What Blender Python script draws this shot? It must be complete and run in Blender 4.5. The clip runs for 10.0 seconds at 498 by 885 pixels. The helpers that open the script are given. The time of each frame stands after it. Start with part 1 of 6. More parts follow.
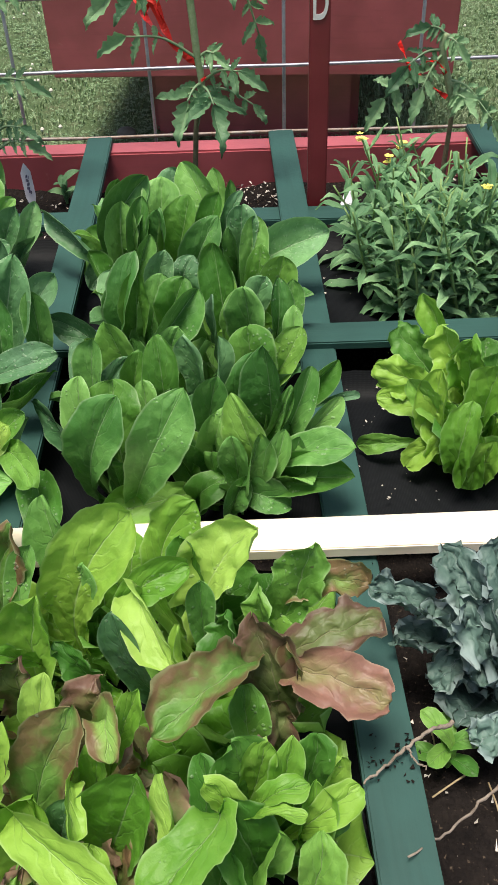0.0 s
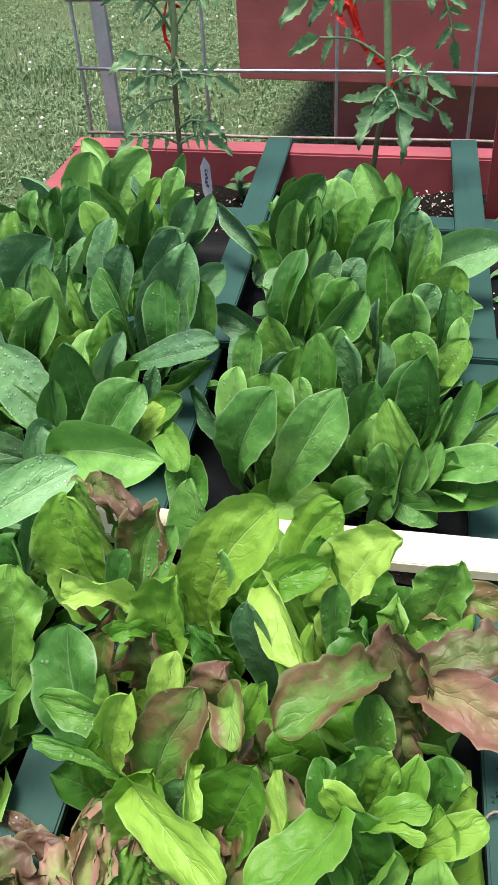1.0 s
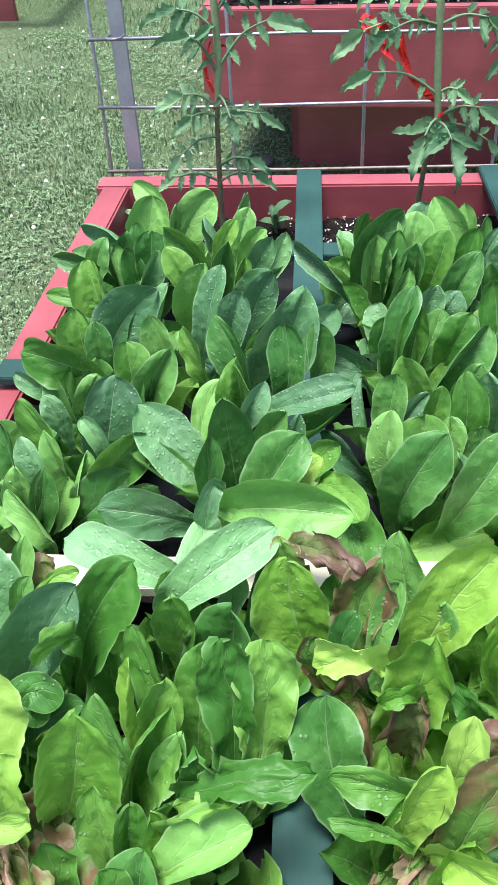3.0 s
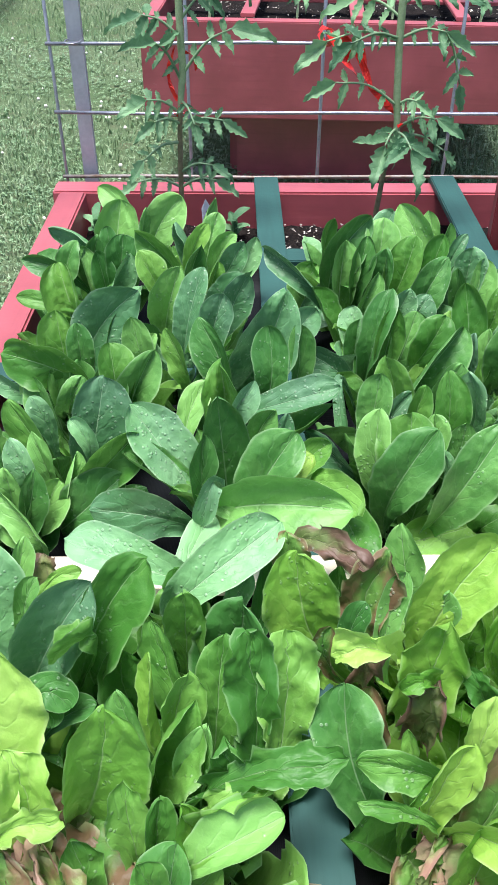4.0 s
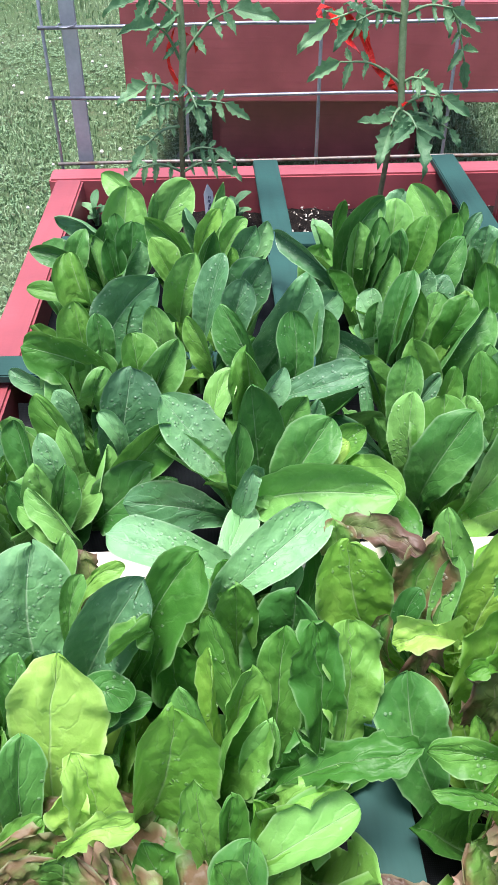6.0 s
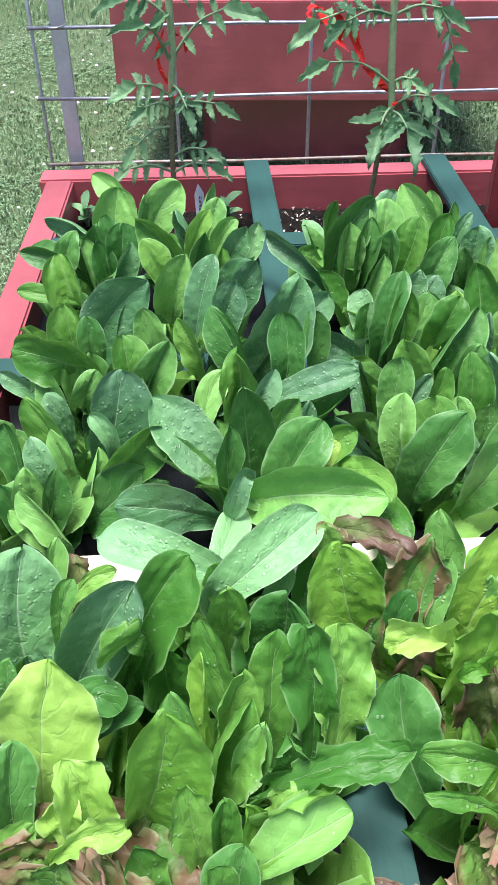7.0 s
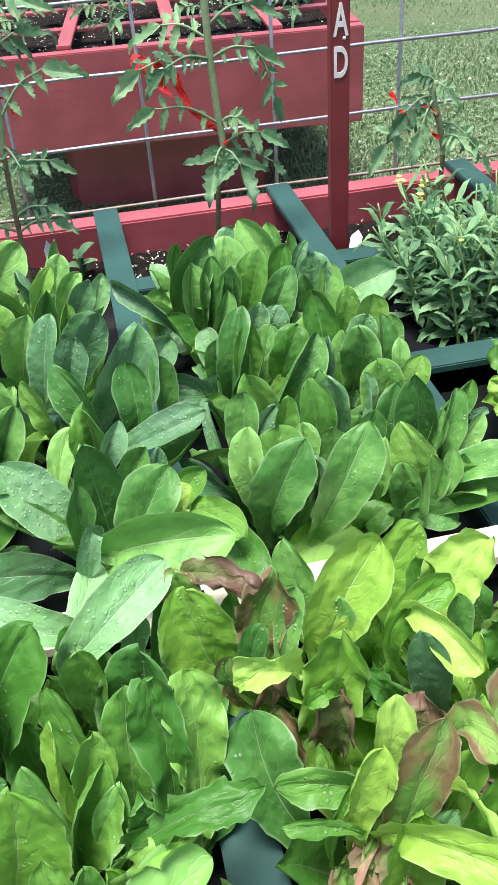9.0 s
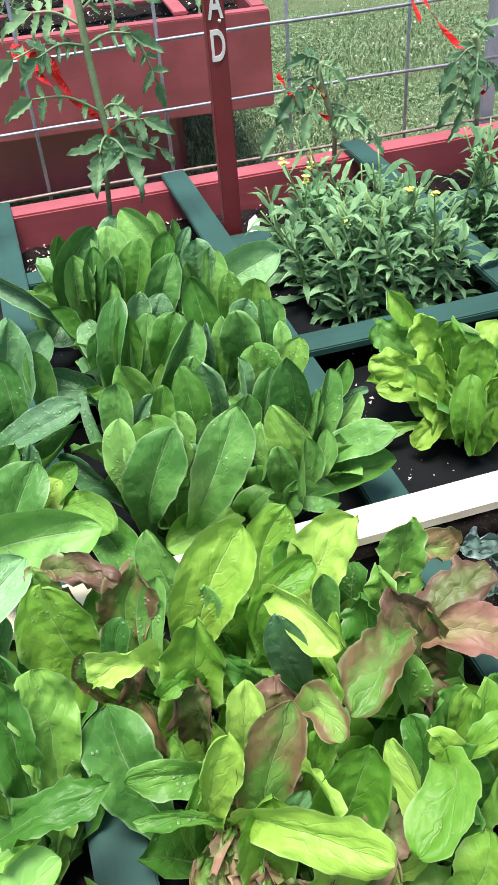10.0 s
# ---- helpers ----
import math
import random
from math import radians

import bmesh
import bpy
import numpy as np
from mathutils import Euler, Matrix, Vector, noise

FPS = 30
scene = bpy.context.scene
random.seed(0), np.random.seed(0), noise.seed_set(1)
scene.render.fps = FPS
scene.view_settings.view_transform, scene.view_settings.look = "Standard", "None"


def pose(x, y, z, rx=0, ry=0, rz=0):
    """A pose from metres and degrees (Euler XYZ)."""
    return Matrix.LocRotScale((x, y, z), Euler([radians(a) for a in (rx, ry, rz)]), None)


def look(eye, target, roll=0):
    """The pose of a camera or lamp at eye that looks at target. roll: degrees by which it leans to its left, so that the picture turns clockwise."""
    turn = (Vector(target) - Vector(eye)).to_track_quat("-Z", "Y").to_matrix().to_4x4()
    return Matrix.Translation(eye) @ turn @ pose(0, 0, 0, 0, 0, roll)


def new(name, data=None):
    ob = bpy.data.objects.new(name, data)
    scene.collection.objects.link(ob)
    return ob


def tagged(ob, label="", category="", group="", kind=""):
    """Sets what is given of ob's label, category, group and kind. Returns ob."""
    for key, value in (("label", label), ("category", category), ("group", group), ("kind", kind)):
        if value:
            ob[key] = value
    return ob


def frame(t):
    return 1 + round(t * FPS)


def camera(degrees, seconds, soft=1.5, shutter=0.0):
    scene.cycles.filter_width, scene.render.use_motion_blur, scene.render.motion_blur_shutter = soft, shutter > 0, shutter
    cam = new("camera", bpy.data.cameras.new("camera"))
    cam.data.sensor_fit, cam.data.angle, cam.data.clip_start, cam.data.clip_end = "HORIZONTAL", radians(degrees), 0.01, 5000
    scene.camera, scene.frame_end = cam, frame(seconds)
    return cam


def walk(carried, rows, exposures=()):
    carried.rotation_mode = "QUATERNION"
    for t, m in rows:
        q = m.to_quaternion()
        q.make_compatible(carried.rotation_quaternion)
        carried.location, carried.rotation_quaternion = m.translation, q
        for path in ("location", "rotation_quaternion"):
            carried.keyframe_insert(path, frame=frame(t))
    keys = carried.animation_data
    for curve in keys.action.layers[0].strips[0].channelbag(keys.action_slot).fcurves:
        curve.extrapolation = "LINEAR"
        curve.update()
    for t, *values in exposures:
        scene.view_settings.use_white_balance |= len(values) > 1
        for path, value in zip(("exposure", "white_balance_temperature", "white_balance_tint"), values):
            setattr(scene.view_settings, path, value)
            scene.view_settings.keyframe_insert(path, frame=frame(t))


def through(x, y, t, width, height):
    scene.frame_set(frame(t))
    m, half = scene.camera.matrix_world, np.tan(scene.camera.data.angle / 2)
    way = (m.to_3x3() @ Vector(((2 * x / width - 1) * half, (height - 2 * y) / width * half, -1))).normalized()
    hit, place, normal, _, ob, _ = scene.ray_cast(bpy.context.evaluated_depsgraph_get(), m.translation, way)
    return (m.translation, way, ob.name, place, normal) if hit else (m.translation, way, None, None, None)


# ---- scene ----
cam = camera(32.1, 10.0)
PATH = [
    (0, (0.566, -1.348, 1.137), (0.53, 0.15, -0.187), -2.4),
    (0.5, (0.579, -1.332, 1.132), (0.356, 0.16, -0.181), -2.7),
    (1, (0.556, -1.348, 1.129), (0.202, 0.131, -0.17), -3.8),
    (1.5, (0.488, -1.345, 1.154), (0.167, 0.147, -0.139), -5.0),
    (2, (0.415, -1.349, 1.153), (0.157, 0.154, -0.14), -4.4),
    (2.5, (0.379, -1.344, 1.147), (0.161, 0.176, -0.134), -3.8),
    (3.8, (0.318, -1.363, 1.161), (0.263, 0.182, -0.108), -1.0),
    (4, (0.303, -1.364, 1.149), (0.295, 0.189, -0.111), -0.0),
    (4.5, (0.29, -1.364, 1.151), (0.333, 0.185, -0.113), -0.4),
    (5, (0.263, -1.361, 1.148), (0.315, 0.185, -0.12), -1.0),
    (5.5, (0.257, -1.357, 1.144), (0.296, 0.179, -0.136), -0.7),
    (7, (0.259, -1.351, 1.146), (0.315, 0.177, -0.143), -0.6),
    (7.5, (0.268, -1.355, 1.148), (0.353, 0.18, -0.132), -1.4),
    (8, (0.282, -1.358, 1.156), (0.416, 0.19, -0.104), -2.3),
    (8.5, (0.303, -1.358, 1.159), (0.492, 0.198, -0.084), -3.3),
    (9, (0.324, -1.357, 1.158), (0.558, 0.193, -0.084), -4.4),
    (9.5, (0.345, -1.359, 1.155), (0.625, 0.175, -0.098), -5.0),
    (10, (0.39, -1.368, 1.149), (0.727, 0.141, -0.119), -5.0),
]
EXPOSURES = [(0.0, 0.50, 7150, 12), (0.5, 0.58, 7050, 12), (1.0, 0.70, 6900, 12), (1.5, 0.87, 6650, 13), (2.5, 1.04, 6300, 14), (5.5, 1.06, 6180, 15),
             (7.5, 1.06, 6330, 15), (9.0, 1.08, 6550, 15), (10.0, 1.01, 6700, 14)]
walk(cam, [(t, look(eye, target, roll)) for t, eye, target, roll in PATH], EXPOSURES)

# ---- world and light: a bright overcast day ----
world = bpy.data.worlds.new("overcast_sky")
scene.world = world
world.use_nodes = True
wn = world.node_tree
sky = wn.nodes.new("ShaderNodeTexSky")
sky.sky_type, sky.sun_disc = "NISHITA", False
sky.sun_elevation, sky.sun_rotation = radians(81), radians(225)
sky.air_density, sky.dust_density, sky.ozone_density = 1.0, 3.0, 1.0
wn.links.new(sky.outputs[0], wn.nodes["Background"].inputs[0])
wn.nodes["Background"].inputs[1].default_value = 0.105
sun = new("sun", bpy.data.lights.new("sun", "SUN"))
sun.data.energy, sun.data.angle, sun.data.color = 3.7, radians(22), (1.0, 0.985, 0.95)
sun.matrix_world = look((-0.55, -0.55, 5.0), (0, 0, 0))

# ---- plan, in metres; the lawn is z = 0 ----
RIM = 0.600            # top of the bed's boards
SOIL = 0.548           # soil and fabric inside the bed
LATH = 0.609           # top of the green laths


# ---- materials ----
class Nodes:
    """A material with a Principled shader and short calls for its nodes."""

    def __init__(self, name, rough=0.6, spec=0.4, metal=0.0):
        self.mat = bpy.data.materials.new(name)
        self.mat.use_nodes = True
        self.tree = self.mat.node_tree
        self.bsdf = self.tree.nodes["Principled BSDF"]
        self.out = self.tree.nodes["Material Output"]
        self.bsdf.inputs["Roughness"].default_value = rough
        self.bsdf.inputs["Specular IOR Level"].default_value = spec
        self.bsdf.inputs["Metallic"].default_value = metal

    def put(self, socket, value):
        if isinstance(value, bpy.types.NodeSocket):
            self.tree.links.new(value, socket)
        elif isinstance(value, tuple) and len(value) == 3 and socket.type == "RGBA":
            socket.default_value = (*value, 1)
        else:
            socket.default_value = value

    def node(self, kind, **given):
        n = self.tree.nodes.new(kind)
        for k, v in given.items():
            setattr(n, k, v)
        return n

    def math(self, op, a, b=0.0, c=0.0, clamp=False):
        n = self.node("ShaderNodeMath", operation=op, use_clamp=clamp)
        self.put(n.inputs[0], a), self.put(n.inputs[1], b), self.put(n.inputs[2], c)
        return n.outputs[0]

    def mix(self, f, a, b, blend="MIX"):
        n = self.node("ShaderNodeMix", data_type="RGBA", blend_type=blend)
        self.put(n.inputs[0], f), self.put(n.inputs[6], a), self.put(n.inputs[7], b)
        return n.outputs[2]

    def coords(self, which="Object", scale=(1, 1, 1)):
        n, m = self.node("ShaderNodeTexCoord"), self.node("ShaderNodeMapping")
        m.inputs["Scale"].default_value = scale
        self.tree.links.new(n.outputs[which], m.inputs[0])
        return m.outputs[0]

    def noise(self, at, scale, detail=4.0, rough=0.55):
        n = self.node("ShaderNodeTexNoise")
        self.put(n.inputs["Vector"], at), self.put(n.inputs["Scale"], scale)
        self.put(n.inputs["Detail"], detail), self.put(n.inputs["Roughness"], rough)
        return n.outputs[0]

    def cells(self, at, scale, feature="F1", smooth=0.0):
        n = self.node("ShaderNodeTexVoronoi", feature=feature)
        self.put(n.inputs["Vector"], at), self.put(n.inputs["Scale"], scale)
        if feature == "SMOOTH_F1":
            self.put(n.inputs["Smoothness"], smooth)
        return n

    def ramp(self, f, low, high):
        n = self.node("ShaderNodeMapRange", interpolation_type="SMOOTHSTEP")
        self.put(n.inputs[0], f), self.put(n.inputs[1], low), self.put(n.inputs[2], high)
        return n.outputs[0]

    def random(self):
        return self.node("ShaderNodeObjectInfo").outputs["Random"]

    def bump(self, height, strength=0.3, distance=0.002, under=None):
        n = self.node("ShaderNodeBump")
        self.put(n.inputs["Strength"], strength), self.put(n.inputs["Distance"], distance)
        self.put(n.inputs["Height"], height)
        if under is not None:
            self.put(n.inputs["Normal"], under)
        return n.outputs[0]

    def finish(self, colour, normal=None, rough=None):
        self.put(self.bsdf.inputs["Base Color"], colour)
        if normal is not None:
            self.put(self.bsdf.inputs["Normal"], normal)
        if rough is not None:
            self.put(self.bsdf.inputs["Roughness"], rough)
        return self.mat


def painted_wood(name, colour, worn, along, rough=0.55, wear=0.66, gloss=0.5):
    """Paint on sawn lumber: grain along one axis, brush marks, scuffs and dust."""
    n = Nodes(name, rough, gloss)
    stretch = tuple(6 if a == along else 90 for a in "xyz")
    at = n.coords("Object")
    grain = n.noise(n.coords("Object", stretch), 1.0, 5, 0.6)
    patch, fine = n.noise(at, 9, 4), n.noise(at, 160, 3)
    col = n.mix(n.ramp(patch, 0.3, 0.75), tuple(0.82 * c for c in colour), tuple(min(1, 1.15 * c) for c in colour))
    col = n.mix(n.math("MULTIPLY", n.ramp(grain, 0.5, 0.75), 0.28), col, tuple(0.55 * c for c in colour))
    scuff = n.math("MULTIPLY", n.ramp(n.noise(at, 34, 5, 0.7), wear, wear + 0.1), n.ramp(fine, 0.35, 0.6))
    col = n.mix(n.math("MULTIPLY", scuff, 0.6), col, worn)
    tone = n.math("MULTIPLY_ADD", n.random(), 0.2, 0.9)
    bright = n.node("ShaderNodeHueSaturation")
    n.put(bright.inputs["Value"], tone), n.put(bright.inputs["Color"], col)
    h = n.math("ADD", grain, n.math("MULTIPLY", fine, 0.4))
    return n.finish(bright.outputs[0], n.bump(h, 0.35, 0.0012), n.math("MULTIPLY_ADD", patch, 0.3, rough - 0.15))


def leaf_material(name, colour, light, pale, rough=0.48, red=None, redness=0.0, through=0.3, drops=0.0, blister=0.5, veins=9.0, bloom=0.0, rim=0.44):
    """A leaf with midrib, side veins, blistered blade, light shining through and drops of water."""
    n = Nodes(name, rough, 0.40)
    uv = n.node("ShaderNodeSeparateXYZ")
    tc = n.node("ShaderNodeTexCoord")
    n.tree.links.new(tc.outputs["UV"], uv.inputs[0])
    u, v = uv.outputs[0], uv.outputs[1]
    a = n.math("MULTIPLY", n.math("ABSOLUTE", n.math("SUBTRACT", v, 0.5)), 2.0)
    at = n.coords("Object")
    rib = n.math("SUBTRACT", 1.0, n.math("DIVIDE", a, n.math("MULTIPLY_ADD", n.math("SUBTRACT", 1.0, u), 0.075, 0.014)), clamp=True)
    warp = n.math("MULTIPLY", n.noise(at, 60, 3), 0.9)
    s = n.math("ADD", n.math("MULTIPLY", n.math("SUBTRACT", u, n.math("MULTIPLY", a, 0.28)), veins), n.math("MULTIPLY", warp, 2.0))
    side = n.math("SUBTRACT", 1.0, n.math("MULTIPLY", n.math("PINGPONG", s, 0.5), 7.0), clamp=True)
    side = n.math("MULTIPLY", side, n.math("SUBTRACT", 1.0, a))
    rnd = n.random()
    blotch = n.noise(at, 34, 6, 0.65)
    col = n.mix(n.ramp(n.math("ADD", blotch, n.math("MULTIPLY", n.math("SUBTRACT", rnd, 0.5), 0.45)), 0.3, 0.72), colour, light)
    if red:
        edge = n.math("MULTIPLY", n.math("POWER", a, 1.5), 0.30)
        f = n.math("ADD", n.math("ADD", n.noise(at, 22, 5, 0.65), edge), n.math("MULTIPLY", u, 0.28))
        col = n.mix(n.math("MULTIPLY", n.ramp(f, 0.95 - redness, 1.2 - redness), 0.88), col, n.mix(n.noise(at, 60, 3), red, tuple(0.45 * c for c in red)))
    col = n.mix(n.math("MULTIPLY", side, 0.12), col, pale)
    col = n.mix(n.math("MULTIPLY", n.ramp(a, 0.90 if rim < 0.45 else 0.6, 0.99), rim), col, pale)
    col = n.mix(n.math("MULTIPLY", rib, 0.68), col, pale)
    if bloom:
        col = n.mix(n.math("MULTIPLY", n.ramp(n.noise(at, 14, 3), 0.35, 0.7), bloom), col, (0.30, 0.46, 0.36))
    tone = n.node("ShaderNodeHueSaturation")
    n.put(tone.inputs["Value"], n.math("MULTIPLY_ADD", rnd, 0.40, 0.80)), n.put(tone.inputs["Color"], col)
    n.put(tone.inputs["Hue"], n.math("MULTIPLY_ADD", rnd, -0.02, 0.51))
    col = tone.outputs[0]
    net = n.cells(at, 125, "SMOOTH_F1", 0.8).outputs["Distance"]
    low = n.math("SUBTRACT", n.math("MULTIPLY", net, -0.62 * blister), n.math("MULTIPLY_ADD", side, 0.15, n.math("MULTIPLY", rib, 0.22)))
    normal = n.bump(n.math("ADD", low, n.math("MULTIPLY", n.noise(at, 420, 2), 0.12)), 0.75, 0.0030)
    gloss = n.math("MULTIPLY_ADD", blotch, 0.22, rough - 0.1)
    if drops:
        cell = n.cells(at, 210)
        there = n.math("GREATER_THAN", n.math("ADD", n.noise(at, 30, 2), n.math("MULTIPLY", n.noise(at, 9, 1), 0.7)), 1.06 - drops)
        bead = n.math("MULTIPLY", n.math("SUBTRACT", 1.0, n.ramp(cell.outputs["Distance"], 0.16, 0.30)), there)
        normal = n.bump(bead, 0.55, 0.0010, normal)
        gloss = n.math("SUBTRACT", gloss, n.math("MULTIPLY", bead, 0.25), clamp=True)
        col = n.mix(n.math("MULTIPLY", bead, 0.22), col, (0.55, 0.66, 0.50))
    n.finish(col, normal, gloss)
    glow = n.node("ShaderNodeBsdfTranslucent")
    n.put(glow.inputs["Color"], n.mix(0.5, col, light)), n.put(glow.inputs["Normal"], normal)
    both = n.node("ShaderNodeMixShader")
    both.inputs[0].default_value = through
    n.tree.links.new(n.bsdf.outputs[0], both.inputs[1])
    n.tree.links.new(glow.outputs[0], both.inputs[2])
    n.tree.links.new(both.outputs[0], n.out.inputs[0])
    return n.mat


RED_X = painted_wood("red_painted_lumber_x", (0.330, 0.066, 0.078), (0.42, 0.19, 0.17), "x", 0.46, 0.66, 0.85)
RED_Y = painted_wood("red_painted_lumber_y", (0.310, 0.060, 0.070), (0.42, 0.19, 0.17), "y", 0.46, 0.66, 0.85)
RED_Z = painted_wood("red_painted_lumber_z", (0.190, 0.024, 0.030), (0.34, 0.14, 0.12), "z", 0.45, 0.70)
GREEN_X = painted_wood("green_painted_lath_x", (0.020, 0.070, 0.060), (0.18, 0.20, 0.17), "x", 0.62, 0.70, 0.3)
GREEN_Y = painted_wood("green_painted_lath_y", (0.022, 0.080, 0.068), (0.20, 0.22, 0.19), "y", 0.55, 0.70, 0.3)
PINE = painted_wood("bare_pine", (0.76, 0.67, 0.53), (0.70, 0.56, 0.38), "x", 0.6, 0.72)
ROMAINE = leaf_material("romaine_leaf", (0.062, 0.200, 0.038), (0.155, 0.372, 0.088), (0.36, 0.53, 0.28), through=0.17, drops=0.16, blister=0.75)
BLUE_ROMAINE = leaf_material("waxy_romaine_leaf", (0.072, 0.215, 0.070), (0.160, 0.365, 0.140), (0.42, 0.60, 0.36), through=0.18, drops=0.30, blister=0.95, bloom=0.22)
LIME = leaf_material("lime_lettuce_leaf", (0.140, 0.355, 0.038), (0.245, 0.475, 0.072), (0.42, 0.60, 0.27), through=0.37, drops=0.12, blister=1.0)
PALE_LIME = leaf_material("pale_lime_lettuce_leaf", (0.200, 0.440, 0.058), (0.320, 0.555, 0.110), (0.50, 0.68, 0.30), through=0.40, drops=0.12, blister=0.9)
GREENLEAF = leaf_material("green_lettuce_leaf", (0.074, 0.230, 0.032), (0.165, 0.380, 0.068), (0.36, 0.54, 0.25), through=0.31, drops=0.12, blister=0.9)
BRONZE = leaf_material("bronze_lettuce_leaf", (0.100, 0.260, 0.045), (0.200, 0.385, 0.085), (0.36, 0.46, 0.22), red=(0.26, 0.120, 0.080), redness=0.25, drops=0.14, blister=0.9)
RUSSET = leaf_material("red_lettuce_leaf", (0.150, 0.200, 0.065), (0.230, 0.270, 0.100), (0.36, 0.34, 0.20), red=(0.205, 0.090, 0.080), redness=0.28, drops=0.08, blister=1.1)
ROSE = leaf_material("pink_frilled_lettuce_leaf", (0.190, 0.300, 0.090), (0.330, 0.420, 0.160), (0.52, 0.34, 0.26), red=(0.42, 0.180, 0.155), redness=0.20, through=0.4, rim=0.5, blister=1.0)
PINK = leaf_material("pink_lettuce_leaf", (0.300, 0.270, 0.120), (0.400, 0.330, 0.170), (0.55, 0.42, 0.30), red=(0.46, 0.200, 0.175), redness=0.27, blister=1.0)
KALE = leaf_material("blue_green_kale_leaf", (0.046, 0.098, 0.080), (0.105, 0.185, 0.155), (0.30, 0.38, 0.38), rim=0.65, rough=0.55, through=0.12, bloom=0.12, blister=0.8)
TOMATO = leaf_material("tomato_leaf", (0.075, 0.190, 0.088), (0.170, 0.320, 0.160), (0.26, 0.38, 0.22), rough=0.5, through=0.25, blister=0.5, veins=7)
MUSTARD = leaf_material("mustard_leaf", (0.095, 0.240, 0.100), (0.200, 0.390, 0.185), (0.34, 0.50, 0.30), rough=0.58, through=0.25)


def plain(name, colour, other, rough=0.5, scale=60, spec=0.4, metal=0.0, bump=0.2, distance=0.001):
    n = Nodes(name, rough, spec, metal)
    at = n.coords("Object")
    big, fine = n.noise(at, scale, 4), n.noise(at, scale * 6, 3)
    col = n.mix(n.ramp(n.math("MULTIPLY_ADD", fine, 0.35, n.math("MULTIPLY", big, 0.65)), 0.3, 0.7), colour, other)
    return n.finish(col, n.bump(n.math("ADD", big, fine), bump, distance), n.math("MULTIPLY_ADD", big, 0.2, rough - 0.1))


STEM = plain("tomato_stem", (0.19, 0.27, 0.13), (0.30, 0.38, 0.22), 0.55, 90)
BARK = plain("woody_stem", (0.12, 0.10, 0.055), (0.22, 0.19, 0.11), 0.75, 120, bump=0.5)
GREENSTEM = plain("mustard_stem", (0.17, 0.29, 0.09), (0.26, 0.38, 0.15), 0.5, 90)
STEEL = plain("galvanized_wire", (0.26, 0.27, 0.31), (0.40, 0.41, 0.46), 0.42, 80, 0.5, 0.75)
RUST = plain("rusty_wire", (0.20, 0.13, 0.09), (0.36, 0.33, 0.31), 0.6, 60, 0.4, 0.5)
POLE = plain("galvanized_pole", (0.36, 0.38, 0.44), (0.47, 0.49, 0.55), 0.5, 30, 0.5, 0.35)
RIBBON = plain("red_ribbon", (0.62, 0.012, 0.010), (0.80, 0.03, 0.02), 0.45, 70)
TAG = plain("white_plastic_tag", (0.66, 0.65, 0.72), (0.74, 0.73, 0.80), 0.4, 40)
INK = plain("faded_ink", (0.10, 0.09, 0.16), (0.16, 0.14, 0.22), 0.6, 80)
WHITE = plain("white_paint", (0.78, 0.77, 0.75), (0.68, 0.66, 0.64), 0.6, 90, bump=0.4)
PETAL = plain("yellow_petal", (0.74, 0.70, 0.10), (0.82, 0.79, 0.22), 0.5, 90)
CLOVER_LEAF = plain("clover_leaf", (0.10, 0.19, 0.085), (0.22, 0.33, 0.17), 0.55, 40)
CLOVER = plain("white_clover", (0.62, 0.60, 0.52), (0.75, 0.73, 0.66), 0.6, 90)
TWIG = plain("dry_twig", (0.15, 0.115, 0.085), (0.33, 0.28, 0.23), 0.8, 110, bump=0.6)
PERLITE = plain("perlite_grain", (0.52, 0.46, 0.40), (0.75, 0.70, 0.62), 0.85, 150)
STRAW = plain("dead_straw", (0.30, 0.22, 0.12), (0.42, 0.33, 0.20), 0.8, 100)
TEAL = plain("teal_stitching", (0.02, 0.30, 0.30), (0.05, 0.42, 0.42), 0.6, 100)


def soil_material():
    n = Nodes("potting_soil", 0.9, 0.10)
    at = n.coords("Object")
    big, fine, crumb = n.noise(at, 30, 6, 0.7), n.noise(at, 260, 4), n.cells(at, 170).outputs["Distance"]
    col = n.mix(n.ramp(big, 0.3, 0.7), (0.007, 0.006, 0.006), (0.020, 0.016, 0.014))
    col = n.mix(n.ramp(fine, 0.62, 0.72), col, (0.10, 0.075, 0.055))
    return n.finish(col, n.bump(n.math("ADD", n.math("MULTIPLY", crumb, -0.8), fine), 0.8, 0.006))


def fabric_material():
    """Woven black landscape fabric: fine crossing tapes, a little shiny, dusty in places."""
    n = Nodes("black_woven_fabric", 0.65, 0.10)
    at = n.coords("Object")
    w1 = n.node("ShaderNodeTexWave", bands_direction="X")
    w2 = n.node("ShaderNodeTexWave", bands_direction="Y")
    for w in (w1, w2):
        n.put(w.inputs["Vector"], at), n.put(w.inputs["Scale"], 230.0)
        n.put(w.inputs["Distortion"], 0.6)
    weave = n.math("MULTIPLY", w1.outputs["Fac"], w2.outputs["Fac"])
    dust = n.noise(at, 25, 6, 0.7)
    col = n.mix(weave, (0.004, 0.005, 0.006), (0.010, 0.012, 0.014))
    col = n.mix(n.math("MULTIPLY", n.ramp(dust, 0.6, 0.85), 0.12), col, (0.05, 0.046, 0.042))
    return n.finish(col, n.bump(n.math("ADD", weave, n.math("MULTIPLY", dust, 0.5)), 0.15, 0.0008), n.math("MULTIPLY_ADD", dust, 0.3, 0.42))


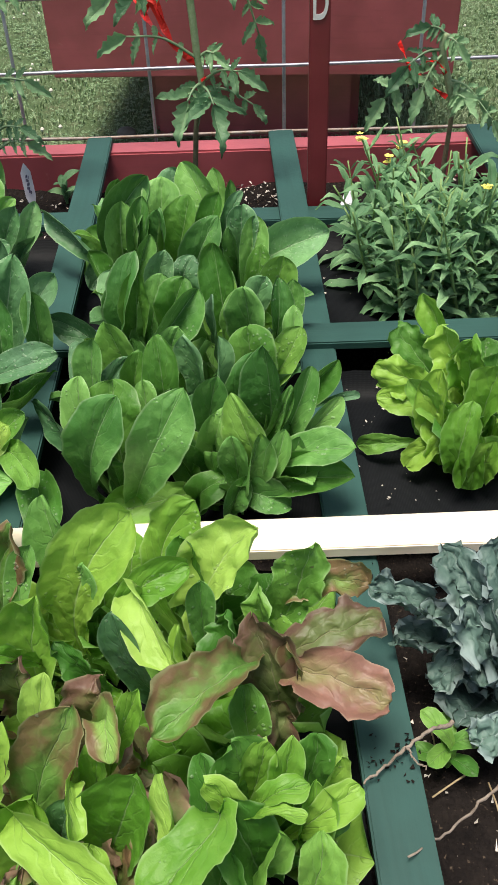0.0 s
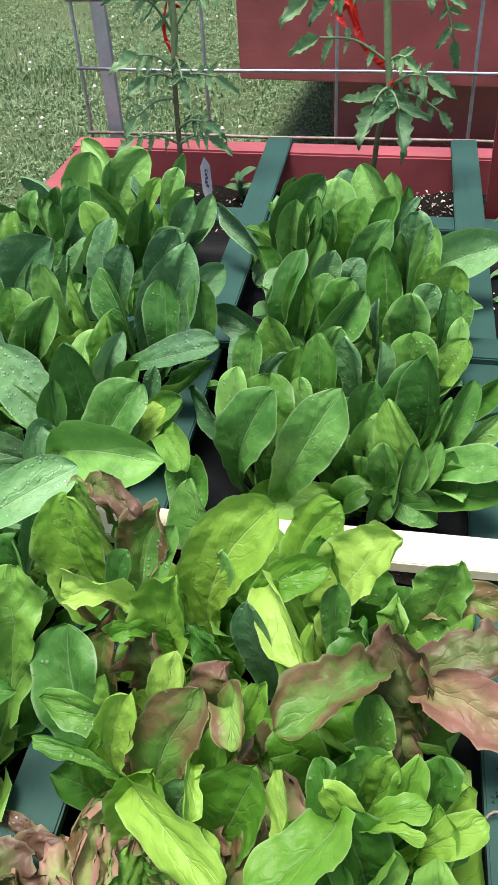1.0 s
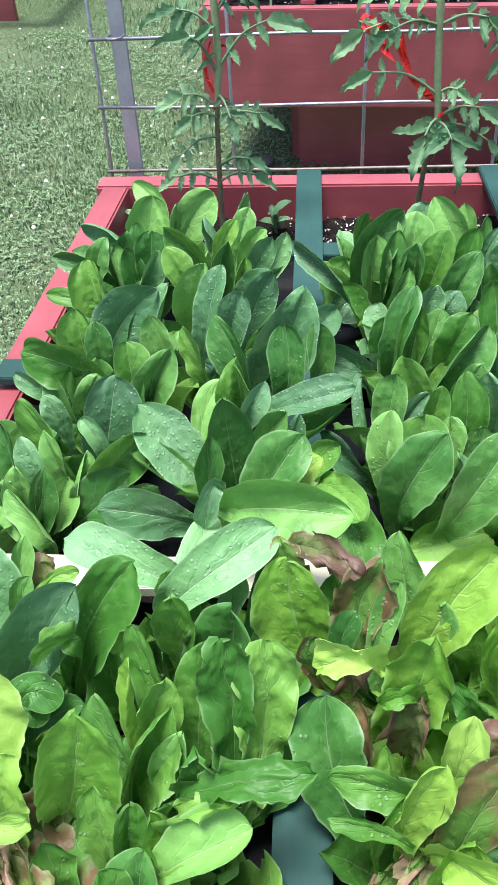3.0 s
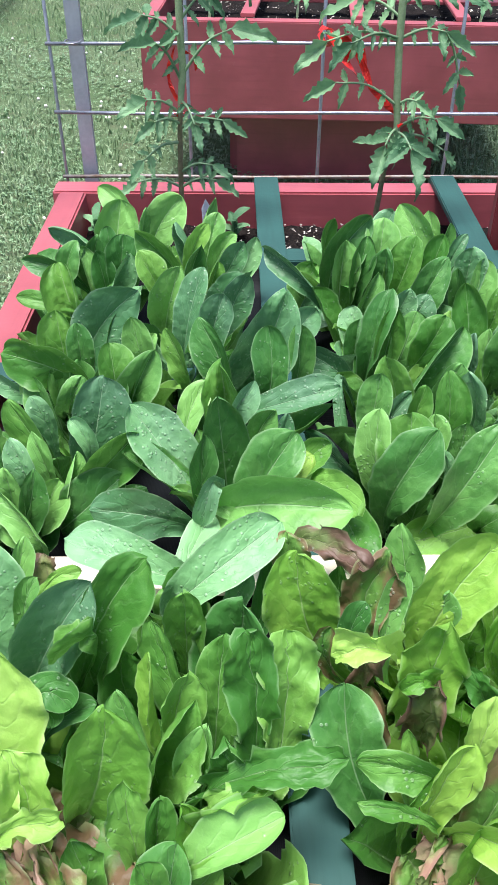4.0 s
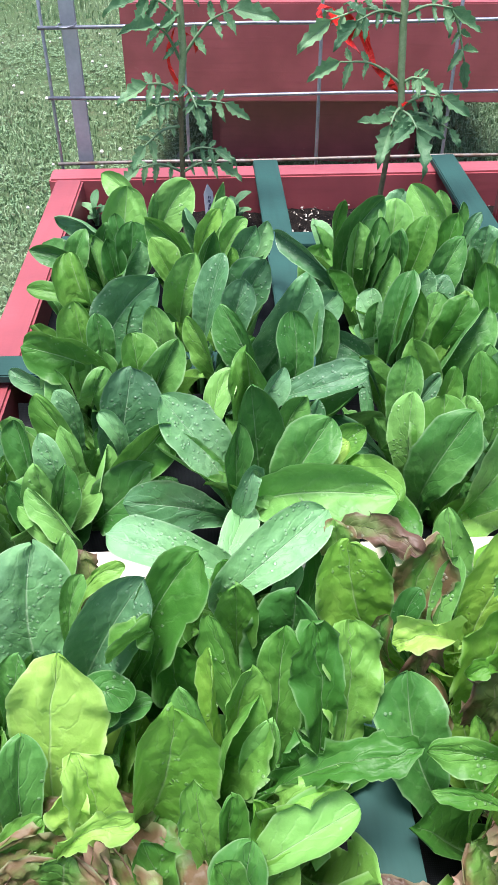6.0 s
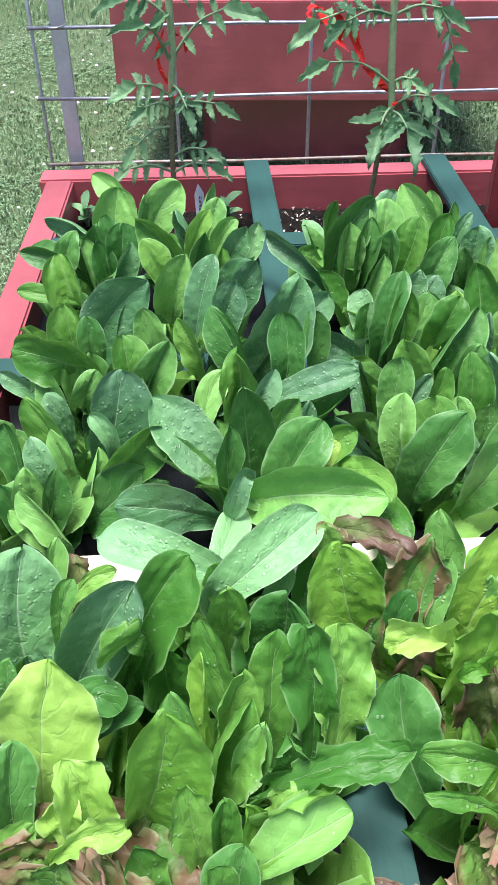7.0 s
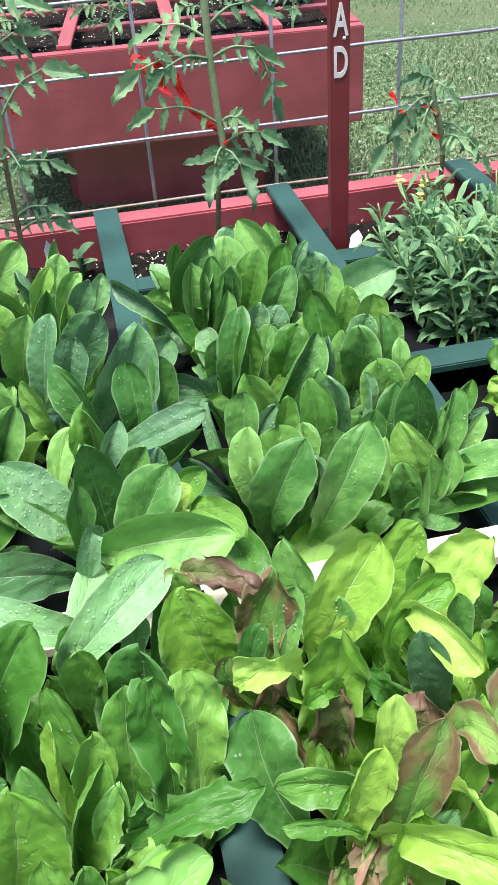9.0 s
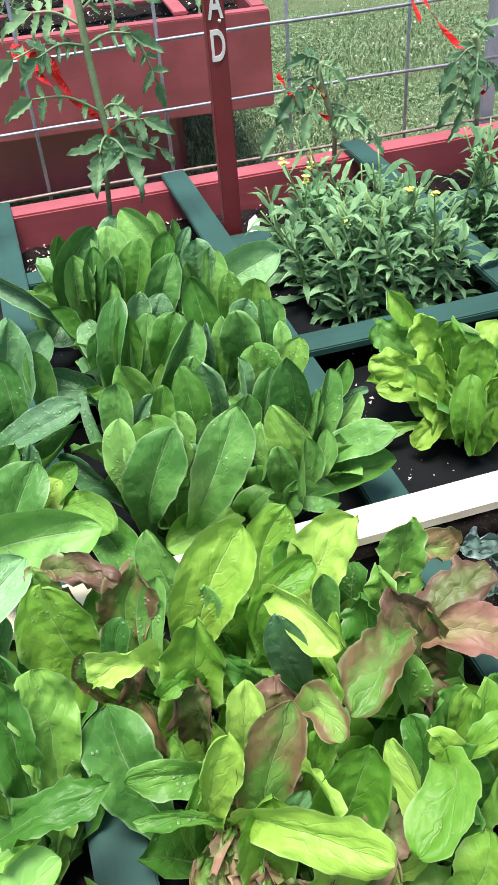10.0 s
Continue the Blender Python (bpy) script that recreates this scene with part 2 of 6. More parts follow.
def ground_material():
    n = Nodes("lawn_ground", 0.95, 0.2)
    at = n.coords("Object")
    big, mid, fine = n.noise(at, 1.3, 4), n.noise(at, 14, 5, 0.7), n.noise(at, 180, 3)
    col = n.mix(n.ramp(big, 0.3, 0.7), (0.085, 0.145, 0.060), (0.140, 0.195, 0.100))
    col = n.mix(n.ramp(mid, 0.5, 0.75), col, (0.150, 0.155, 0.090))
    col = n.mix(n.math("MULTIPLY", n.ramp(fine, 0.5, 0.7), 0.5), col, (0.022, 0.032, 0.010))
    return n.finish(col, n.bump(n.math("ADD", mid, fine), 0.8, 0.02))


def grass_material():
    n = Nodes("grass_blades", 0.5, 0.35)
    geo = n.node("ShaderNodeNewGeometry")
    rnd = geo.outputs["Random Per Island"]
    at = n.coords("Object")
    col = n.mix(rnd, (0.115, 0.215, 0.095), (0.270, 0.390, 0.205))
    col = n.mix(n.math("MULTIPLY", n.math("GREATER_THAN", rnd, 0.90), 0.55), col, (0.34, 0.38, 0.25))
    col = n.mix(n.ramp(n.noise(at, 4.5, 4), 0.42, 0.66), col, n.mix(0.6, col, (0.34, 0.41, 0.25)))
    return n.finish(col)


SOILMAT, FABRIC, LAWN, GRASS = soil_material(), fabric_material(), ground_material(), grass_material()


# ---- building helpers ----
def link_mesh(name, verts, faces, material, parent=None, label="", smooth=False, uvs=None):
    me = bpy.data.meshes.new(name)
    me.from_pydata([tuple(v) for v in verts], [], faces)
    me.materials.append(material)
    if smooth:
        me.polygons.foreach_set("use_smooth", [True] * len(me.polygons))
    if uvs is not None:
        layer = me.uv_layers.new(name="UVMap")
        idx = np.empty(len(me.loops), int)
        me.loops.foreach_get("vertex_index", idx)
        layer.data.foreach_set("uv", np.asarray(uvs, float)[idx].ravel())
    me.update()
    ob = new(name, me)
    if parent is not None:
        ob.parent = parent
    if label:
        ob["label"] = label
    return ob


def part(name, bm, material, parent=None, label="", smooth=False):
    me = bpy.data.meshes.new(name)
    bm.normal_update()
    bm.to_mesh(me)
    bm.free()
    me.materials.append(material)
    if smooth:
        me.polygons.foreach_set("use_smooth", [True] * len(me.polygons))
    ob = new(name, me)
    if parent is not None:
        ob.parent = parent
    if label:
        ob["label"] = label
    return ob


def thing(name, at, label, category, group="", kind=""):
    ob = new(name)
    ob.empty_display_size = 0.05
    ob.location = at
    return tagged(ob, label, category, group, kind)


def board(size, bevel=0.003, seed=0, wobble=0.0):
    """A sawn board round the origin, with eased edges and a slight warp along its length."""
    bm = bmesh.new()
    bmesh.ops.create_cube(bm, size=1.0)
    bmesh.ops.scale(bm, vec=size, verts=bm.verts)
    long = max(range(3), key=lambda n: size[n])
    along = [e for e in bm.edges if abs((e.verts[0].co - e.verts[1].co)[long]) > 0.9 * size[long]]
    bmesh.ops.subdivide_edges(bm, edges=along, cuts=12, use_grid_fill=True)
    bmesh.ops.bevel(bm, geom=[e for e in bm.edges if len(e.link_faces) == 2 and e.calc_face_angle(0) > 1.0], offset=bevel, segments=2, affect="EDGES")
    rng = random.Random(seed)
    ph = [rng.uniform(0, 6) for _ in range(3)]
    if wobble:
        for v in bm.verts:
            s = v.co[long] / size[long] * 5
            for n in range(3):
                if n != long:
                    v.co[n] += wobble * math.sin(s + ph[n])
    return bm


def lay(name, ob_size, at, material, parent, turn=(0, 0, 0), bevel=0.003, seed=0, wobble=0.0006, label=""):
    ob = part(name, board(ob_size, bevel, seed, wobble), material, parent, label)
    ob.matrix_basis = pose(*at, *turn)
    return ob


def tube_verts(points, radii, sides=8):
    """Rings along a line of points: verts and faces of a closed tube."""
    pts = [Vector(p) for p in points]
    verts, faces = [], []
    up = Vector((0.3, 0.2, 1)).normalized()
    for i, p in enumerate(pts):
        d = (pts[min(i + 1, len(pts) - 1)] - pts[max(i - 1, 0)]).normalized()
        side = d.cross(up)
        if side.length < 0.1:
            side = d.cross(Vector((1, 0, 0)))
        side.normalize()
        other = side.cross(d)
        r = radii[i] if isinstance(radii, (list, tuple)) else radii
        for k in range(sides):
            a = 2 * math.pi * k / sides
            verts.append(p + r * (math.cos(a) * side + math.sin(a) * other))
    for i in range(len(pts) - 1):
        for k in range(sides):
            a, b = i * sides + k, i * sides + (k + 1) % sides
            faces.append((a, b, b + sides, a + sides))
    faces.append(tuple(range(sides)))
    faces.append(tuple(range((len(pts) - 1) * sides, len(pts) * sides)))
    return verts, faces


def tube(name, points, radii, material, parent=None, sides=8, label=""):
    v, f = tube_verts(points, radii, sides)
    return link_mesh(name, v, f, material, parent, label, smooth=True)


def curve_points(points, steps=6):
    """A smooth line through the points (Catmull-Rom)."""
    p = [Vector(q) for q in points]
    p = [2 * p[0] - p[1]] + p + [2 * p[-1] - p[-2]]
    out = []
    for i in range(1, len(p) - 2):
        for s in range(steps):
            t = s / steps
            out.append(0.5 * (2 * p[i] + (p[i + 1] - p[i - 1]) * t + (2 * p[i - 1] - 5 * p[i] + 4 * p[i + 1] - p[i + 2]) * t * t + (3 * p[i] - p[i - 1] - 3 * p[i + 1] + p[i + 2]) * t ** 3))
    out.append(p[-2])
    return out


# ---- leaves ----
OUTLINES = {
    "romaine": ((0, 0.10, 0.25, 0.40, 0.54, 0.67, 0.79, 0.88, 0.945, 0.985, 1.0), (0.40, 0.46, 0.62, 0.82, 0.96, 1.0, 0.92, 0.75, 0.52, 0.27, 0.03)),
    "round": ((0, 0.10, 0.24, 0.38, 0.52, 0.66, 0.79, 0.89, 0.955, 0.988, 1.0), (0.42, 0.50, 0.68, 0.87, 0.98, 1.0, 0.95, 0.80, 0.56, 0.30, 0.04)),
    "ovate": ((0, 0.05, 0.14, 0.28, 0.42, 0.58, 0.74, 0.87, 0.95, 1.0), (0.08, 0.48, 0.84, 1.0, 0.95, 0.80, 0.56, 0.32, 0.15, 0.02)),
    "spoon": ((0, 0.10, 0.24, 0.38, 0.52, 0.66, 0.80, 0.90, 0.96, 0.99, 1.0), (0.38, 0.42, 0.54, 0.72, 0.90, 1.0, 0.96, 0.76, 0.50, 0.24, 0.04)),
    "lance": ((0, 0.12, 0.30, 0.48, 0.65, 0.80, 0.92, 0.98, 1.0), (0.10, 0.26, 0.70, 1.0, 0.92, 0.68, 0.34, 0.12, 0.02)),
    "frill": ((0, 0.08, 0.20, 0.34, 0.48, 0.64, 0.80, 0.91, 0.97, 1.0), (0.46, 0.54, 0.68, 0.84, 0.95, 1.0, 0.94, 0.74, 0.46, 0.10)),
}

# how a leaf ends: length of its rounded tip and its bluntness, width of its foot, and how far from the tip it is widest, in widths
TIPS = {"romaine": (0.76, 0.60, 0.36, 0.85), "round": (0.55, 0.50, 0.38, 0.7), "spoon": (0.60, 0.50, 0.28, 0.6), "frill": (0.58, 0.48, 0.36, 0.7), "lance": (1.2, 0.8, 0.3, 1.2)}


def leaf_grid(n, m):
    return [(i * (m + 1) + j, i * (m + 1) + j + 1, (i + 1) * (m + 1) + j + 1, (i + 1) * (m + 1) + j) for i in range(n) for j in range(m)]


GRIDS = {(n, m): leaf_grid(n, m) for n, m in ((18, 10), (34, 20), (40, 28), (10, 6))}


def leaf_shape(base, tip, width, face, rng, outline="romaine", arch=0.15, fold=0.25, ruffle=0.05, waves=4.0, teeth=0.02, hook=0.0, grid=(18, 10), droop=0.0, twist=0.0, lobes=0.0, lumps=0.012, crimp=0.0, curl=75.0, fringe=1.8, foot=None):
    """The points of one leaf blade from base to tip. face: the way its upper side looks. arch: how far the midrib bows to its underside;
    hook: how far the tip bends over backwards; foot: where the blade begins, when it bends up through base on its way to the tip; fold: how much the sides rise; ruffle: the height of the waves along the edge."""
    n, m = grid
    base, tip = np.array(base, float), np.array(tip, float)
    length = np.linalg.norm(tip - base)
    t0 = (tip - base) / length
    s0 = np.cross(t0, np.array(face, float))
    s0 /= np.linalg.norm(s0)
    n0 = np.cross(s0, t0)
    u = np.linspace(0, 1, n + 1)[:, None]
    if foot is not None:
        u = 1 - (1 - u) ** 1.5
    v = np.linspace(-1, 1, m + 1)[None, :]
    xs, ys = OUTLINES[outline]
    if foot is None:
        bow = -arch * length * 4 * u * (1 - u) - hook * length * np.clip(u - 0.72, 0, 1) ** 2 * 9
        slope = -arch * length * 4 * (1 - 2 * u) / length - hook * np.clip(u - 0.72, 0, 1) * 18
        mid = base + u * (tip - base) + bow * n0
        nrm = n0 - slope * t0
        sides = np.repeat(s0[None, :], n + 1, 0)
        half = 0.5 * width * np.interp(u[:, 0], xs, ys)[:, None]
    else:
        foot = np.array(foot, float)
        k = np.linalg.norm(base - foot) / (np.linalg.norm(base - foot) + length)
        k = min(max(k, 0.12), 0.75)
        w0, w1, w2 = (u - k) * (u - 1) / k, u * (u - 1) / (k * (k - 1)), u * (u - k) / (1 - k)
        mid = w0 * foot + w1 * base + w2 * tip - (0.5 * arch * np.clip(u - k, 0, 1) * (1 - u) * 4 + hook * np.clip(u - 0.72, 0, 1) ** 2 * 9) * length * n0
        along = np.gradient(mid, axis=0)
        along /= np.linalg.norm(along, axis=1, keepdims=True)
        sides = np.cross(along, np.broadcast_to(n0, along.shape))
        sides /= np.maximum(np.linalg.norm(sides, axis=1, keepdims=True), 0.05)
        nrm = np.cross(sides, along)
        left = np.linalg.norm(np.diff(mid, axis=0), axis=1)
        left = np.append(np.cumsum(left[::-1])[::-1], 0.0)
        blunt, sharp, narrow, peak = TIPS[outline]
        blunt, sharp, rest = blunt * rng.uniform(0.9, 1.3), sharp * rng.uniform(0.95, 1.3), 0.45
        if tip[2] - base[2] < 0.03:
            narrow, rest = 0.30, 0.35
        x = np.clip(left / (blunt * width), 0, 1)
        down = np.clip((left - peak * width) / (max(length - peak * width, 0.3 * width) + rest * max(left[0] - length, 0)), 0, 1)
        half = (0.5 * width * np.maximum((1 - (1 - x) ** 2) ** sharp, 0.03) * (1 - (1 - narrow) * down * down * (3 - 2 * down)))[:, None]
    mid[:, 2] -= droop * length * u[:, 0] ** 2
    nrm /= np.linalg.norm(nrm, axis=1, keepdims=True)
    ph = [rng.uniform(0, 6.28) for _ in range(8)]
    fr = [rng.uniform(0.8, 1.25) for _ in range(4)]
    edge = 1 + teeth * (np.sin(u * 37 * fr[0] + ph[0]) + 0.7 * np.sin(u * 71 * fr[1] + ph[1])) * np.abs(v) ** 3
    edge = edge * (1 + 0.022 * np.sin(u * 11 * fr[1] + ph[2] + 2 * np.sign(v)) * np.abs(v) ** 2)
    edge = edge * (1 + rng.uniform(-0.12, 0.12) * np.sign(v) + 0.06 * np.sin(6 * u + ph[7]) * np.sign(v))
    edge = edge * (1 - lobes * (0.5 + 0.5 * np.cos(u * 27 + ph[1])) * np.clip(3 * u, 0, 1))
    bend = fold * (0.72 + 0.38 * np.abs(v)) * (1.25 - 0.7 * u * u) * np.clip(np.abs(v) * 5, 0, 1)
    if foot is not None:
        bend = bend * (1 + rng.uniform(-0.65, 0.65) * np.sign(v)) - rng.uniform(-0.7, 0.5) * np.clip(np.abs(v) - 0.55, 0, 1) * (0.4 + 0.6 * u)
    across = np.cos(np.clip(bend, -1.5, 1.5))
    rise = np.sin(np.clip(bend, -1.5, 1.5))
    side = half * edge * v * across
    up = half * edge * np.abs(v) * rise
    w = np.where(v < 0, np.sin(u * waves * 6.28 * fr[2] + ph[2]), np.sin(u * waves * 6.28 * fr[3] + ph[3]))
    w = w + 0.45 * np.where(v < 0, np.sin(u * waves * 15.1 + ph[4]), np.sin(u * waves * 14.2 + ph[5]))
    up = up + ruffle * width * w * np.abs(v) ** 2.2 * np.clip(u * 2.2, 0, 1)
    up = up + 0.05 * width * np.sin(3.1 * u + 2.2 * v + ph[6]) - 0.05 * half * np.exp(-(v / 0.12) ** 2)
    if lumps:
        q = np.sin(17 * u * fr[0] + ph[3]) * np.sin(6.5 * v + ph[4]) + 0.7 * np.sin(29 * u * fr[1] + 5 * v + ph[5]) * np.cos(9 * v + ph[6]) + 0.5 * np.sin(43 * u + 11 * v + ph[0])
        up = up + lumps * width * q * np.clip(np.abs(v) * 3, 0, 1) * np.clip(1.3 - np.abs(v), 0, 1)
    tw = twist * u
    ss = np.cos(tw)[:, :, None] * sides[:, None, :] + np.sin(tw)[:, :, None] * nrm[:, None, :]
    nn = np.cos(tw)[:, :, None] * nrm[:, None, :] - np.sin(tw)[:, :, None] * sides[:, None, :]
    pts = mid[:, None, :] + side[:, :, None] * ss + up[:, :, None] * nn
    if crimp:
        # the margin is longer than the blade can lay flat: it crinkles every way
        free = np.clip(np.maximum(np.abs(v), 1.25 * u - 0.35) * np.ones_like(u), 0, 1) ** fringe
        free = (free * np.clip(u * 3, 0, 1)).reshape(-1)
        flat = pts.reshape(-1, 3)
        push = np.array([noise.noise_vector(Vector(q) * curl) + 0.6 * noise.noise_vector(Vector(q) * curl * 2.3) for q in flat])
        pts = (flat + crimp * free[:, None] * push).reshape(pts.shape)
    uv = np.stack([np.broadcast_to(u, (n + 1, m + 1)), np.broadcast_to((v + 1) / 2, (n + 1, m + 1))], -1)
    return pts.reshape(-1, 3), uv.reshape(-1, 2)


def leaf(parent, base, tip, width, face, material, rng, label="", attach=False, **how):
    """One leaf as a part of its plant; base and tip in world metres."""
    if attach:
        crown = np.array(parent.location)
        how["foot"] = (*(0.18 * np.array(base)[:2] + 0.82 * crown[:2]), crown[2] - 0.004)
    pts, uv = leaf_shape(base, tip, width, face, rng, **how)
    pts = pts - np.array(parent.location)
    return link_mesh("leaf", pts, GRIDS[how.get("grid", (18, 10))], material, parent, label, True, uv)


def rosette(plant, n, long, wide, materials, seed, open_out=1.0, outline="romaine", fold=0.35, ruffle=0.05, waves=3.0, arch=0.12, teeth=0.02, soft=0.0, grid=(18, 10), tight=1.0, crimp=0.0, curl=75.0, fringe=1.8):
    """Leaves round a crown, from flat outer ones to upright inner ones."""
    rng = random.Random(seed)
    x, y, z = plant.location
    turn = rng.uniform(0, 6.28)
    for i in range(n):
        k = i / max(1, n - 1)
        a = turn + i * 2.39996 + rng.uniform(-0.3, 0.3)
        lean = radians((62 - 54 * k ** 0.8) * open_out + rng.uniform(-9, 9))
        size = long * (1.0 - 0.38 * k) * rng.uniform(0.85, 1.12)
        d = Vector((math.cos(a), math.sin(a), 0))
        r = 0.012 * (1 - k) * tight
        base = Vector((x, y, z)) + d * r
        tip = base + size * (math.sin(lean) * d + math.cos(lean) * Vector((0, 0, 1)))
        face = -d * math.cos(lean) + Vector((0, 0, 1)) * math.sin(lean) + 0.25 * Vector((rng.uniform(-1, 1), rng.uniform(-1, 1), 0))
        leaf(plant, base, tip, wide * (1.0 - 0.30 * k) * rng.uniform(0.85, 1.15), face, rng.choice(materials), rng, outline=outline, arch=arch * rng.uniform(0.3, 1.5),
             fold=fold * rng.uniform(0.5, 1.5) + 0.25 * k, ruffle=ruffle * rng.uniform(0.6, 1.5), waves=waves, teeth=teeth, hook=rng.uniform(0, 0.25) * (1 - k) + soft, grid=grid, droop=0.10 * (1 - k) * rng.random(), twist=rng.uniform(-0.35, 0.35), crimp=crimp, curl=curl, fringe=fringe)


# ---- setting: lawn ----
def ground_height(x, y):
    return 0.015 * noise.noise(Vector((x * 0.9, y * 0.9, 0.3))) + 0.006 * noise.noise(Vector((x * 5, y * 5, 1.7)))


def build_ground():
    xs = np.concatenate([np.linspace(-400, -8, 12), np.linspace(-6, 6, 61), np.linspace(8, 400, 12)])
    ys = np.concatenate([np.linspace(-400, -8, 12), np.linspace(-6, 8, 71), np.linspace(10, 600, 14)])
    verts = [(x, y, ground_height(x, y) if abs(x) < 7 and abs(y) < 9 else 0.0) for y in ys for x in xs]
    faces = leaf_grid(len(ys) - 1, len(xs) - 1)
    ob = link_mesh("ground", verts, faces, LAWN, smooth=True)
    return tagged(ob, "lawn of short grass and clover round the beds", "lawn", kind="structure")


build_ground()


def grass_field(name, label, category, patches, material, seed, tall, wide):
    """Bent blades, three corners wide at the foot, scattered over rectangles of the lawn."""
    rng = np.random.RandomState(seed)
    V, F, start = [], [], 0
    for x0, x1, y0, y1, count in patches:
        x, y = rng.uniform(x0, x1, count), rng.uniform(y0, y1, count)
        thick = np.sin(3.1 * x + 1.3) * np.sin(2.7 * y) + 0.6 * np.sin(11 * x + 4 * y) + rng.normal(0, 0.8, count)
        keep = thick > -1.0
        x, y = x[keep], y[keep]
        c = len(x)
        h = tall * rng.uniform(0.45, 1.25, c) * (1 + 0.35 * np.sin(4 * x) * np.sin(3.3 * y))
        a, lean = rng.uniform(0, 6.28, c), rng.uniform(0.1, 0.9, c)
        b = rng.uniform(0, 6.28, c)
        w = wide * rng.uniform(0.6, 1.4, c)
        z = np.full(c, -0.008)
        dx, dy = np.cos(a), np.sin(a)
        p = [np.stack([x - w * np.cos(b), y - w * np.sin(b), z], -1), np.stack([x + w * np.cos(b), y + w * np.sin(b), z], -1)]
        p.append(np.stack([x + 0.35 * h * lean * dx - 0.7 * w * np.cos(b), y + 0.35 * h * lean * dy - 0.7 * w * np.sin(b), z + 0.6 * h], -1))
        p.append(np.stack([x + 0.35 * h * lean * dx + 0.7 * w * np.cos(b), y + 0.35 * h * lean * dy + 0.7 * w * np.sin(b), z + 0.6 * h], -1))
        p.append(np.stack([x + h * lean * dx, y + h * lean * dy, z + h * (1 - 0.35 * lean)], -1))
        V.append(np.stack(p, 1).reshape(-1, 3))
        i = start + 5 * np.arange(c)
        F += [(k, k + 1, k + 3, k + 2) for k in i.tolist()] + [(k + 2, k + 3, k + 4) for k in i.tolist()]
        start += 5 * c
    ob = link_mesh(name, np.concatenate(V), F, material)
    return tagged(ob, label, category, kind="stuff")


grass_field("grass", "short uneven lawn grass with dry blades", "grass",
            [(-1.6, -0.02, -0.3, 2.2, 42000), (-0.02, 1.25, 0.05, 1.40, 16000), (-0.05, 1.30, 1.40, 2.2, 7000), (1.15, 3.4, 0.05, 2.8, 46000), (-2.6, 3.6, 2.2, 4.6, 42000)], GRASS, 3, 0.036, 0.0024)


def clover_leaves():
    """Low three-leaved clover growing in patches through the grass."""
    rng = np.random.RandomState(12)
    x, y = rng.uniform(-1.7, 3.3, 70000), rng.uniform(-0.3, 3.2, 70000)
    patch = np.array([noise.noise(Vector((a * 2.6, b * 2.6, 4.0))) + 0.5 * noise.noise(Vector((a * 8, b * 8, 2.0))) for a, b in zip(x, y)])
    keep = (patch + rng.normal(0, 0.35, 70000) > 0.05) & ~((x > -0.05) & (x < 1.25) & (y < 0.0))
    x, y = x[keep], y[keep]
    c = len(x)
    z, turn, r = rng.uniform(0.008, 0.028, c), rng.uniform(0, 6.28, c), rng.uniform(0.004, 0.0075, c)
    V, F = [], []
    for j in range(3):
        a = turn + 2.094 * j
        d, e = np.stack([np.cos(a), np.sin(a), rng.uniform(-0.3, 0.35, c)], -1) * r[:, None], np.stack([-np.sin(a), np.cos(a), rng.uniform(-0.2, 0.2, c)], -1) * r[:, None]
        p = np.stack([x, y, z], -1)
        V.append(np.stack([p, p + 0.7 * d + 0.5 * e, p + 1.15 * d + 0.2 * e, p + 1.15 * d - 0.2 * e, p + 0.7 * d - 0.5 * e], 1).reshape(-1, 3))
        F += [(k, k + 1, k + 2, k + 3, k + 4) for k in (5 * c * j + 5 * np.arange(c)).tolist()]
    tagged(link_mesh("clover", np.concatenate(V), F, CLOVER_LEAF), "low green clover growing in patches in the lawn", "clover", kind="stuff")


clover_leaves()


def clover_heads():
    rng = random.Random(8)
    V, F = [], []
    for _ in range(230):
        x, y = (rng.uniform(-1.7, -0.06), rng.uniform(-0.1, 3.2)) if rng.random() < 0.7 else (rng.uniform(1.2, 3.0), rng.uniform(0.2, 3.2))
        z, r = rng.uniform(0.02, 0.055), rng.uniform(0.003, 0.008)
        k = len(V)
        for j in range(3):
            rr, zz = r * (0.7, 1.0, 0.5)[j], z + r * (-0.6, 0.2, 0.9)[j]
            V += [(x + rr * math.cos(q * 1.047 + j), y + rr * math.sin(q * 1.047 + j), zz) for q in range(6)]
        for j in range(2):
            F += [(k + 6 * j + q, k + 6 * j + (q + 1) % 6, k + 6 * j + 6 + (q + 1) % 6, k + 6 * j + 6 + q) for q in range(6)]
        F.append(tuple(range(k + 12, k + 18)))
    tagged(link_mesh("clover_flowers", V, F, CLOVER), "small white clover flowers in the lawn", "clover", kind="stuff")


clover_heads()


# ---- the raised bed ----
bed = thing("raised_bed", (0, 0, 0), "red-painted lumber raised bed with green grid laths", "raised bed")
bed_wall = 0.285
lay("back_board", (1.236, 0.042, bed_wall), (0.606, -0.045, RIM - bed_wall / 2), RED_X, bed, seed=1)
lay("side_board", (0.042, 1.150, bed_wall), (0.0035, -0.6415, RIM - bed_wall / 2 + 0.001), RED_Y, bed, (0, 0, -1.65), seed=2)
lay("side_board", (0.042, 1.150, bed_wall), (1.205, -0.6415, RIM - bed_wall / 2 + 0.001), RED_Y, bed, (0, 0, 0), seed=3)
lay("front_board", (1.250, 0.042, bed_wall), (0.600, -1.2385, RIM - bed_wall / 2), RED_X, bed, seed=4)
lay("base_board", (0.80, 0.036, 0.33), (0.62, -0.30, 0.155), RED_X, bed, seed=5)
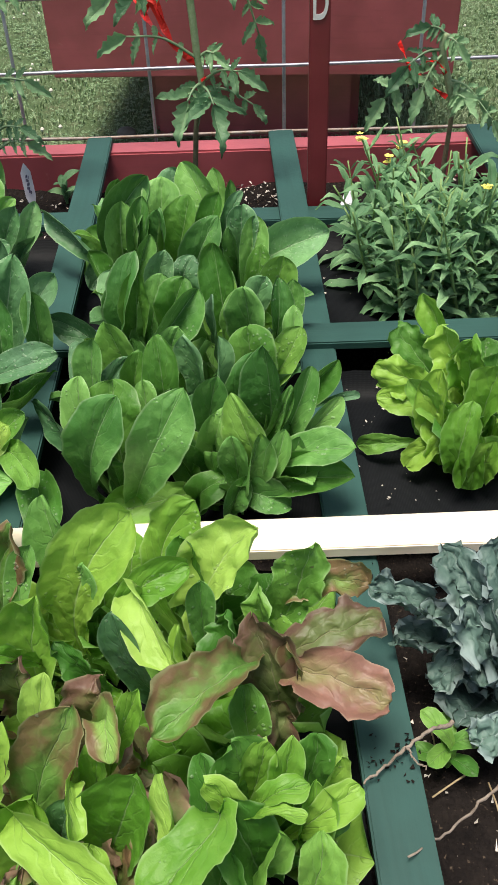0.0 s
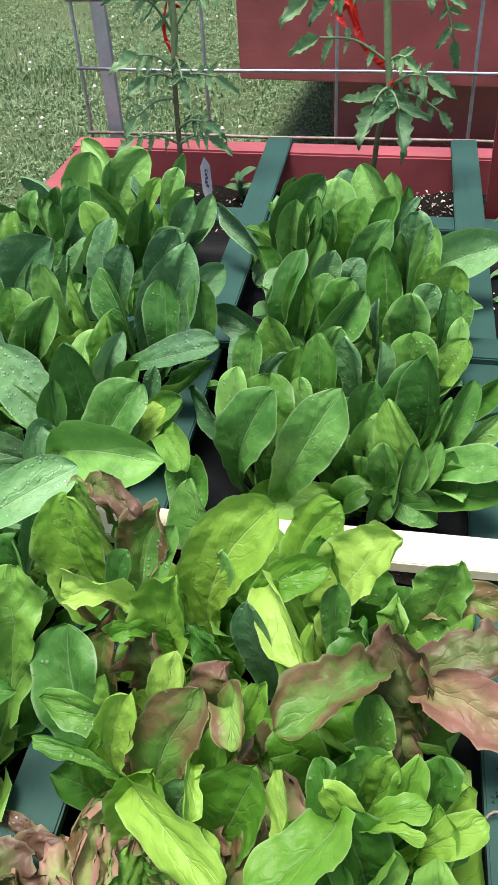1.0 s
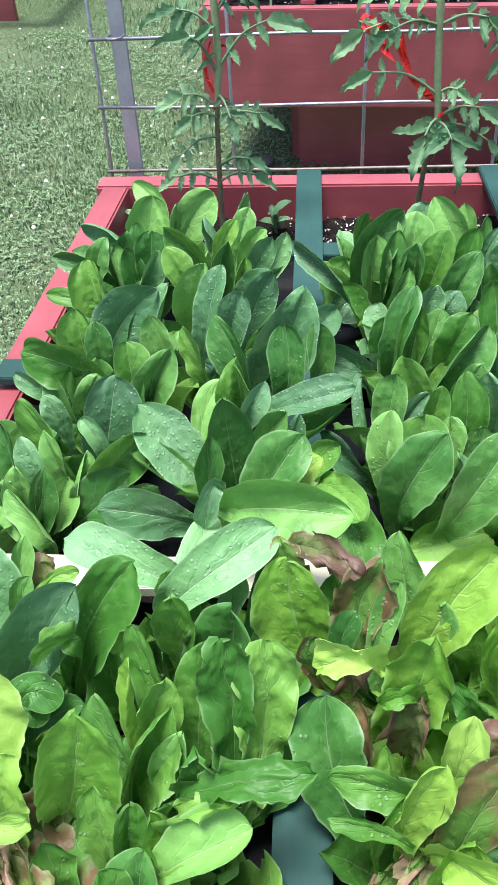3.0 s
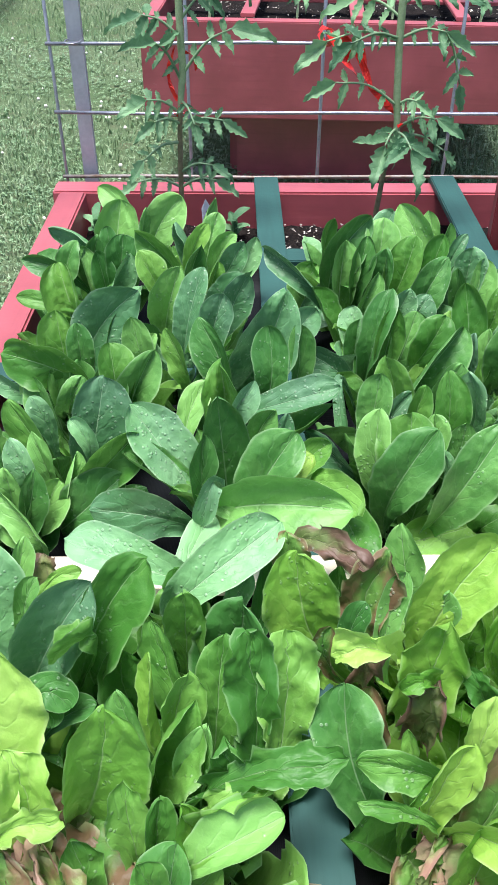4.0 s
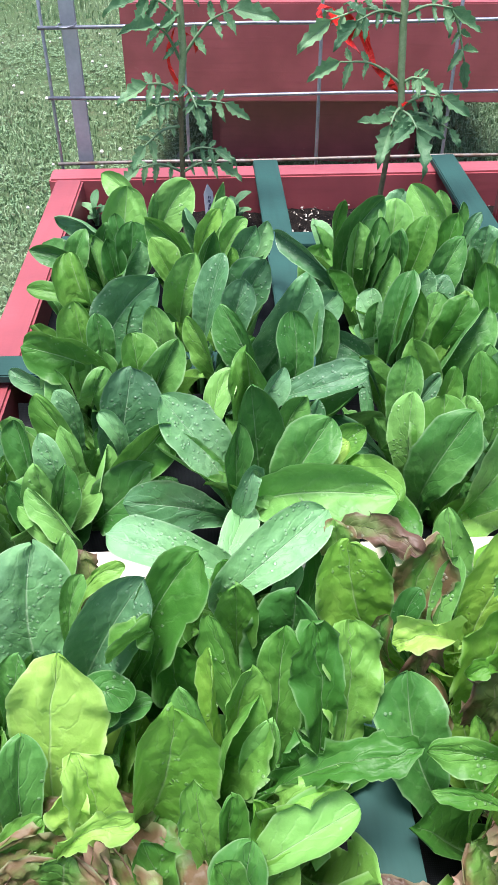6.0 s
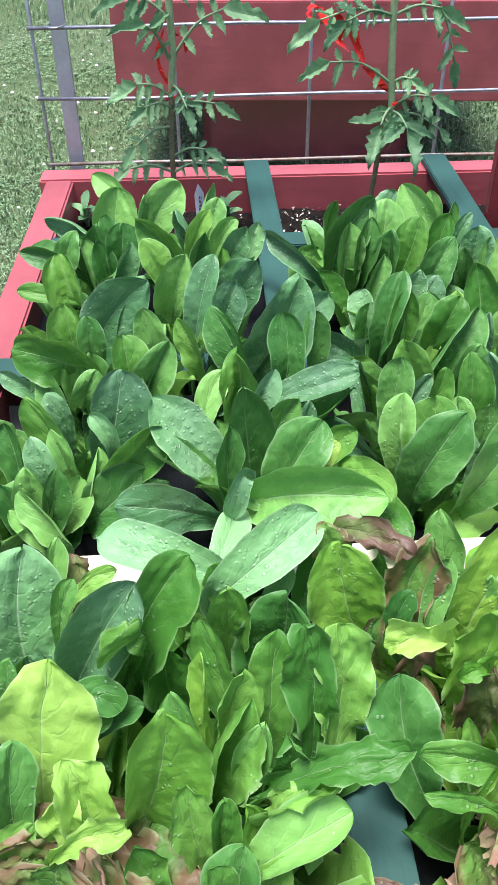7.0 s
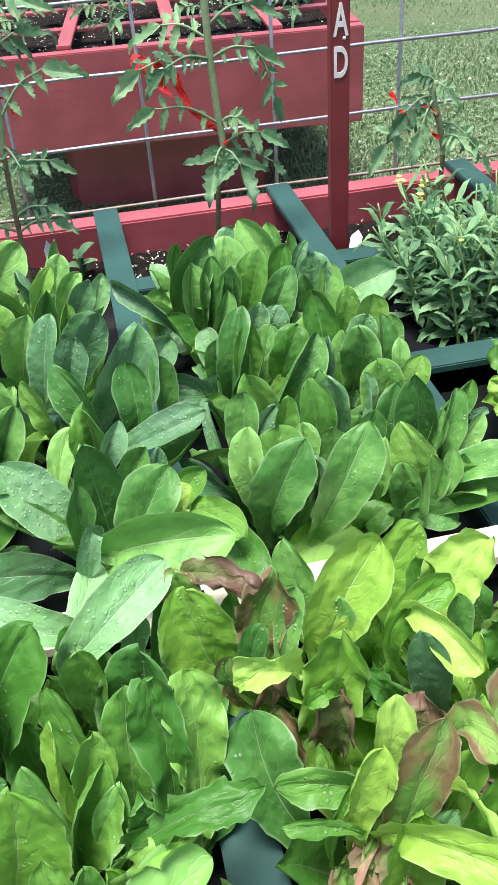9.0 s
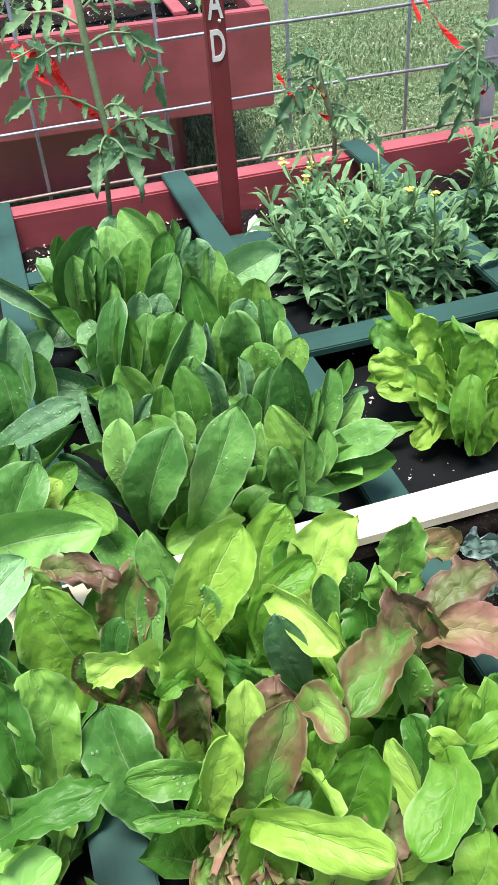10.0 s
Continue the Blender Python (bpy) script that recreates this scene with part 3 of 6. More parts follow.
lay("base_board", (0.80, 0.036, 0.33), (0.62, -0.98, 0.155), RED_X, bed, seed=6)
lay("base_board", (0.036, 0.64, 0.33), (0.24, -0.64, 0.155), RED_Y, bed, seed=7)
lay("base_board", (0.036, 0.64, 0.33), (1.00, -0.64, 0.155), RED_Y, bed, seed=8)
lay("floor_board", (1.15, 1.14, 0.02), (0.605, -0.64, RIM - bed_wall + 0.012), RED_X, bed, seed=9)


def lath(x0, y0, x1, y1, z, material, seed, width=0.038, thick=0.010, over=0.0):
    """A flat lath from one point to the other, laid across the bed."""
    a, b = Vector((x0, y0, z)), Vector((x1, y1, z))
    d = b - a
    n = math.degrees(math.atan2(d.y, d.x))
    size = (d.length + 2 * over, width, thick)
    return lay("divider_lath", size, ((a + b) / 2)[:], material, bed, (0, 0, n), bevel=0.0015, seed=seed, wobble=0.0012)


GREEN = GREEN_X
lath(0.322, -0.026, 0.351, -1.22, LATH - 0.005, GREEN, 11)
lath(0.602, -0.022, 0.648, -1.22, LATH - 0.005, GREEN, 12)
lath(0.907, -0.022, 0.940, -1.22, LATH - 0.005, GREEN, 13)
lath(0.003, -0.274, 1.20, -0.274, LATH - 0.0155, GREEN, 14)
lath(-0.005, -0.588, 1.20, -0.584, LATH + 0.003, GREEN, 15)
lath(0.000, -1.196, 1.20, -1.196, LATH + 0.004, GREEN, 16)

pine = lay("loose_board", (1.05, 0.035, 0.011), (0.615, -0.8775, LATH + 0.010), PINE, None, (0, 0, 0.9), bevel=0.001, seed=17)
tagged(pine, "new bare pale pine lath laid across the bed", "board")


def soil_sheet():
    xs, ys = np.linspace(0.025, 1.183, 100), np.linspace(-1.215, -0.067, 100)
    V = []
    for y in ys:
        for x in xs:
            h = 0.010 * noise.noise(Vector((x * 14, y * 14, 0))) + 0.006 * noise.noise(Vector((x * 55, y * 55, 3)))
            V.append((x, y, SOIL - 0.006 + h))
    return tagged(link_mesh("soil", V, leaf_grid(99, 99), SOILMAT, smooth=True), "dark crumbly potting soil in the bed", "soil", kind="stuff")


soil_sheet()


def fabric_sheet(x0, x1, y0, y1, seed, holes=()):
    """A sheet of woven fabric, rising at its edges and sagging in soft folds."""
    nx, ny = 60, 40
    V = []
    for j in range(ny + 1):
        for i in range(nx + 1):
            u, v = i / nx, j / ny
            x, y = x0 + u * (x1 - x0), y0 + v * (y1 - y0)
            edge = max(0.0, 1 - min(v, 1 - v) * 9)
            h = 0.006 * noise.noise(Vector((x * 9, y * 9, seed))) + 0.003 * noise.noise(Vector((x * 40, y * 12, seed)))
            V.append((x, y, SOIL + 0.013 + h + 0.022 * edge * edge))
    ob = link_mesh("landscape_fabric", V, leaf_grid(ny, nx), FABRIC, smooth=True)
    return tagged(ob, "black woven landscape fabric spread on the soil", "fabric", "fabric sheets")


fabric_sheet(0.03, 1.18, -0.565, -0.298, 1)
fabric_sheet(0.03, 1.18, -0.842, -0.608, 2)
fabric_sheet(0.02, 0.627, -1.145, -0.882, 3)


def crumbs(name, label, category, material, spots, size, seed, z):
    rng = random.Random(seed)
    V, F = [], []
    for x0, x1, y0, y1, count in spots:
        for _ in range(count):
            x, y, r = rng.uniform(x0, x1), rng.uniform(y0, y1), size * rng.uniform(0.4, 1.3)
            k = len(V)
            q = [Vector((rng.uniform(-1, 1), rng.uniform(-1, 1), rng.uniform(-0.6, 0.6))) * r for _ in range(4)]
            V += [Vector((x, y, z + r * 0.3)) + c for c in q]
            F += [(k, k + 1, k + 2), (k, k + 2, k + 3), (k, k + 3, k + 1), (k + 1, k + 3, k + 2)]
    return tagged(link_mesh(name, V, F, material), label, category, kind="stuff")


crumbs("perlite", "pale perlite and chips scattered on dark soil", "perlite", PERLITE, [(0.05, 0.30, -0.25, -0.07, 90), (0.345, 0.60, -0.25, -0.07, 420), (0.62, 0.89, -0.25, -0.07, 160), (0.66, 0.90, -1.15, -0.9, 160), (0.92, 1.16, -0.25, -0.07, 40)], 0.0034, 5, SOIL)
crumbs("perlite", "pale crumbs lying on the black fabric", "perlite", PERLITE, [(0.63, 0.92, -0.56, -0.31, 90), (0.65, 0.92, -0.83, -0.62, 90), (0.35, 0.46, -0.6, -0.4, 20)], 0.0022, 6, SOIL + 0.02)


# ---- trellis behind the bed ----
trellis = thing("wire_trellis", (0, 0, 0.3), "galvanized welded wire panel standing behind the bed", "trellis")
STEP, PANEL_Y = 0.2032, -0.004
for i in range(7):
    x = STEP * i
    tube("vertical_wire", [(x, PANEL_Y + 0.005, 0.08), (x, PANEL_Y + 0.006, 0.6), (x, PANEL_Y + 0.006, 1.25)], 0.0027, STEEL, trellis)
for k in range(-4, 7):
    z = RIM + 0.1012 * k
    pts = [(-0.005 + 1.24 * s / 8, PANEL_Y + 0.0012 * math.sin(3 * s + k), z + 0.0012 * math.sin(2.1 * s + 2 * k)) for s in range(9)]
    tube("horizontal_wire", pts, 0.0027, RUST if k == 0 else STEEL, trellis)
for v in trellis.children:
    v.location = (0, 0, -0.3)


def trellis_pole(x, tilt):
    pole = thing("trellis_pole", (x, 0.017, -0.05), "grey galvanized channel pole holding the wire panel", "pole", "trellis poles")
    bm = bmesh.new()
    prof = [(-0.011, 0.0), (0.011, 0.0), (0.011, 0.012), (0.007, 0.012), (0.007, 0.004), (-0.007, 0.004), (-0.007, 0.012), (-0.011, 0.012)]
    rings = [[bm.verts.new((px + tilt * z, py, z)) for px, py in prof] for z in (0.0, 0.45, 0.9, 1.35)]
    for a, b in zip(rings, rings[1:]):
        for k in range(8):
            bm.faces.new((a[k], a[(k + 1) % 8], b[(k + 1) % 8], b[k]))
    bm.faces.new(rings[0]), bm.faces.new(rings[-1])
    channel = part("channel", bm, POLE, pole)
    for z in (0.85,):
        ring = [(0.014 * math.cos(q * 0.7), -0.012 + 0.020 * math.sin(q * 0.7), z + 0.0006 * q) for q in range(10)]
        tube("wire_tie", ring, 0.0012, STEEL, channel, 6)
    return pole


trellis_pole(0.036, 0.0)
trellis_pole(1.180, 0.0)


# ---- garden stake with painted letters ----
def garden_stake():
    st = thing("garden_stake", (0.6450, -0.238, SOIL - 0.04), "red-painted wooden garden stake with white painted letters", "stake")
    post = lay("stake_post", (0.025, 0.018, 0.72), (0.0, 0.0, 0.36), RED_Z, st, (0, 0, 0), bevel=0.0015, seed=30, wobble=0.0004)
    for text, z, s in (("A", 0.372, 0.053), ("D", 0.323, 0.052)):
        cu = bpy.data.curves.new("letter", "FONT")
        cu.body, cu.size, cu.extrude, cu.align_x, cu.offset = text, s, 0.0006, "CENTER", 0.0009
        tmp = bpy.data.objects.new("letter", cu)
        scene.collection.objects.link(tmp)
        me = bpy.data.meshes.new_from_object(tmp.evaluated_get(bpy.context.evaluated_depsgraph_get()))
        bpy.data.objects.remove(tmp)
        for v in me.vertices:
            v.co.x *= 0.52
        me.materials.clear()
        me.materials.append(WHITE)
        ob = new("letter", me)
        ob.parent = post
        ob.matrix_basis = pose(0.0, -0.0094, z - 0.36, 90, 0, 0)
    tube("paint_dot", [(0.0045, -0.0090, 0.0085), (0.0045, -0.0102, 0.0085)], 0.0022, WHITE, post, 8)
    return st


garden_stake()


# ---- the neighbouring bed behind ----
bed_b = thing("raised_bed", (-0.0185, 1.248, 0), "red-painted raised bed standing on a narrow base", "raised bed")
TOP_B, WIDE_B = 0.546, 1.144
bed_b.rotation_euler = (0, 0, radians(-4.1))
lay("front_board", (WIDE_B, 0.042, 0.266), (WIDE_B / 2, 0.021, TOP_B - 0.133), RED_X, bed_b, seed=41)
lay("back_board", (WIDE_B, 0.042, 0.266), (WIDE_B / 2, 1.17, TOP_B - 0.133), RED_X, bed_b, seed=42)
lay("side_board", (0.042, 1.10, 0.266), (0.021, 0.597, TOP_B - 0.132), RED_Y, bed_b, seed=43)
lay("side_board", (0.042, 1.10, 0.266), (WIDE_B - 0.021, 0.597, TOP_B - 0.132), RED_Y, bed_b, seed=44)
lay("floor_board", (WIDE_B - 0.09, 1.09, 0.02), (WIDE_B / 2, 0.597, TOP_B - 0.262), RED_X, bed_b, seed=45)
lay("base_board", (0.62, 0.036, 0.30), (0.56, 0.26, 0.142), RED_X, bed_b, seed=46)
lay("base_board", (0.036, 0.60, 0.30), (0.24, 0.60, 0.142), RED_Y, bed_b, seed=47)
lay("base_board", (0.036, 0.60, 0.30), (0.88, 0.60, 0.142), RED_Y, bed_b, seed=48)
for k, x in enumerate((0.32, 0.60, 0.87)):
    lay("divider_lath", (1.10, 0.040, 0.010), (x, 0.59, TOP_B + 0.0055), RED_X, bed_b, (0, 0, 90 + (-2, 1, 3)[k]), bevel=0.0015, seed=50 + k)
for k, y in enumerate((0.30, 0.58, 0.86)):
    lay("divider_lath", (1.12, 0.040, 0.010), (WIDE_B / 2, y, TOP_B - 0.0055), RED_X, bed_b, (0, 0, 0), bevel=0.0015, seed=54 + k)
V = [(0.03 + 1.06 * i / 40 + 0.08 * j / 40, 1.292 + 1.08 * j / 40 - 0.075 * i / 40, TOP_B - 0.05 + 0.012 * noise.noise(Vector((i * 0.5, j * 0.5, 9)))) for j in range(41) for i in range(41)]
tagged(link_mesh("soil", V, leaf_grid(40, 40), SOILMAT, smooth=True), "dark potting soil in the bed behind", "soil", kind="stuff")
crumbs("perlite", "pale perlite scattered on the far soil", "perlite", PERLITE, [(0.06, 1.1, 1.30, 2.0, 700)], 0.005, 15, TOP_B - 0.045)

bed_c = thing("raised_bed", (-2.3, 3.3, 0), "distant dark red raised bed on the lawn", "raised bed")
lay("front_board", (1.2, 0.042, 0.275), (0.6, 0.021, 0.36), RED_X, bed_c, seed=61)
lay("side_board", (0.042, 1.1, 0.275), (0.021, 0.6, 0.361), RED_Y, bed_c, seed=62)
lay("side_board", (0.042, 1.1, 0.275), (1.179, 0.6, 0.361), RED_Y, bed_c, seed=63)
lay("back_board", (1.2, 0.042, 0.275), (0.6, 1.175, 0.36), RED_X, bed_c, seed=64)
lay("base_board", (0.8, 0.04, 0.24), (0.6, 0.16, 0.11), RED_X, bed_c, seed=65)


# ---- lettuces and kale ----
C, U = (0, -1, 0.6), (0, -0.25, 1)
LEAF_RNG = random.Random(77)


def lettuce(x, y, label):
    return thing("romaine_lettuce", (x, y, SOIL + 0.008), label, "lettuce", "romaine lettuces")


def leafy(x, y, label):
    return thing("leaf_lettuce", (x, y, SOIL + 0.008), label, "lettuce", "leaf lettuces")


def kale(x, y, label):
    return thing("kale_plant", (x, y, SOIL + 0.004), label, "kale")


def blade(plant, tip, base, width, face, material, outline="romaine", fold=0.45, arch=0.10, ruffle=0.045, teeth=0.022):
    """A large leaf: it leaves the crown of its plant, passes base and ends at tip. face: the way its shown side looks."""
    r = LEAF_RNG
    frilly = material in (RUSSET, ROSE, PINK, KALE) or outline == "frill"
    kale_leaf = material == KALE
    loose = material in (GREENLEAF, LIME, PALE_LIME, BRONZE) and plant.name.startswith("leaf_lettuce")
    leaf(plant, base, tip, width * (1.15 if kale_leaf else 1.02 / math.cos(min(0.9 * fold, 0.9))), face, material, r, attach=True, outline=outline, fold=fold * r.uniform(1.0, 1.45), arch=arch * r.uniform(-0.9, 0.7), ruffle=min(ruffle * (1.9 if frilly else 1.1 if material in (ROMAINE, BLUE_ROMAINE) else 1.7), 0.20) * r.uniform(0.8, 1.2),
         waves=r.uniform(3.4, 4.6) if frilly else r.uniform(1.6, 3.2), teeth=max(teeth, 0.02 if frilly else 0.0), lumps=0.013 if material in (ROMAINE, BLUE_ROMAINE) else 0.015, hook=r.uniform(0.0, 0.05),
         grid=(40, 28) if frilly or width > 0.06 or loose else (34, 20), twist=r.uniform(-0.15, 0.15), fringe=1.2 if kale_leaf else 1.8,
         crimp=(0.0060 if kale_leaf else 0.0055 if material in (PINK, RUSSET) else 0.0050 if ruffle > 0.07 else 0.0034) if frilly else 0.0022 if loose else 0.0, curl=150.0 if kale_leaf else 75.0)


def fill(plant, n, seed, material=None):
    """The smaller leaves low in the heart of a plant."""
    if material:
        mats = [material, material, GREENLEAF]
        rosette(plant, n + 18, 0.104, 0.054, mats, seed, 0.72, "round", 0.60, 0.09, 3.0, 0.08, tight=2.6)
    else:
        rosette(plant, n + 15, 0.118, 0.046, [ROMAINE, ROMAINE, GREENLEAF, BLUE_ROMAINE], seed, 0.44, "romaine", 0.75, 0.04, 2.2, 0.06, tight=2.2)


p = lettuce(0.115, -0.400, "young upright green romaine lettuce in black fabric")
blade(p, (0.102, -0.284, 0.700), (0.133, -0.300, 0.677), 0.032, (-0.03, -0.85, 0.52), ROMAINE, "romaine", .3)
blade(p, (0.142, -0.360, 0.715), (0.135, -0.375, 0.673), 0.063, (0.09, -0.95, 0.31), ROMAINE, "round", .45)
blade(p, (0.054, -0.387, 0.690), (0.100, -0.389, 0.672), 0.032, (0.02, -0.99, 0.13), BLUE_ROMAINE, "romaine", .5)
blade(p, (0.033, -0.450, 0.680), (0.077, -0.453, 0.669), 0.028, (0.06, -0.87, 0.49), ROMAINE, "romaine", .4)
blade(p, (0.083, -0.476, 0.690), (0.094, -0.494, 0.649), 0.054, (0.18, -0.89, 0.42), GREENLEAF, "round", .9)
blade(p, (0.035, -0.501, 0.660), (0.085, -0.502, 0.649), 0.020, (0.10, -0.85, 0.52), GREENLEAF, "romaine", .3)
blade(p, (0.099, -0.440, 0.700), (0.085, -0.447, 0.671), 0.031, (-0.40, -0.82, 0.42), ROMAINE, "romaine", .5)
blade(p, (0.122, -0.427, 0.700), (0.113, -0.425, 0.670), 0.040, (0.33, -0.93, -0.13), ROMAINE, "romaine", .5)
blade(p, (0.152, -0.435, 0.705), (0.147, -0.442, 0.663), 0.043, (0.07, -0.98, 0.17), ROMAINE, "round", .4)
blade(p, (0.101, -0.436, 0.690), (0.114, -0.457, 0.634), 0.037, (0.75, -0.55, 0.37), ROMAINE, "romaine", .6)
blade(p, (0.121, -0.445, 0.690), (0.129, -0.447, 0.633), 0.030, (0.52, -0.85, 0.11), ROMAINE, "romaine", .5)
blade(p, (0.164, -0.457, 0.690), (0.143, -0.465, 0.658), 0.034, (0.72, -0.63, -0.30), BLUE_ROMAINE, "romaine", .5)
blade(p, (0.128, -0.404, 0.700), (0.131, -0.414, 0.681), 0.025, (-0.23, -0.88, 0.41), ROMAINE, "romaine", .5)
blade(p, (0.174, -0.383, 0.715), (0.169, -0.386, 0.688), 0.032, (0.76, -0.64, -0.08), ROMAINE, "romaine", .5)
fill(p, 8, 301)
p = lettuce(0.218, -0.400, "young upright green romaine lettuce in black fabric")
blade(p, (0.217, -0.364, 0.720), (0.182, -0.377, 0.674), 0.047, (0.10, -0.98, 0.20), ROMAINE, "round", .4)
blade(p, (0.165, -0.436, 0.710), (0.206, -0.450, 0.674), 0.038, (-0.16, -0.97, 0.20), GREENLEAF, "romaine", .4)
blade(p, (0.176, -0.487, 0.710), (0.197, -0.491, 0.663), 0.033, (-0.01, -1.00, 0.07), GREENLEAF, "romaine", .6)
blade(p, (0.224, -0.523, 0.710), (0.206, -0.521, 0.642), 0.051, (-0.10, -0.99, -0.01), ROMAINE, "round", .5)
blade(p, (0.245, -0.473, 0.710), (0.232, -0.471, 0.674), 0.051, (0.17, -0.98, -0.11), ROMAINE, "romaine", .6)
blade(p, (0.252, -0.429, 0.715), (0.235, -0.432, 0.690), 0.024, (0.16, -0.99, 0.04), GREENLEAF, "romaine", .5)
blade(p, (0.261, -0.385, 0.710), (0.252, -0.396, 0.680), 0.028, (-0.02, -0.94, 0.33), ROMAINE, "romaine", .5)
blade(p, (0.292, -0.443, 0.700), (0.276, -0.443, 0.668), 0.030, (-0.06, -1.00, 0.05), BLUE_ROMAINE, "romaine", .3)
blade(p, (0.307, -0.410, 0.690), (0.295, -0.418, 0.660), 0.031, (0.21, -0.96, 0.16), BLUE_ROMAINE, "romaine", .4)
blade(p, (0.283, -0.403, 0.690), (0.269, -0.408, 0.676), 0.026, (-0.05, -0.91, 0.40), ROMAINE, "romaine", .3)
blade(p, (0.300, -0.514, 0.690), (0.274, -0.517, 0.675), 0.036, (-0.31, -0.69, 0.65), BLUE_ROMAINE, "round", .4)
blade(p, (0.257, -0.343, 0.710), (0.239, -0.355, 0.679), 0.027, (0.66, -0.74, -0.10), ROMAINE, "romaine", .5)
blade(p, (0.211, -0.414, 0.710), (0.224, -0.414, 0.686), 0.030, (-0.63, -0.70, -0.33), BLUE_ROMAINE, "romaine", .5)
blade(p, (0.264, -0.473, 0.690), (0.257, -0.478, 0.668), 0.026, (0.09, -0.98, 0.19), GREENLEAF, "romaine", .6)
fill(p, 8, 302)
p = lettuce(0.110, -0.530, "young green romaine lettuce beside the red side board")
blade(p, (0.111, -0.633, 0.720), (0.116, -0.643, 0.676), 0.041, (0.05, -0.97, 0.23), GREENLEAF, "round", .5)
blade(p, (0.066, -0.677, 0.700), (0.110, -0.683, 0.689), 0.053, (-0.06, -0.95, 0.30), GREENLEAF, "round", .2)
blade(p, (0.133, -0.648, 0.715), (0.135, -0.655, 0.668), 0.025, (0.18, -0.97, 0.14), ROMAINE, "romaine", .5)
blade(p, (0.044, -0.657, 0.660), (0.074, -0.663, 0.641), 0.020, (0.12, -0.88, 0.46), BLUE_ROMAINE, "romaine", .4)
blade(p, (0.081, -0.687, 0.660), (0.093, -0.626, 0.650), 0.023, (0.64, -0.00, 0.77), ROMAINE, "romaine", .4)
blade(p, (0.144, -0.700, 0.690), (0.131, -0.705, 0.662), 0.026, (0.27, -0.96, 0.05), ROMAINE, "romaine", .6)
fill(p, 8, 303)
p = lettuce(0.232, -0.570, "large waxy romaine lettuce beaded with water drops")
blade(p, (0.254, -0.601, 0.750), (0.236, -0.618, 0.686), 0.036, (-0.46, -0.82, 0.34), BLUE_ROMAINE, "romaine", .5)
blade(p, (0.335, -0.628, 0.739), (0.299, -0.623, 0.636), 0.069, (-0.04, -1.00, -0.04), BLUE_ROMAINE, "romaine", .55)
blade(p, (0.275, -0.626, 0.735), (0.263, -0.632, 0.697), 0.030, (-0.12, -0.97, 0.20), BLUE_ROMAINE, "round", .6)
blade(p, (0.250, -0.646, 0.720), (0.275, -0.662, 0.671), 0.040, (-0.21, -0.95, 0.21), ROMAINE, "romaine", .5)
blade(p, (0.273, -0.692, 0.700), (0.276, -0.694, 0.651), 0.068, (0.01, -1.00, 0.04), GREENLEAF, "round", 1.0)
blade(p, (0.366, -0.610, 0.710), (0.340, -0.617, 0.678), 0.035, (-0.23, -0.90, 0.38), BLUE_ROMAINE, "round", .35)
blade(p, (0.317, -0.660, 0.720), (0.321, -0.680, 0.672), 0.035, (-0.06, -0.93, 0.38), ROMAINE, "round", .5)
blade(p, (0.346, -0.640, 0.710), (0.349, -0.649, 0.656), 0.028, (0.34, -0.92, 0.18), ROMAINE, "romaine", .5)
blade(p, (0.383, -0.716, 0.690), (0.311, -0.712, 0.660), 0.033, (-0.35, -0.55, 0.76), BLUE_ROMAINE, "romaine", .35)
blade(p, (0.379, -0.720, 0.675), (0.344, -0.725, 0.640), 0.033, (-0.65, -0.30, 0.70), GREENLEAF, "romaine", .7)
blade(p, (0.305, -0.744, 0.715), (0.287, -0.750, 0.685), 0.024, (0.20, -0.98, 0.05), BLUE_ROMAINE, "romaine", .7)
blade(p, (0.219, -0.648, 0.710), (0.237, -0.663, 0.673), 0.029, (-0.21, -0.94, 0.27), GREENLEAF, "romaine", .7)
blade(p, (0.184, -0.638, 0.715), (0.195, -0.641, 0.662), 0.030, (0.03, -1.00, 0.06), ROMAINE, "romaine", .4)
blade(p, (0.178, -0.606, 0.710), (0.163, -0.617, 0.668), 0.030, (0.32, -0.94, 0.12), ROMAINE, "romaine", .6)
blade(p, (0.255, -0.664, 0.670), (0.257, -0.660, 0.606), 0.032, (0.03, -1.00, -0.06), ROMAINE, "romaine", .4)
blade(p, (0.299, -0.541, 0.710), (0.284, -0.546, 0.681), 0.039, (0.14, -0.99, 0.10), BLUE_ROMAINE, "romaine", .3)
fill(p, 7, 304)
p = lettuce(0.160, -0.630, "dark green romaine lettuce crowded among taller heads")
blade(p, (0.191, -0.613, 0.730), (0.137, -0.625, 0.665), 0.055, (0.16, -0.99, 0.06), BLUE_ROMAINE, "romaine", .35)
blade(p, (0.168, -0.675, 0.710), (0.172, -0.688, 0.677), 0.035, (0.14, -0.91, 0.39), GREENLEAF, "round", .4)
blade(p, (0.211, -0.679, 0.705), (0.185, -0.685, 0.651), 0.039, (0.32, -0.95, -0.06), ROMAINE, "romaine", .8)
blade(p, (0.171, -0.677, 0.690), (0.163, -0.686, 0.657), 0.051, (0.03, -0.97, 0.25), ROMAINE, "round", .6)
blade(p, (0.114, -0.681, 0.690), (0.118, -0.679, 0.636), 0.046, (0.82, -0.57, 0.05), ROMAINE, "romaine", .6)
blade(p, (0.136, -0.673, 0.690), (0.140, -0.679, 0.652), 0.024, (0.20, -0.96, 0.19), ROMAINE, "romaine", .5)
blade(p, (0.092, -0.688, 0.680), (0.107, -0.702, 0.644), 0.032, (-0.06, -0.94, 0.33), ROMAINE, "romaine", .5)
fill(p, 7, 305)
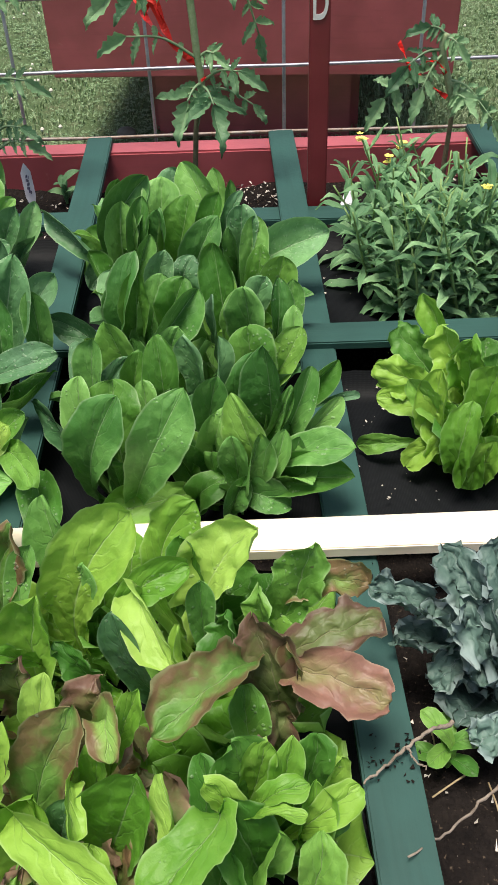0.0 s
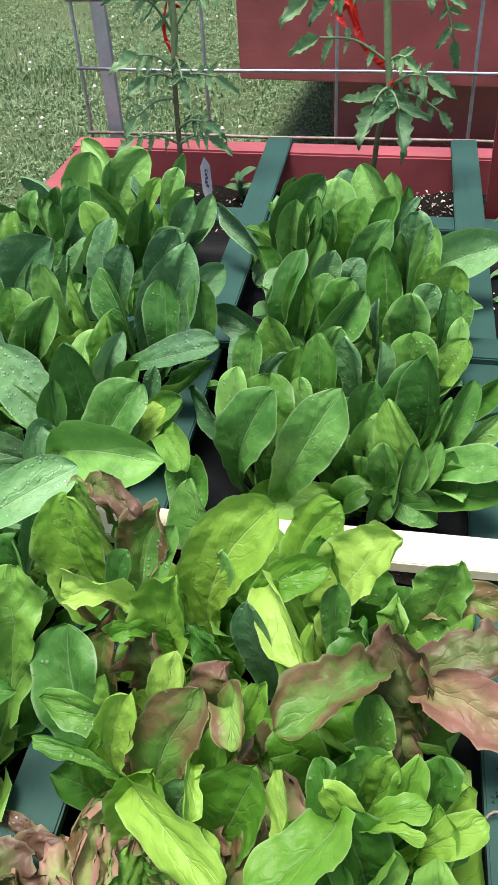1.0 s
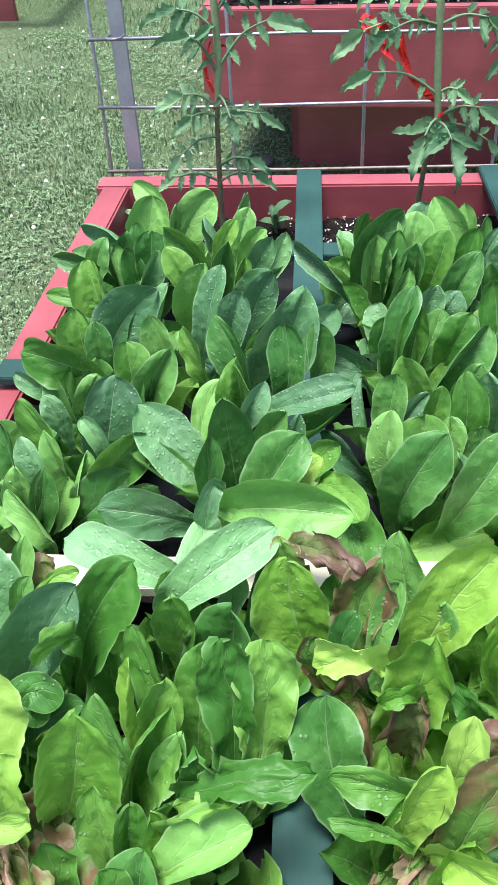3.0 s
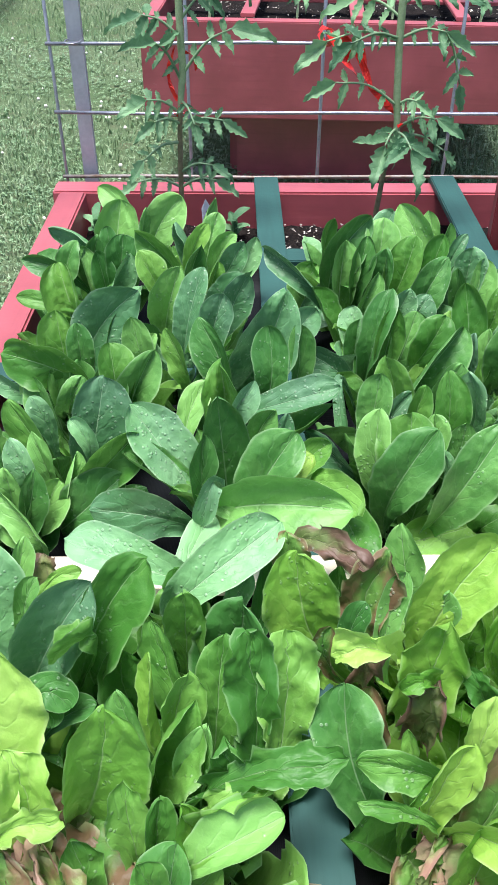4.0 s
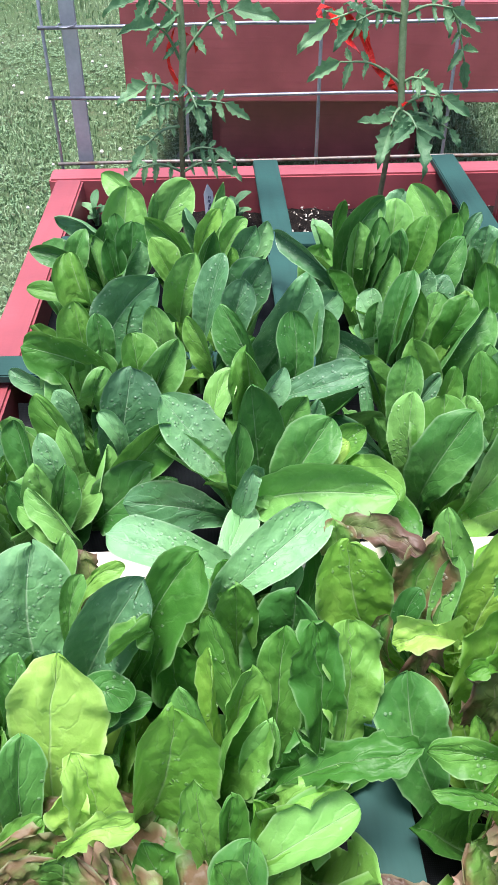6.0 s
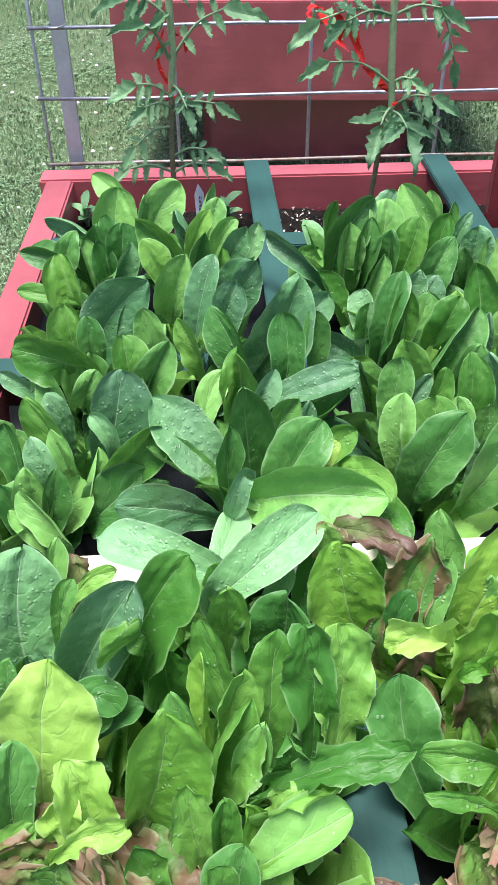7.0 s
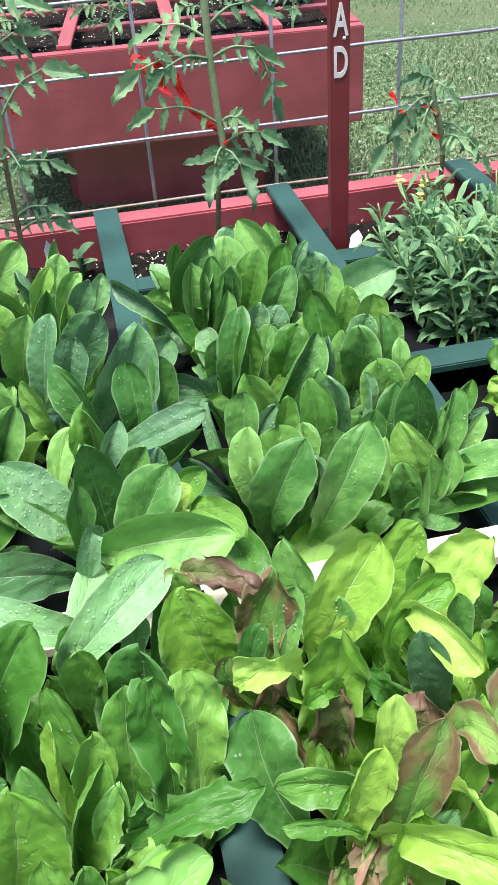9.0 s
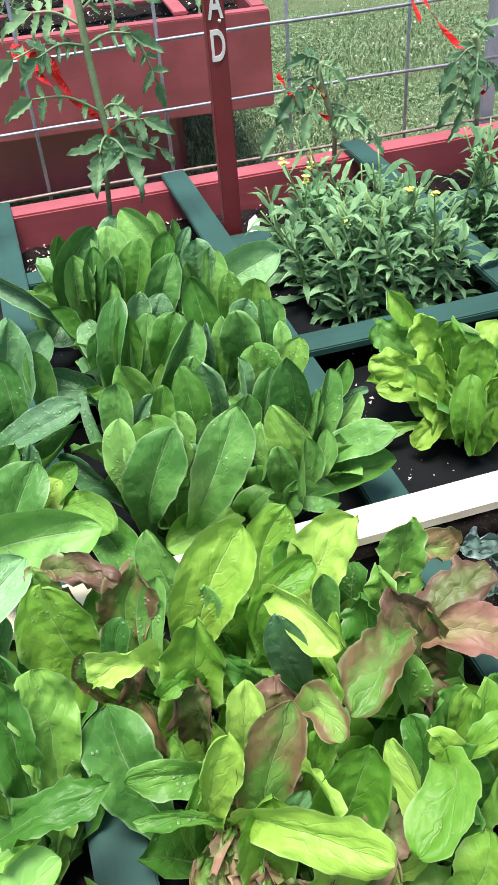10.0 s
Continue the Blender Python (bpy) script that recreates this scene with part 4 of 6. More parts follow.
p = lettuce(0.060, -0.790, "dark narrow-leaved romaine lettuce beside the red side board")
blade(p, (0.089, -0.835, 0.665), (0.124, -0.852, 0.628), 0.025, (-0.35, -0.93, 0.09), ROMAINE, "romaine", .6)
blade(p, (0.081, -0.839, 0.650), (0.113, -0.843, 0.619), 0.027, (0.32, -0.84, 0.43), ROMAINE, "romaine", .5)
blade(p, (0.138, -0.812, 0.660), (0.123, -0.821, 0.630), 0.031, (0.13, -0.97, 0.22), ROMAINE, "round", .6)
blade(p, (0.097, -0.822, 0.680), (0.097, -0.822, 0.632), 0.035, (0.29, -0.96, 0.00), ROMAINE, "romaine", .5)
blade(p, (0.122, -0.822, 0.680), (0.115, -0.829, 0.645), 0.029, (0.28, -0.95, 0.15), ROMAINE, "romaine", .6)
blade(p, (0.077, -0.787, 0.700), (0.084, -0.799, 0.670), 0.030, (0.13, -0.90, 0.41), ROMAINE, "round", .5)
blade(p, (0.072, -0.819, 0.660), (0.084, -0.823, 0.617), 0.025, (0.44, -0.88, 0.19), ROMAINE, "romaine", .5)
blade(p, (0.101, -0.807, 0.700), (0.111, -0.815, 0.668), 0.025, (0.01, -0.97, 0.26), BLUE_ROMAINE, "romaine", .4)
blade(p, (0.128, -0.818, 0.630), (0.116, -0.820, 0.592), 0.023, (0.13, -0.99, 0.03), ROMAINE, "romaine", .5)
blade(p, (0.094, -0.837, 0.610), (0.111, -0.840, 0.592), 0.020, (0.41, -0.74, 0.53), ROMAINE, "romaine", .4)
fill(p, 8, 306)
p = leafy(0.065, -1.010, "waxy green lettuce at the bed's corner")
blade(p, (0.115, -1.008, 0.680), (0.109, -1.015, 0.653), 0.025, (-0.20, -0.94, 0.27), ROMAINE, "round", .4)
fill(p, 4, 307, GREENLEAF)
p = lettuce(0.120, -0.730, "dark green romaine lettuce with many narrow leaves")
blade(p, (0.174, -0.746, 0.721), (0.163, -0.762, 0.668), 0.056, (0.06, -0.96, 0.28), BLUE_ROMAINE, "round", .25)
blade(p, (0.095, -0.776, 0.715), (0.133, -0.774, 0.617), 0.036, (-0.02, -1.00, -0.03), GREENLEAF, "romaine", .55)
blade(p, (0.208, -0.798, 0.700), (0.171, -0.805, 0.659), 0.046, (-0.08, -0.96, 0.26), GREENLEAF, "round", .4)
blade(p, (0.147, -0.780, 0.700), (0.161, -0.787, 0.681), 0.018, (0.24, -0.83, 0.50), BLUE_ROMAINE, "round", .3)
blade(p, (0.106, -0.748, 0.700), (0.115, -0.749, 0.680), 0.021, (0.10, -0.99, 0.11), BLUE_ROMAINE, "romaine", .3)
blade(p, (0.156, -0.800, 0.680), (0.143, -0.808, 0.650), 0.026, (0.44, -0.89, 0.06), ROMAINE, "romaine", .7)
blade(p, (0.194, -0.811, 0.665), (0.156, -0.825, 0.633), 0.044, (-0.12, -0.85, 0.51), ROMAINE, "romaine", .3)
blade(p, (0.209, -0.790, 0.630), (0.177, -0.794, 0.601), 0.040, (-0.28, -0.86, 0.43), ROMAINE, "round", .4)
blade(p, (0.114, -0.784, 0.690), (0.125, -0.796, 0.656), 0.026, (-0.05, -0.95, 0.31), ROMAINE, "romaine", .6)
blade(p, (0.165, -0.800, 0.670), (0.164, -0.800, 0.638), 0.029, (0.14, -0.99, 0.02), ROMAINE, "round", .5)
fill(p, 8, 308)
p = lettuce(0.285, -0.790, "large open romaine lettuce with broad waxy leaves")
blade(p, (0.275, -0.801, 0.738), (0.282, -0.796, 0.609), 0.048, (0.23, -0.97, -0.03), ROMAINE, "romaine", .3)
blade(p, (0.201, -0.785, 0.720), (0.249, -0.805, 0.645), 0.048, (0.44, -0.76, 0.48), BLUE_ROMAINE, "romaine", .3)
blade(p, (0.196, -0.810, 0.690), (0.255, -0.808, 0.631), 0.037, (0.69, -0.27, 0.67), ROMAINE, "romaine", .5, teeth=.035)
blade(p, (0.264, -0.812, 0.710), (0.260, -0.820, 0.658), 0.026, (0.60, -0.80, 0.07), ROMAINE, "romaine", .6)
blade(p, (0.167, -0.839, 0.650), (0.234, -0.831, 0.630), 0.045, (0.23, -0.86, 0.45), BLUE_ROMAINE, "romaine", .2)
blade(p, (0.263, -0.872, 0.665), (0.271, -0.866, 0.700), 0.020, (-0.15, -0.97, 0.20), BLUE_ROMAINE, "romaine", .3)
blade(p, (0.378, -0.894, 0.701), (0.289, -0.868, 0.680), 0.056, (-0.35, -0.79, 0.49), ROMAINE, "romaine", .45, teeth=.03)
blade(p, (0.387, -0.871, 0.675), (0.350, -0.811, 0.660), 0.030, (-0.66, -0.22, 0.72), GREENLEAF, "round", .3)
blade(p, (0.392, -0.895, 0.640), (0.373, -0.827, 0.640), 0.039, (-0.43, -0.12, 0.89), GREENLEAF, "round", .3)
blade(p, (0.323, -0.916, 0.712), (0.269, -0.958, 0.695), 0.039, (0.31, -0.67, 0.67), BLUE_ROMAINE, "romaine", .3)
blade(p, (0.164, -0.912, 0.690), (0.237, -0.938, 0.680), 0.034, (0.04, -0.26, 0.97), BLUE_ROMAINE, "romaine", .55)
blade(p, (0.270, -0.858, 0.665), (0.249, -0.915, 0.655), 0.026, (0.21, -0.24, 0.95), BLUE_ROMAINE, "romaine", .3)
blade(p, (0.339, -0.810, 0.710), (0.314, -0.824, 0.673), 0.045, (-0.23, -0.85, 0.47), ROMAINE, "round", .55)
blade(p, (0.369, -0.799, 0.690), (0.348, -0.800, 0.672), 0.029, (-0.36, -0.80, 0.48), GREENLEAF, "round", .3)
blade(p, (0.355, -0.803, 0.680), (0.333, -0.808, 0.660), 0.031, (-0.29, -0.81, 0.52), PALE_LIME, "round", .3)
blade(p, (0.323, -0.766, 0.700), (0.308, -0.768, 0.675), 0.030, (-0.17, -0.97, 0.20), ROMAINE, "round", .5)
blade(p, (0.321, -0.799, 0.695), (0.314, -0.806, 0.652), 0.027, (0.63, -0.78, 0.02), ROMAINE, "romaine", .6)
blade(p, (0.294, -0.870, 0.670), (0.273, -0.853, 0.670), 0.016, (-0.40, -0.50, 0.77), ROMAINE, "romaine", .4)
blade(p, (0.334, -0.757, 0.690), (0.329, -0.763, 0.667), 0.019, (0.47, -0.88, 0.13), BLUE_ROMAINE, "romaine", .5)
blade(p, (0.260, -0.693, 0.680), (0.243, -0.714, 0.654), 0.027, (0.02, -0.79, 0.62), ROMAINE, "romaine", .4)
fill(p, 6, 309)
p = lettuce(0.426, -0.400, "dense upright green romaine lettuce in black fabric")
blade(p, (0.314, -0.416, 0.680), (0.374, -0.455, 0.645), 0.030, (-0.40, -0.88, 0.26), BLUE_ROMAINE, "romaine", .5)
blade(p, (0.402, -0.380, 0.700), (0.392, -0.385, 0.671), 0.025, (0.39, -0.92, 0.02), GREENLEAF, "romaine", .5)
blade(p, (0.441, -0.418, 0.720), (0.402, -0.427, 0.669), 0.056, (-0.02, -0.98, 0.18), ROMAINE, "romaine", .6)
blade(p, (0.456, -0.410, 0.715), (0.453, -0.426, 0.672), 0.043, (0.11, -0.93, 0.34), ROMAINE, "round", .5)
blade(p, (0.411, -0.441, 0.700), (0.409, -0.437, 0.607), 0.044, (-0.04, -1.00, -0.04), ROMAINE, "romaine", .7)
blade(p, (0.436, -0.438, 0.705), (0.430, -0.447, 0.673), 0.034, (0.19, -0.96, 0.22), ROMAINE, "romaine", .6)
blade(p, (0.477, -0.385, 0.720), (0.503, -0.406, 0.671), 0.047, (-0.30, -0.92, 0.25), ROMAINE, "romaine", .4)
blade(p, (0.513, -0.380, 0.710), (0.519, -0.389, 0.680), 0.024, (-0.41, -0.89, 0.18), ROMAINE, "romaine", .4)
blade(p, (0.472, -0.379, 0.710), (0.465, -0.386, 0.694), 0.031, (-0.08, -0.91, 0.40), BLUE_ROMAINE, "round", .3)
blade(p, (0.454, -0.460, 0.700), (0.458, -0.459, 0.652), 0.037, (-0.45, -0.89, -0.05), ROMAINE, "romaine", .6)
blade(p, (0.489, -0.448, 0.710), (0.479, -0.457, 0.667), 0.048, (-0.15, -0.96, 0.24), GREENLEAF, "round", .4)
blade(p, (0.384, -0.383, 0.640), (0.368, -0.397, 0.606), 0.049, (-0.19, -0.88, 0.44), ROMAINE, "round", .4)
blade(p, (0.364, -0.459, 0.600), (0.399, -0.420, 0.615), 0.049, (0.36, -0.59, 0.72), BLUE_ROMAINE, "round", .2)
blade(p, (0.446, -0.479, 0.680), (0.430, -0.489, 0.643), 0.026, (0.35, -0.93, 0.10), ROMAINE, "romaine", .7)
fill(p, 8, 310)
p = lettuce(0.520, -0.410, "dense upright green romaine lettuce in black fabric")
blade(p, (0.521, -0.480, 0.700), (0.497, -0.495, 0.655), 0.043, (0.07, -0.96, 0.28), ROMAINE, "romaine", .6)
blade(p, (0.548, -0.477, 0.710), (0.545, -0.478, 0.664), 0.036, (-0.20, -0.98, 0.04), BLUE_ROMAINE, "round", .4)
blade(p, (0.562, -0.482, 0.700), (0.555, -0.494, 0.652), 0.034, (0.14, -0.97, 0.20), ROMAINE, "romaine", .6)
blade(p, (0.643, -0.485, 0.680), (0.579, -0.479, 0.650), 0.059, (-0.34, -0.75, 0.57), BLUE_ROMAINE, "romaine", .3)
blade(p, (0.535, -0.414, 0.710), (0.531, -0.417, 0.683), 0.016, (0.16, -0.98, 0.08), ROMAINE, "romaine", .5)
blade(p, (0.549, -0.443, 0.710), (0.535, -0.451, 0.689), 0.020, (-0.15, -0.89, 0.43), BLUE_ROMAINE, "romaine", .5)
blade(p, (0.533, -0.487, 0.690), (0.539, -0.488, 0.657), 0.024, (-0.39, -0.92, -0.06), ROMAINE, "romaine", .6)
blade(p, (0.568, -0.545, 0.700), (0.562, -0.552, 0.656), 0.032, (-0.06, -0.98, 0.18), GREENLEAF, "romaine", .5)
blade(p, (0.522, -0.444, 0.710), (0.512, -0.455, 0.682), 0.031, (-0.29, -0.84, 0.45), GREENLEAF, "romaine", .5)
blade(p, (0.590, -0.572, 0.700), (0.577, -0.575, 0.651), 0.042, (-0.08, -0.99, 0.09), GREENLEAF, "round", .5)
blade(p, (0.496, -0.530, 0.680), (0.483, -0.536, 0.658), 0.038, (-0.03, -0.95, 0.30), BLUE_ROMAINE, "romaine", .4)
fill(p, 8, 311)
p = lettuce(0.434, -0.540, "dense upright green romaine lettuce in black fabric")
blade(p, (0.444, -0.588, 0.720), (0.424, -0.610, 0.653), 0.035, (-0.75, -0.53, 0.39), ROMAINE, "romaine", .6)
blade(p, (0.446, -0.608, 0.710), (0.438, -0.609, 0.641), 0.032, (-0.30, -0.95, 0.04), GREENLEAF, "romaine", .5)
blade(p, (0.469, -0.599, 0.700), (0.454, -0.611, 0.645), 0.039, (0.01, -0.98, 0.21), ROMAINE, "round", .4)
blade(p, (0.410, -0.553, 0.680), (0.411, -0.564, 0.655), 0.029, (-0.19, -0.90, 0.39), BLUE_ROMAINE, "round", .3)
blade(p, (0.418, -0.565, 0.670), (0.414, -0.569, 0.628), 0.033, (-0.08, -0.99, 0.09), ROMAINE, "round", .5)
blade(p, (0.387, -0.565, 0.640), (0.408, -0.569, 0.627), 0.011, (0.11, -0.88, 0.47), ROMAINE, "romaine", .3)
blade(p, (0.470, -0.554, 0.700), (0.460, -0.554, 0.673), 0.031, (-0.10, -0.99, 0.04), BLUE_ROMAINE, "round", .4)
blade(p, (0.493, -0.624, 0.710), (0.482, -0.630, 0.685), 0.034, (-0.22, -0.93, 0.29), GREENLEAF, "round", .5)
blade(p, (0.508, -0.647, 0.710), (0.472, -0.664, 0.667), 0.041, (0.17, -0.96, 0.22), ROMAINE, "romaine", .7)
fill(p, 8, 312)
p = lettuce(0.535, -0.550, "dense upright green romaine lettuce in black fabric")
blade(p, (0.519, -0.577, 0.720), (0.527, -0.601, 0.663), 0.042, (-0.30, -0.89, 0.33), GREENLEAF, "romaine", .5)
blade(p, (0.550, -0.644, 0.710), (0.555, -0.642, 0.654), 0.042, (-0.17, -0.98, -0.05), ROMAINE, "round", .5)
blade(p, (0.583, -0.613, 0.700), (0.583, -0.627, 0.659), 0.031, (0.13, -0.94, 0.31), ROMAINE, "romaine", .6)
blade(p, (0.571, -0.611, 0.700), (0.561, -0.611, 0.676), 0.029, (-0.37, -0.92, 0.16), BLUE_ROMAINE, "round", .3)
blade(p, (0.599, -0.601, 0.690), (0.592, -0.610, 0.653), 0.028, (0.05, -0.98, 0.21), ROMAINE, "romaine", .6)
blade(p, (0.598, -0.631, 0.680), (0.595, -0.645, 0.646), 0.021, (0.10, -0.92, 0.38), ROMAINE, "romaine", .5)
blade(p, (0.553, -0.697, 0.700), (0.556, -0.701, 0.651), 0.043, (-0.20, -0.98, 0.06), GREENLEAF, "round", .4)
blade(p, (0.602, -0.684, 0.690), (0.587, -0.693, 0.658), 0.031, (-0.10, -0.95, 0.30), GREENLEAF, "round", .5)
blade(p, (0.520, -0.640, 0.700), (0.523, -0.639, 0.653), 0.030, (-0.84, -0.53, -0.08), BLUE_ROMAINE, "romaine", .6)
blade(p, (0.541, -0.616, 0.690), (0.539, -0.624, 0.640), 0.031, (-0.52, -0.84, 0.14), ROMAINE, "romaine", .7)
fill(p, 8, 313)
p = lettuce(0.440, -0.655, "upright romaine lettuce with smooth oval leaves")
blade(p, (0.418, -0.724, 0.710), (0.413, -0.734, 0.666), 0.032, (-0.08, -0.97, 0.22), ROMAINE, "round", .5)
blade(p, (0.350, -0.610, 0.660), (0.399, -0.625, 0.635), 0.033, (-0.16, -0.95, 0.28), BLUE_ROMAINE, "romaine", .3)
blade(p, (0.425, -0.698, 0.710), (0.439, -0.703, 0.663), 0.036, (-0.24, -0.97, 0.03), GREENLEAF, "romaine", .4)
blade(p, (0.475, -0.735, 0.720), (0.479, -0.750, 0.667), 0.036, (-0.26, -0.93, 0.25), GREENLEAF, "romaine", .5)
blade(p, (0.493, -0.710, 0.710), (0.481, -0.710, 0.683), 0.034, (-0.20, -0.98, 0.08), ROMAINE, "round", .5)
blade(p, (0.459, -0.729, 0.700), (0.450, -0.736, 0.664), 0.025, (-0.03, -0.98, 0.20), GREENLEAF, "romaine", .5)
blade(p, (0.447, -0.724, 0.690), (0.426, -0.734, 0.664), 0.024, (0.25, -0.95, 0.17), BLUE_ROMAINE, "romaine", .5)
blade(p, (0.497, -0.721, 0.710), (0.509, -0.724, 0.666), 0.029, (-0.75, -0.65, -0.15), BLUE_ROMAINE, "romaine", .6)
blade(p, (0.529, -0.732, 0.715), (0.526, -0.740, 0.679), 0.028, (0.53, -0.84, 0.14), BLUE_ROMAINE, "romaine", .6)
blade(p, (0.391, -0.699, 0.620), (0.387, -0.671, 0.660), 0.014, (-0.34, -0.78, 0.52), BLUE_ROMAINE, "romaine", .5)
fill(p, 7, 314)
p = lettuce(0.540, -0.660, "upright romaine lettuce with smooth oval leaves")
blade(p, (0.566, -0.759, 0.722), (0.571, -0.756, 0.631), 0.042, (-0.25, -0.97, -0.05), ROMAINE, "romaine", .35)
blade(p, (0.539, -0.800, 0.705), (0.557, -0.812, 0.652), 0.040, (-0.30, -0.95, 0.10), GREENLEAF, "romaine", .4)
blade(p, (0.608, -0.759, 0.700), (0.591, -0.777, 0.655), 0.030, (0.32, -0.92, 0.24), ROMAINE, "romaine", .7)
blade(p, (0.633, -0.738, 0.690), (0.604, -0.740, 0.659), 0.028, (-0.06, -0.99, 0.13), GREENLEAF, "romaine", .6)
blade(p, (0.634, -0.763, 0.670), (0.610, -0.770, 0.642), 0.024, (-0.11, -0.93, 0.34), ROMAINE, "romaine", .5)
blade(p, (0.527, -0.770, 0.700), (0.519, -0.767, 0.655), 0.030, (-0.35, -0.94, 0.01), ROMAINE, "round", .6)
blade(p, (0.590, -0.771, 0.690), (0.578, -0.777, 0.659), 0.020, (-0.08, -0.98, 0.20), ROMAINE, "romaine", .7)
blade(p, (0.653, -0.737, 0.650), (0.635, -0.739, 0.649), 0.009, (0.04, -0.76, 0.65), BLUE_ROMAINE, "romaine", .3)
blade(p, (0.532, -0.787, 0.680), (0.523, -0.789, 0.645), 0.032, (-0.36, -0.92, 0.15), ROMAINE, "romaine", .6)
blade(p, (0.558, -0.736, 0.700), (0.548, -0.745, 0.663), 0.028, (-0.60, -0.73, 0.33), ROMAINE, "romaine", .6)
fill(p, 7, 315)
p = lettuce(0.442, -0.765, "romaine lettuce with spreading leaves beside a pine lath")
blade(p, (0.505, -0.823, 0.730), (0.472, -0.841, 0.669), 0.046, (-0.06, -0.95, 0.31), ROMAINE, "romaine", .3, teeth=.03)
blade(p, (0.451, -0.821, 0.722), (0.420, -0.819, 0.638), 0.044, (-0.55, -0.81, 0.18), ROMAINE, "romaine", .6, teeth=.03)
blade(p, (0.412, -0.771, 0.705), (0.414, -0.783, 0.633), 0.031, (-0.36, -0.92, 0.14), ROMAINE, "romaine", .5)
blade(p, (0.440, -0.769, 0.700), (0.440, -0.782, 0.669), 0.051, (-0.07, -0.92, 0.39), GREENLEAF, "round", .3)
blade(p, (0.352, -0.721, 0.640), (0.417, -0.769, 0.600), 0.039, (-0.37, -0.84, 0.41), BLUE_ROMAINE, "romaine", .45)
blade(p, (0.463, -0.758, 0.690), (0.464, -0.766, 0.666), 0.025, (-0.09, -0.95, 0.29), ROMAINE, "round", .5)
blade(p, (0.488, -0.771, 0.690), (0.486, -0.774, 0.650), 0.023, (-0.18, -0.98, 0.09), ROMAINE, "round", .5)
blade(p, (0.469, -0.781, 0.670), (0.472, -0.786, 0.643), 0.029, (0.60, -0.77, 0.21), BLUE_ROMAINE, "romaine", .7)
blade(p, (0.428, -0.794, 0.590), (0.451, -0.768, 0.600), 0.035, (0.19, -0.50, 0.85), ROMAINE, "round", .2)
blade(p, (0.428, -0.843, 0.613), (0.496, -0.807, 0.600), 0.040, (0.43, -0.54, 0.73), GREENLEAF, "round", .2)
blade(p, (0.461, -0.794, 0.620), (0.467, -0.797, 0.607), 0.026, (0.12, -0.96, 0.27), ROMAINE, "round", .4)
fill(p, 6, 316)
p = lettuce(0.540, -0.770, "romaine lettuce with spreading leaves beside a pine lath")
blade(p, (0.637, -0.841, 0.680), (0.586, -0.816, 0.650), 0.033, (-0.60, -0.49, 0.63), ROMAINE, "romaine", .3)
blade(p, (0.638, -0.842, 0.650), (0.569, -0.817, 0.620), 0.041, (-0.49, -0.51, 0.71), GREENLEAF, "romaine", .25)
blade(p, (0.563, -0.820, 0.680), (0.553, -0.827, 0.639), 0.027, (0.13, -0.98, 0.13), ROMAINE, "romaine", .7)
blade(p, (0.583, -0.816, 0.680), (0.576, -0.825, 0.654), 0.021, (-0.01, -0.94, 0.33), ROMAINE, "romaine", .6)
blade(p, (0.595, -0.815, 0.670), (0.587, -0.818, 0.635), 0.025, (-0.13, -0.99, 0.09), ROMAINE, "romaine", .5)
blade(p, (0.490, -0.781, 0.620), (0.504, -0.788, 0.591), 0.026, (-0.07, -0.98, 0.21), GREENLEAF, "round", .6)
blade(p, (0.532, -0.809, 0.620), (0.513, -0.813, 0.611), 0.030, (-0.15, -0.71, 0.69), GREENLEAF, "round", .5)
blade(p, (0.551, -0.827, 0.640), (0.540, -0.831, 0.616), 0.021, (-0.12, -0.97, 0.21), ROMAINE, "romaine", .6)
blade(p, (0.587, -0.836, 0.610), (0.563, -0.834, 0.623), 0.030, (0.21, -0.82, 0.53), ROMAINE, "romaine", .3)
blade(p, (0.539, -0.811, 0.670), (0.542, -0.812, 0.637), 0.030, (-0.17, -0.98, 0.01), ROMAINE, "round", .6)
fill(p, 7, 317)
p = leafy(0.140, -0.980, "waxy green lettuce with broad crinkled leaves")
blade(p, (0.121, -0.947, 0.720), (0.115, -0.976, 0.615), 0.066, (0.23, -0.94, 0.25), BLUE_ROMAINE, "round", .3)
blade(p, (0.200, -0.997, 0.737), (0.163, -1.013, 0.677), 0.047, (-0.41, -0.79, 0.46), BLUE_ROMAINE, "round", .45)
blade(p, (0.138, -0.920, 0.700), (0.131, -0.936, 0.666), 0.019, (0.31, -0.88, 0.35), ROMAINE, "romaine", .5)
blade(p, (0.151, -0.917, 0.680), (0.149, -0.928, 0.659), 0.020, (0.15, -0.89, 0.44), RUSSET, "frill", .5, ruffle=.12)
blade(p, (0.155, -0.960, 0.700), (0.145, -0.966, 0.683), 0.017, (-0.08, -0.93, 0.37), ROMAINE, "round", .4)
blade(p, (0.178, -0.934, 0.680), (0.153, -0.939, 0.668), 0.014, (-0.18, -0.76, 0.63), GREENLEAF, "round", .4)
blade(p, (0.177, -1.030, 0.700), (0.201, -1.026, 0.722), 0.023, (-0.64, -0.21, 0.74), GREENLEAF, "round", .5)
fill(p, 5, 318, GREENLEAF)
p = leafy(0.252, -0.970, "green leaf lettuce with wavy edges")
blade(p, (0.234, -0.974, 0.735), (0.190, -0.999, 0.643), 0.046, (-0.03, -0.96, 0.28), GREENLEAF, "round", .5, ruffle=.06)
blade(p, (0.257, -0.981, 0.710), (0.257, -0.979, 0.656), 0.032, (0.00, -1.00, -0.03), GREENLEAF, "round", .3)
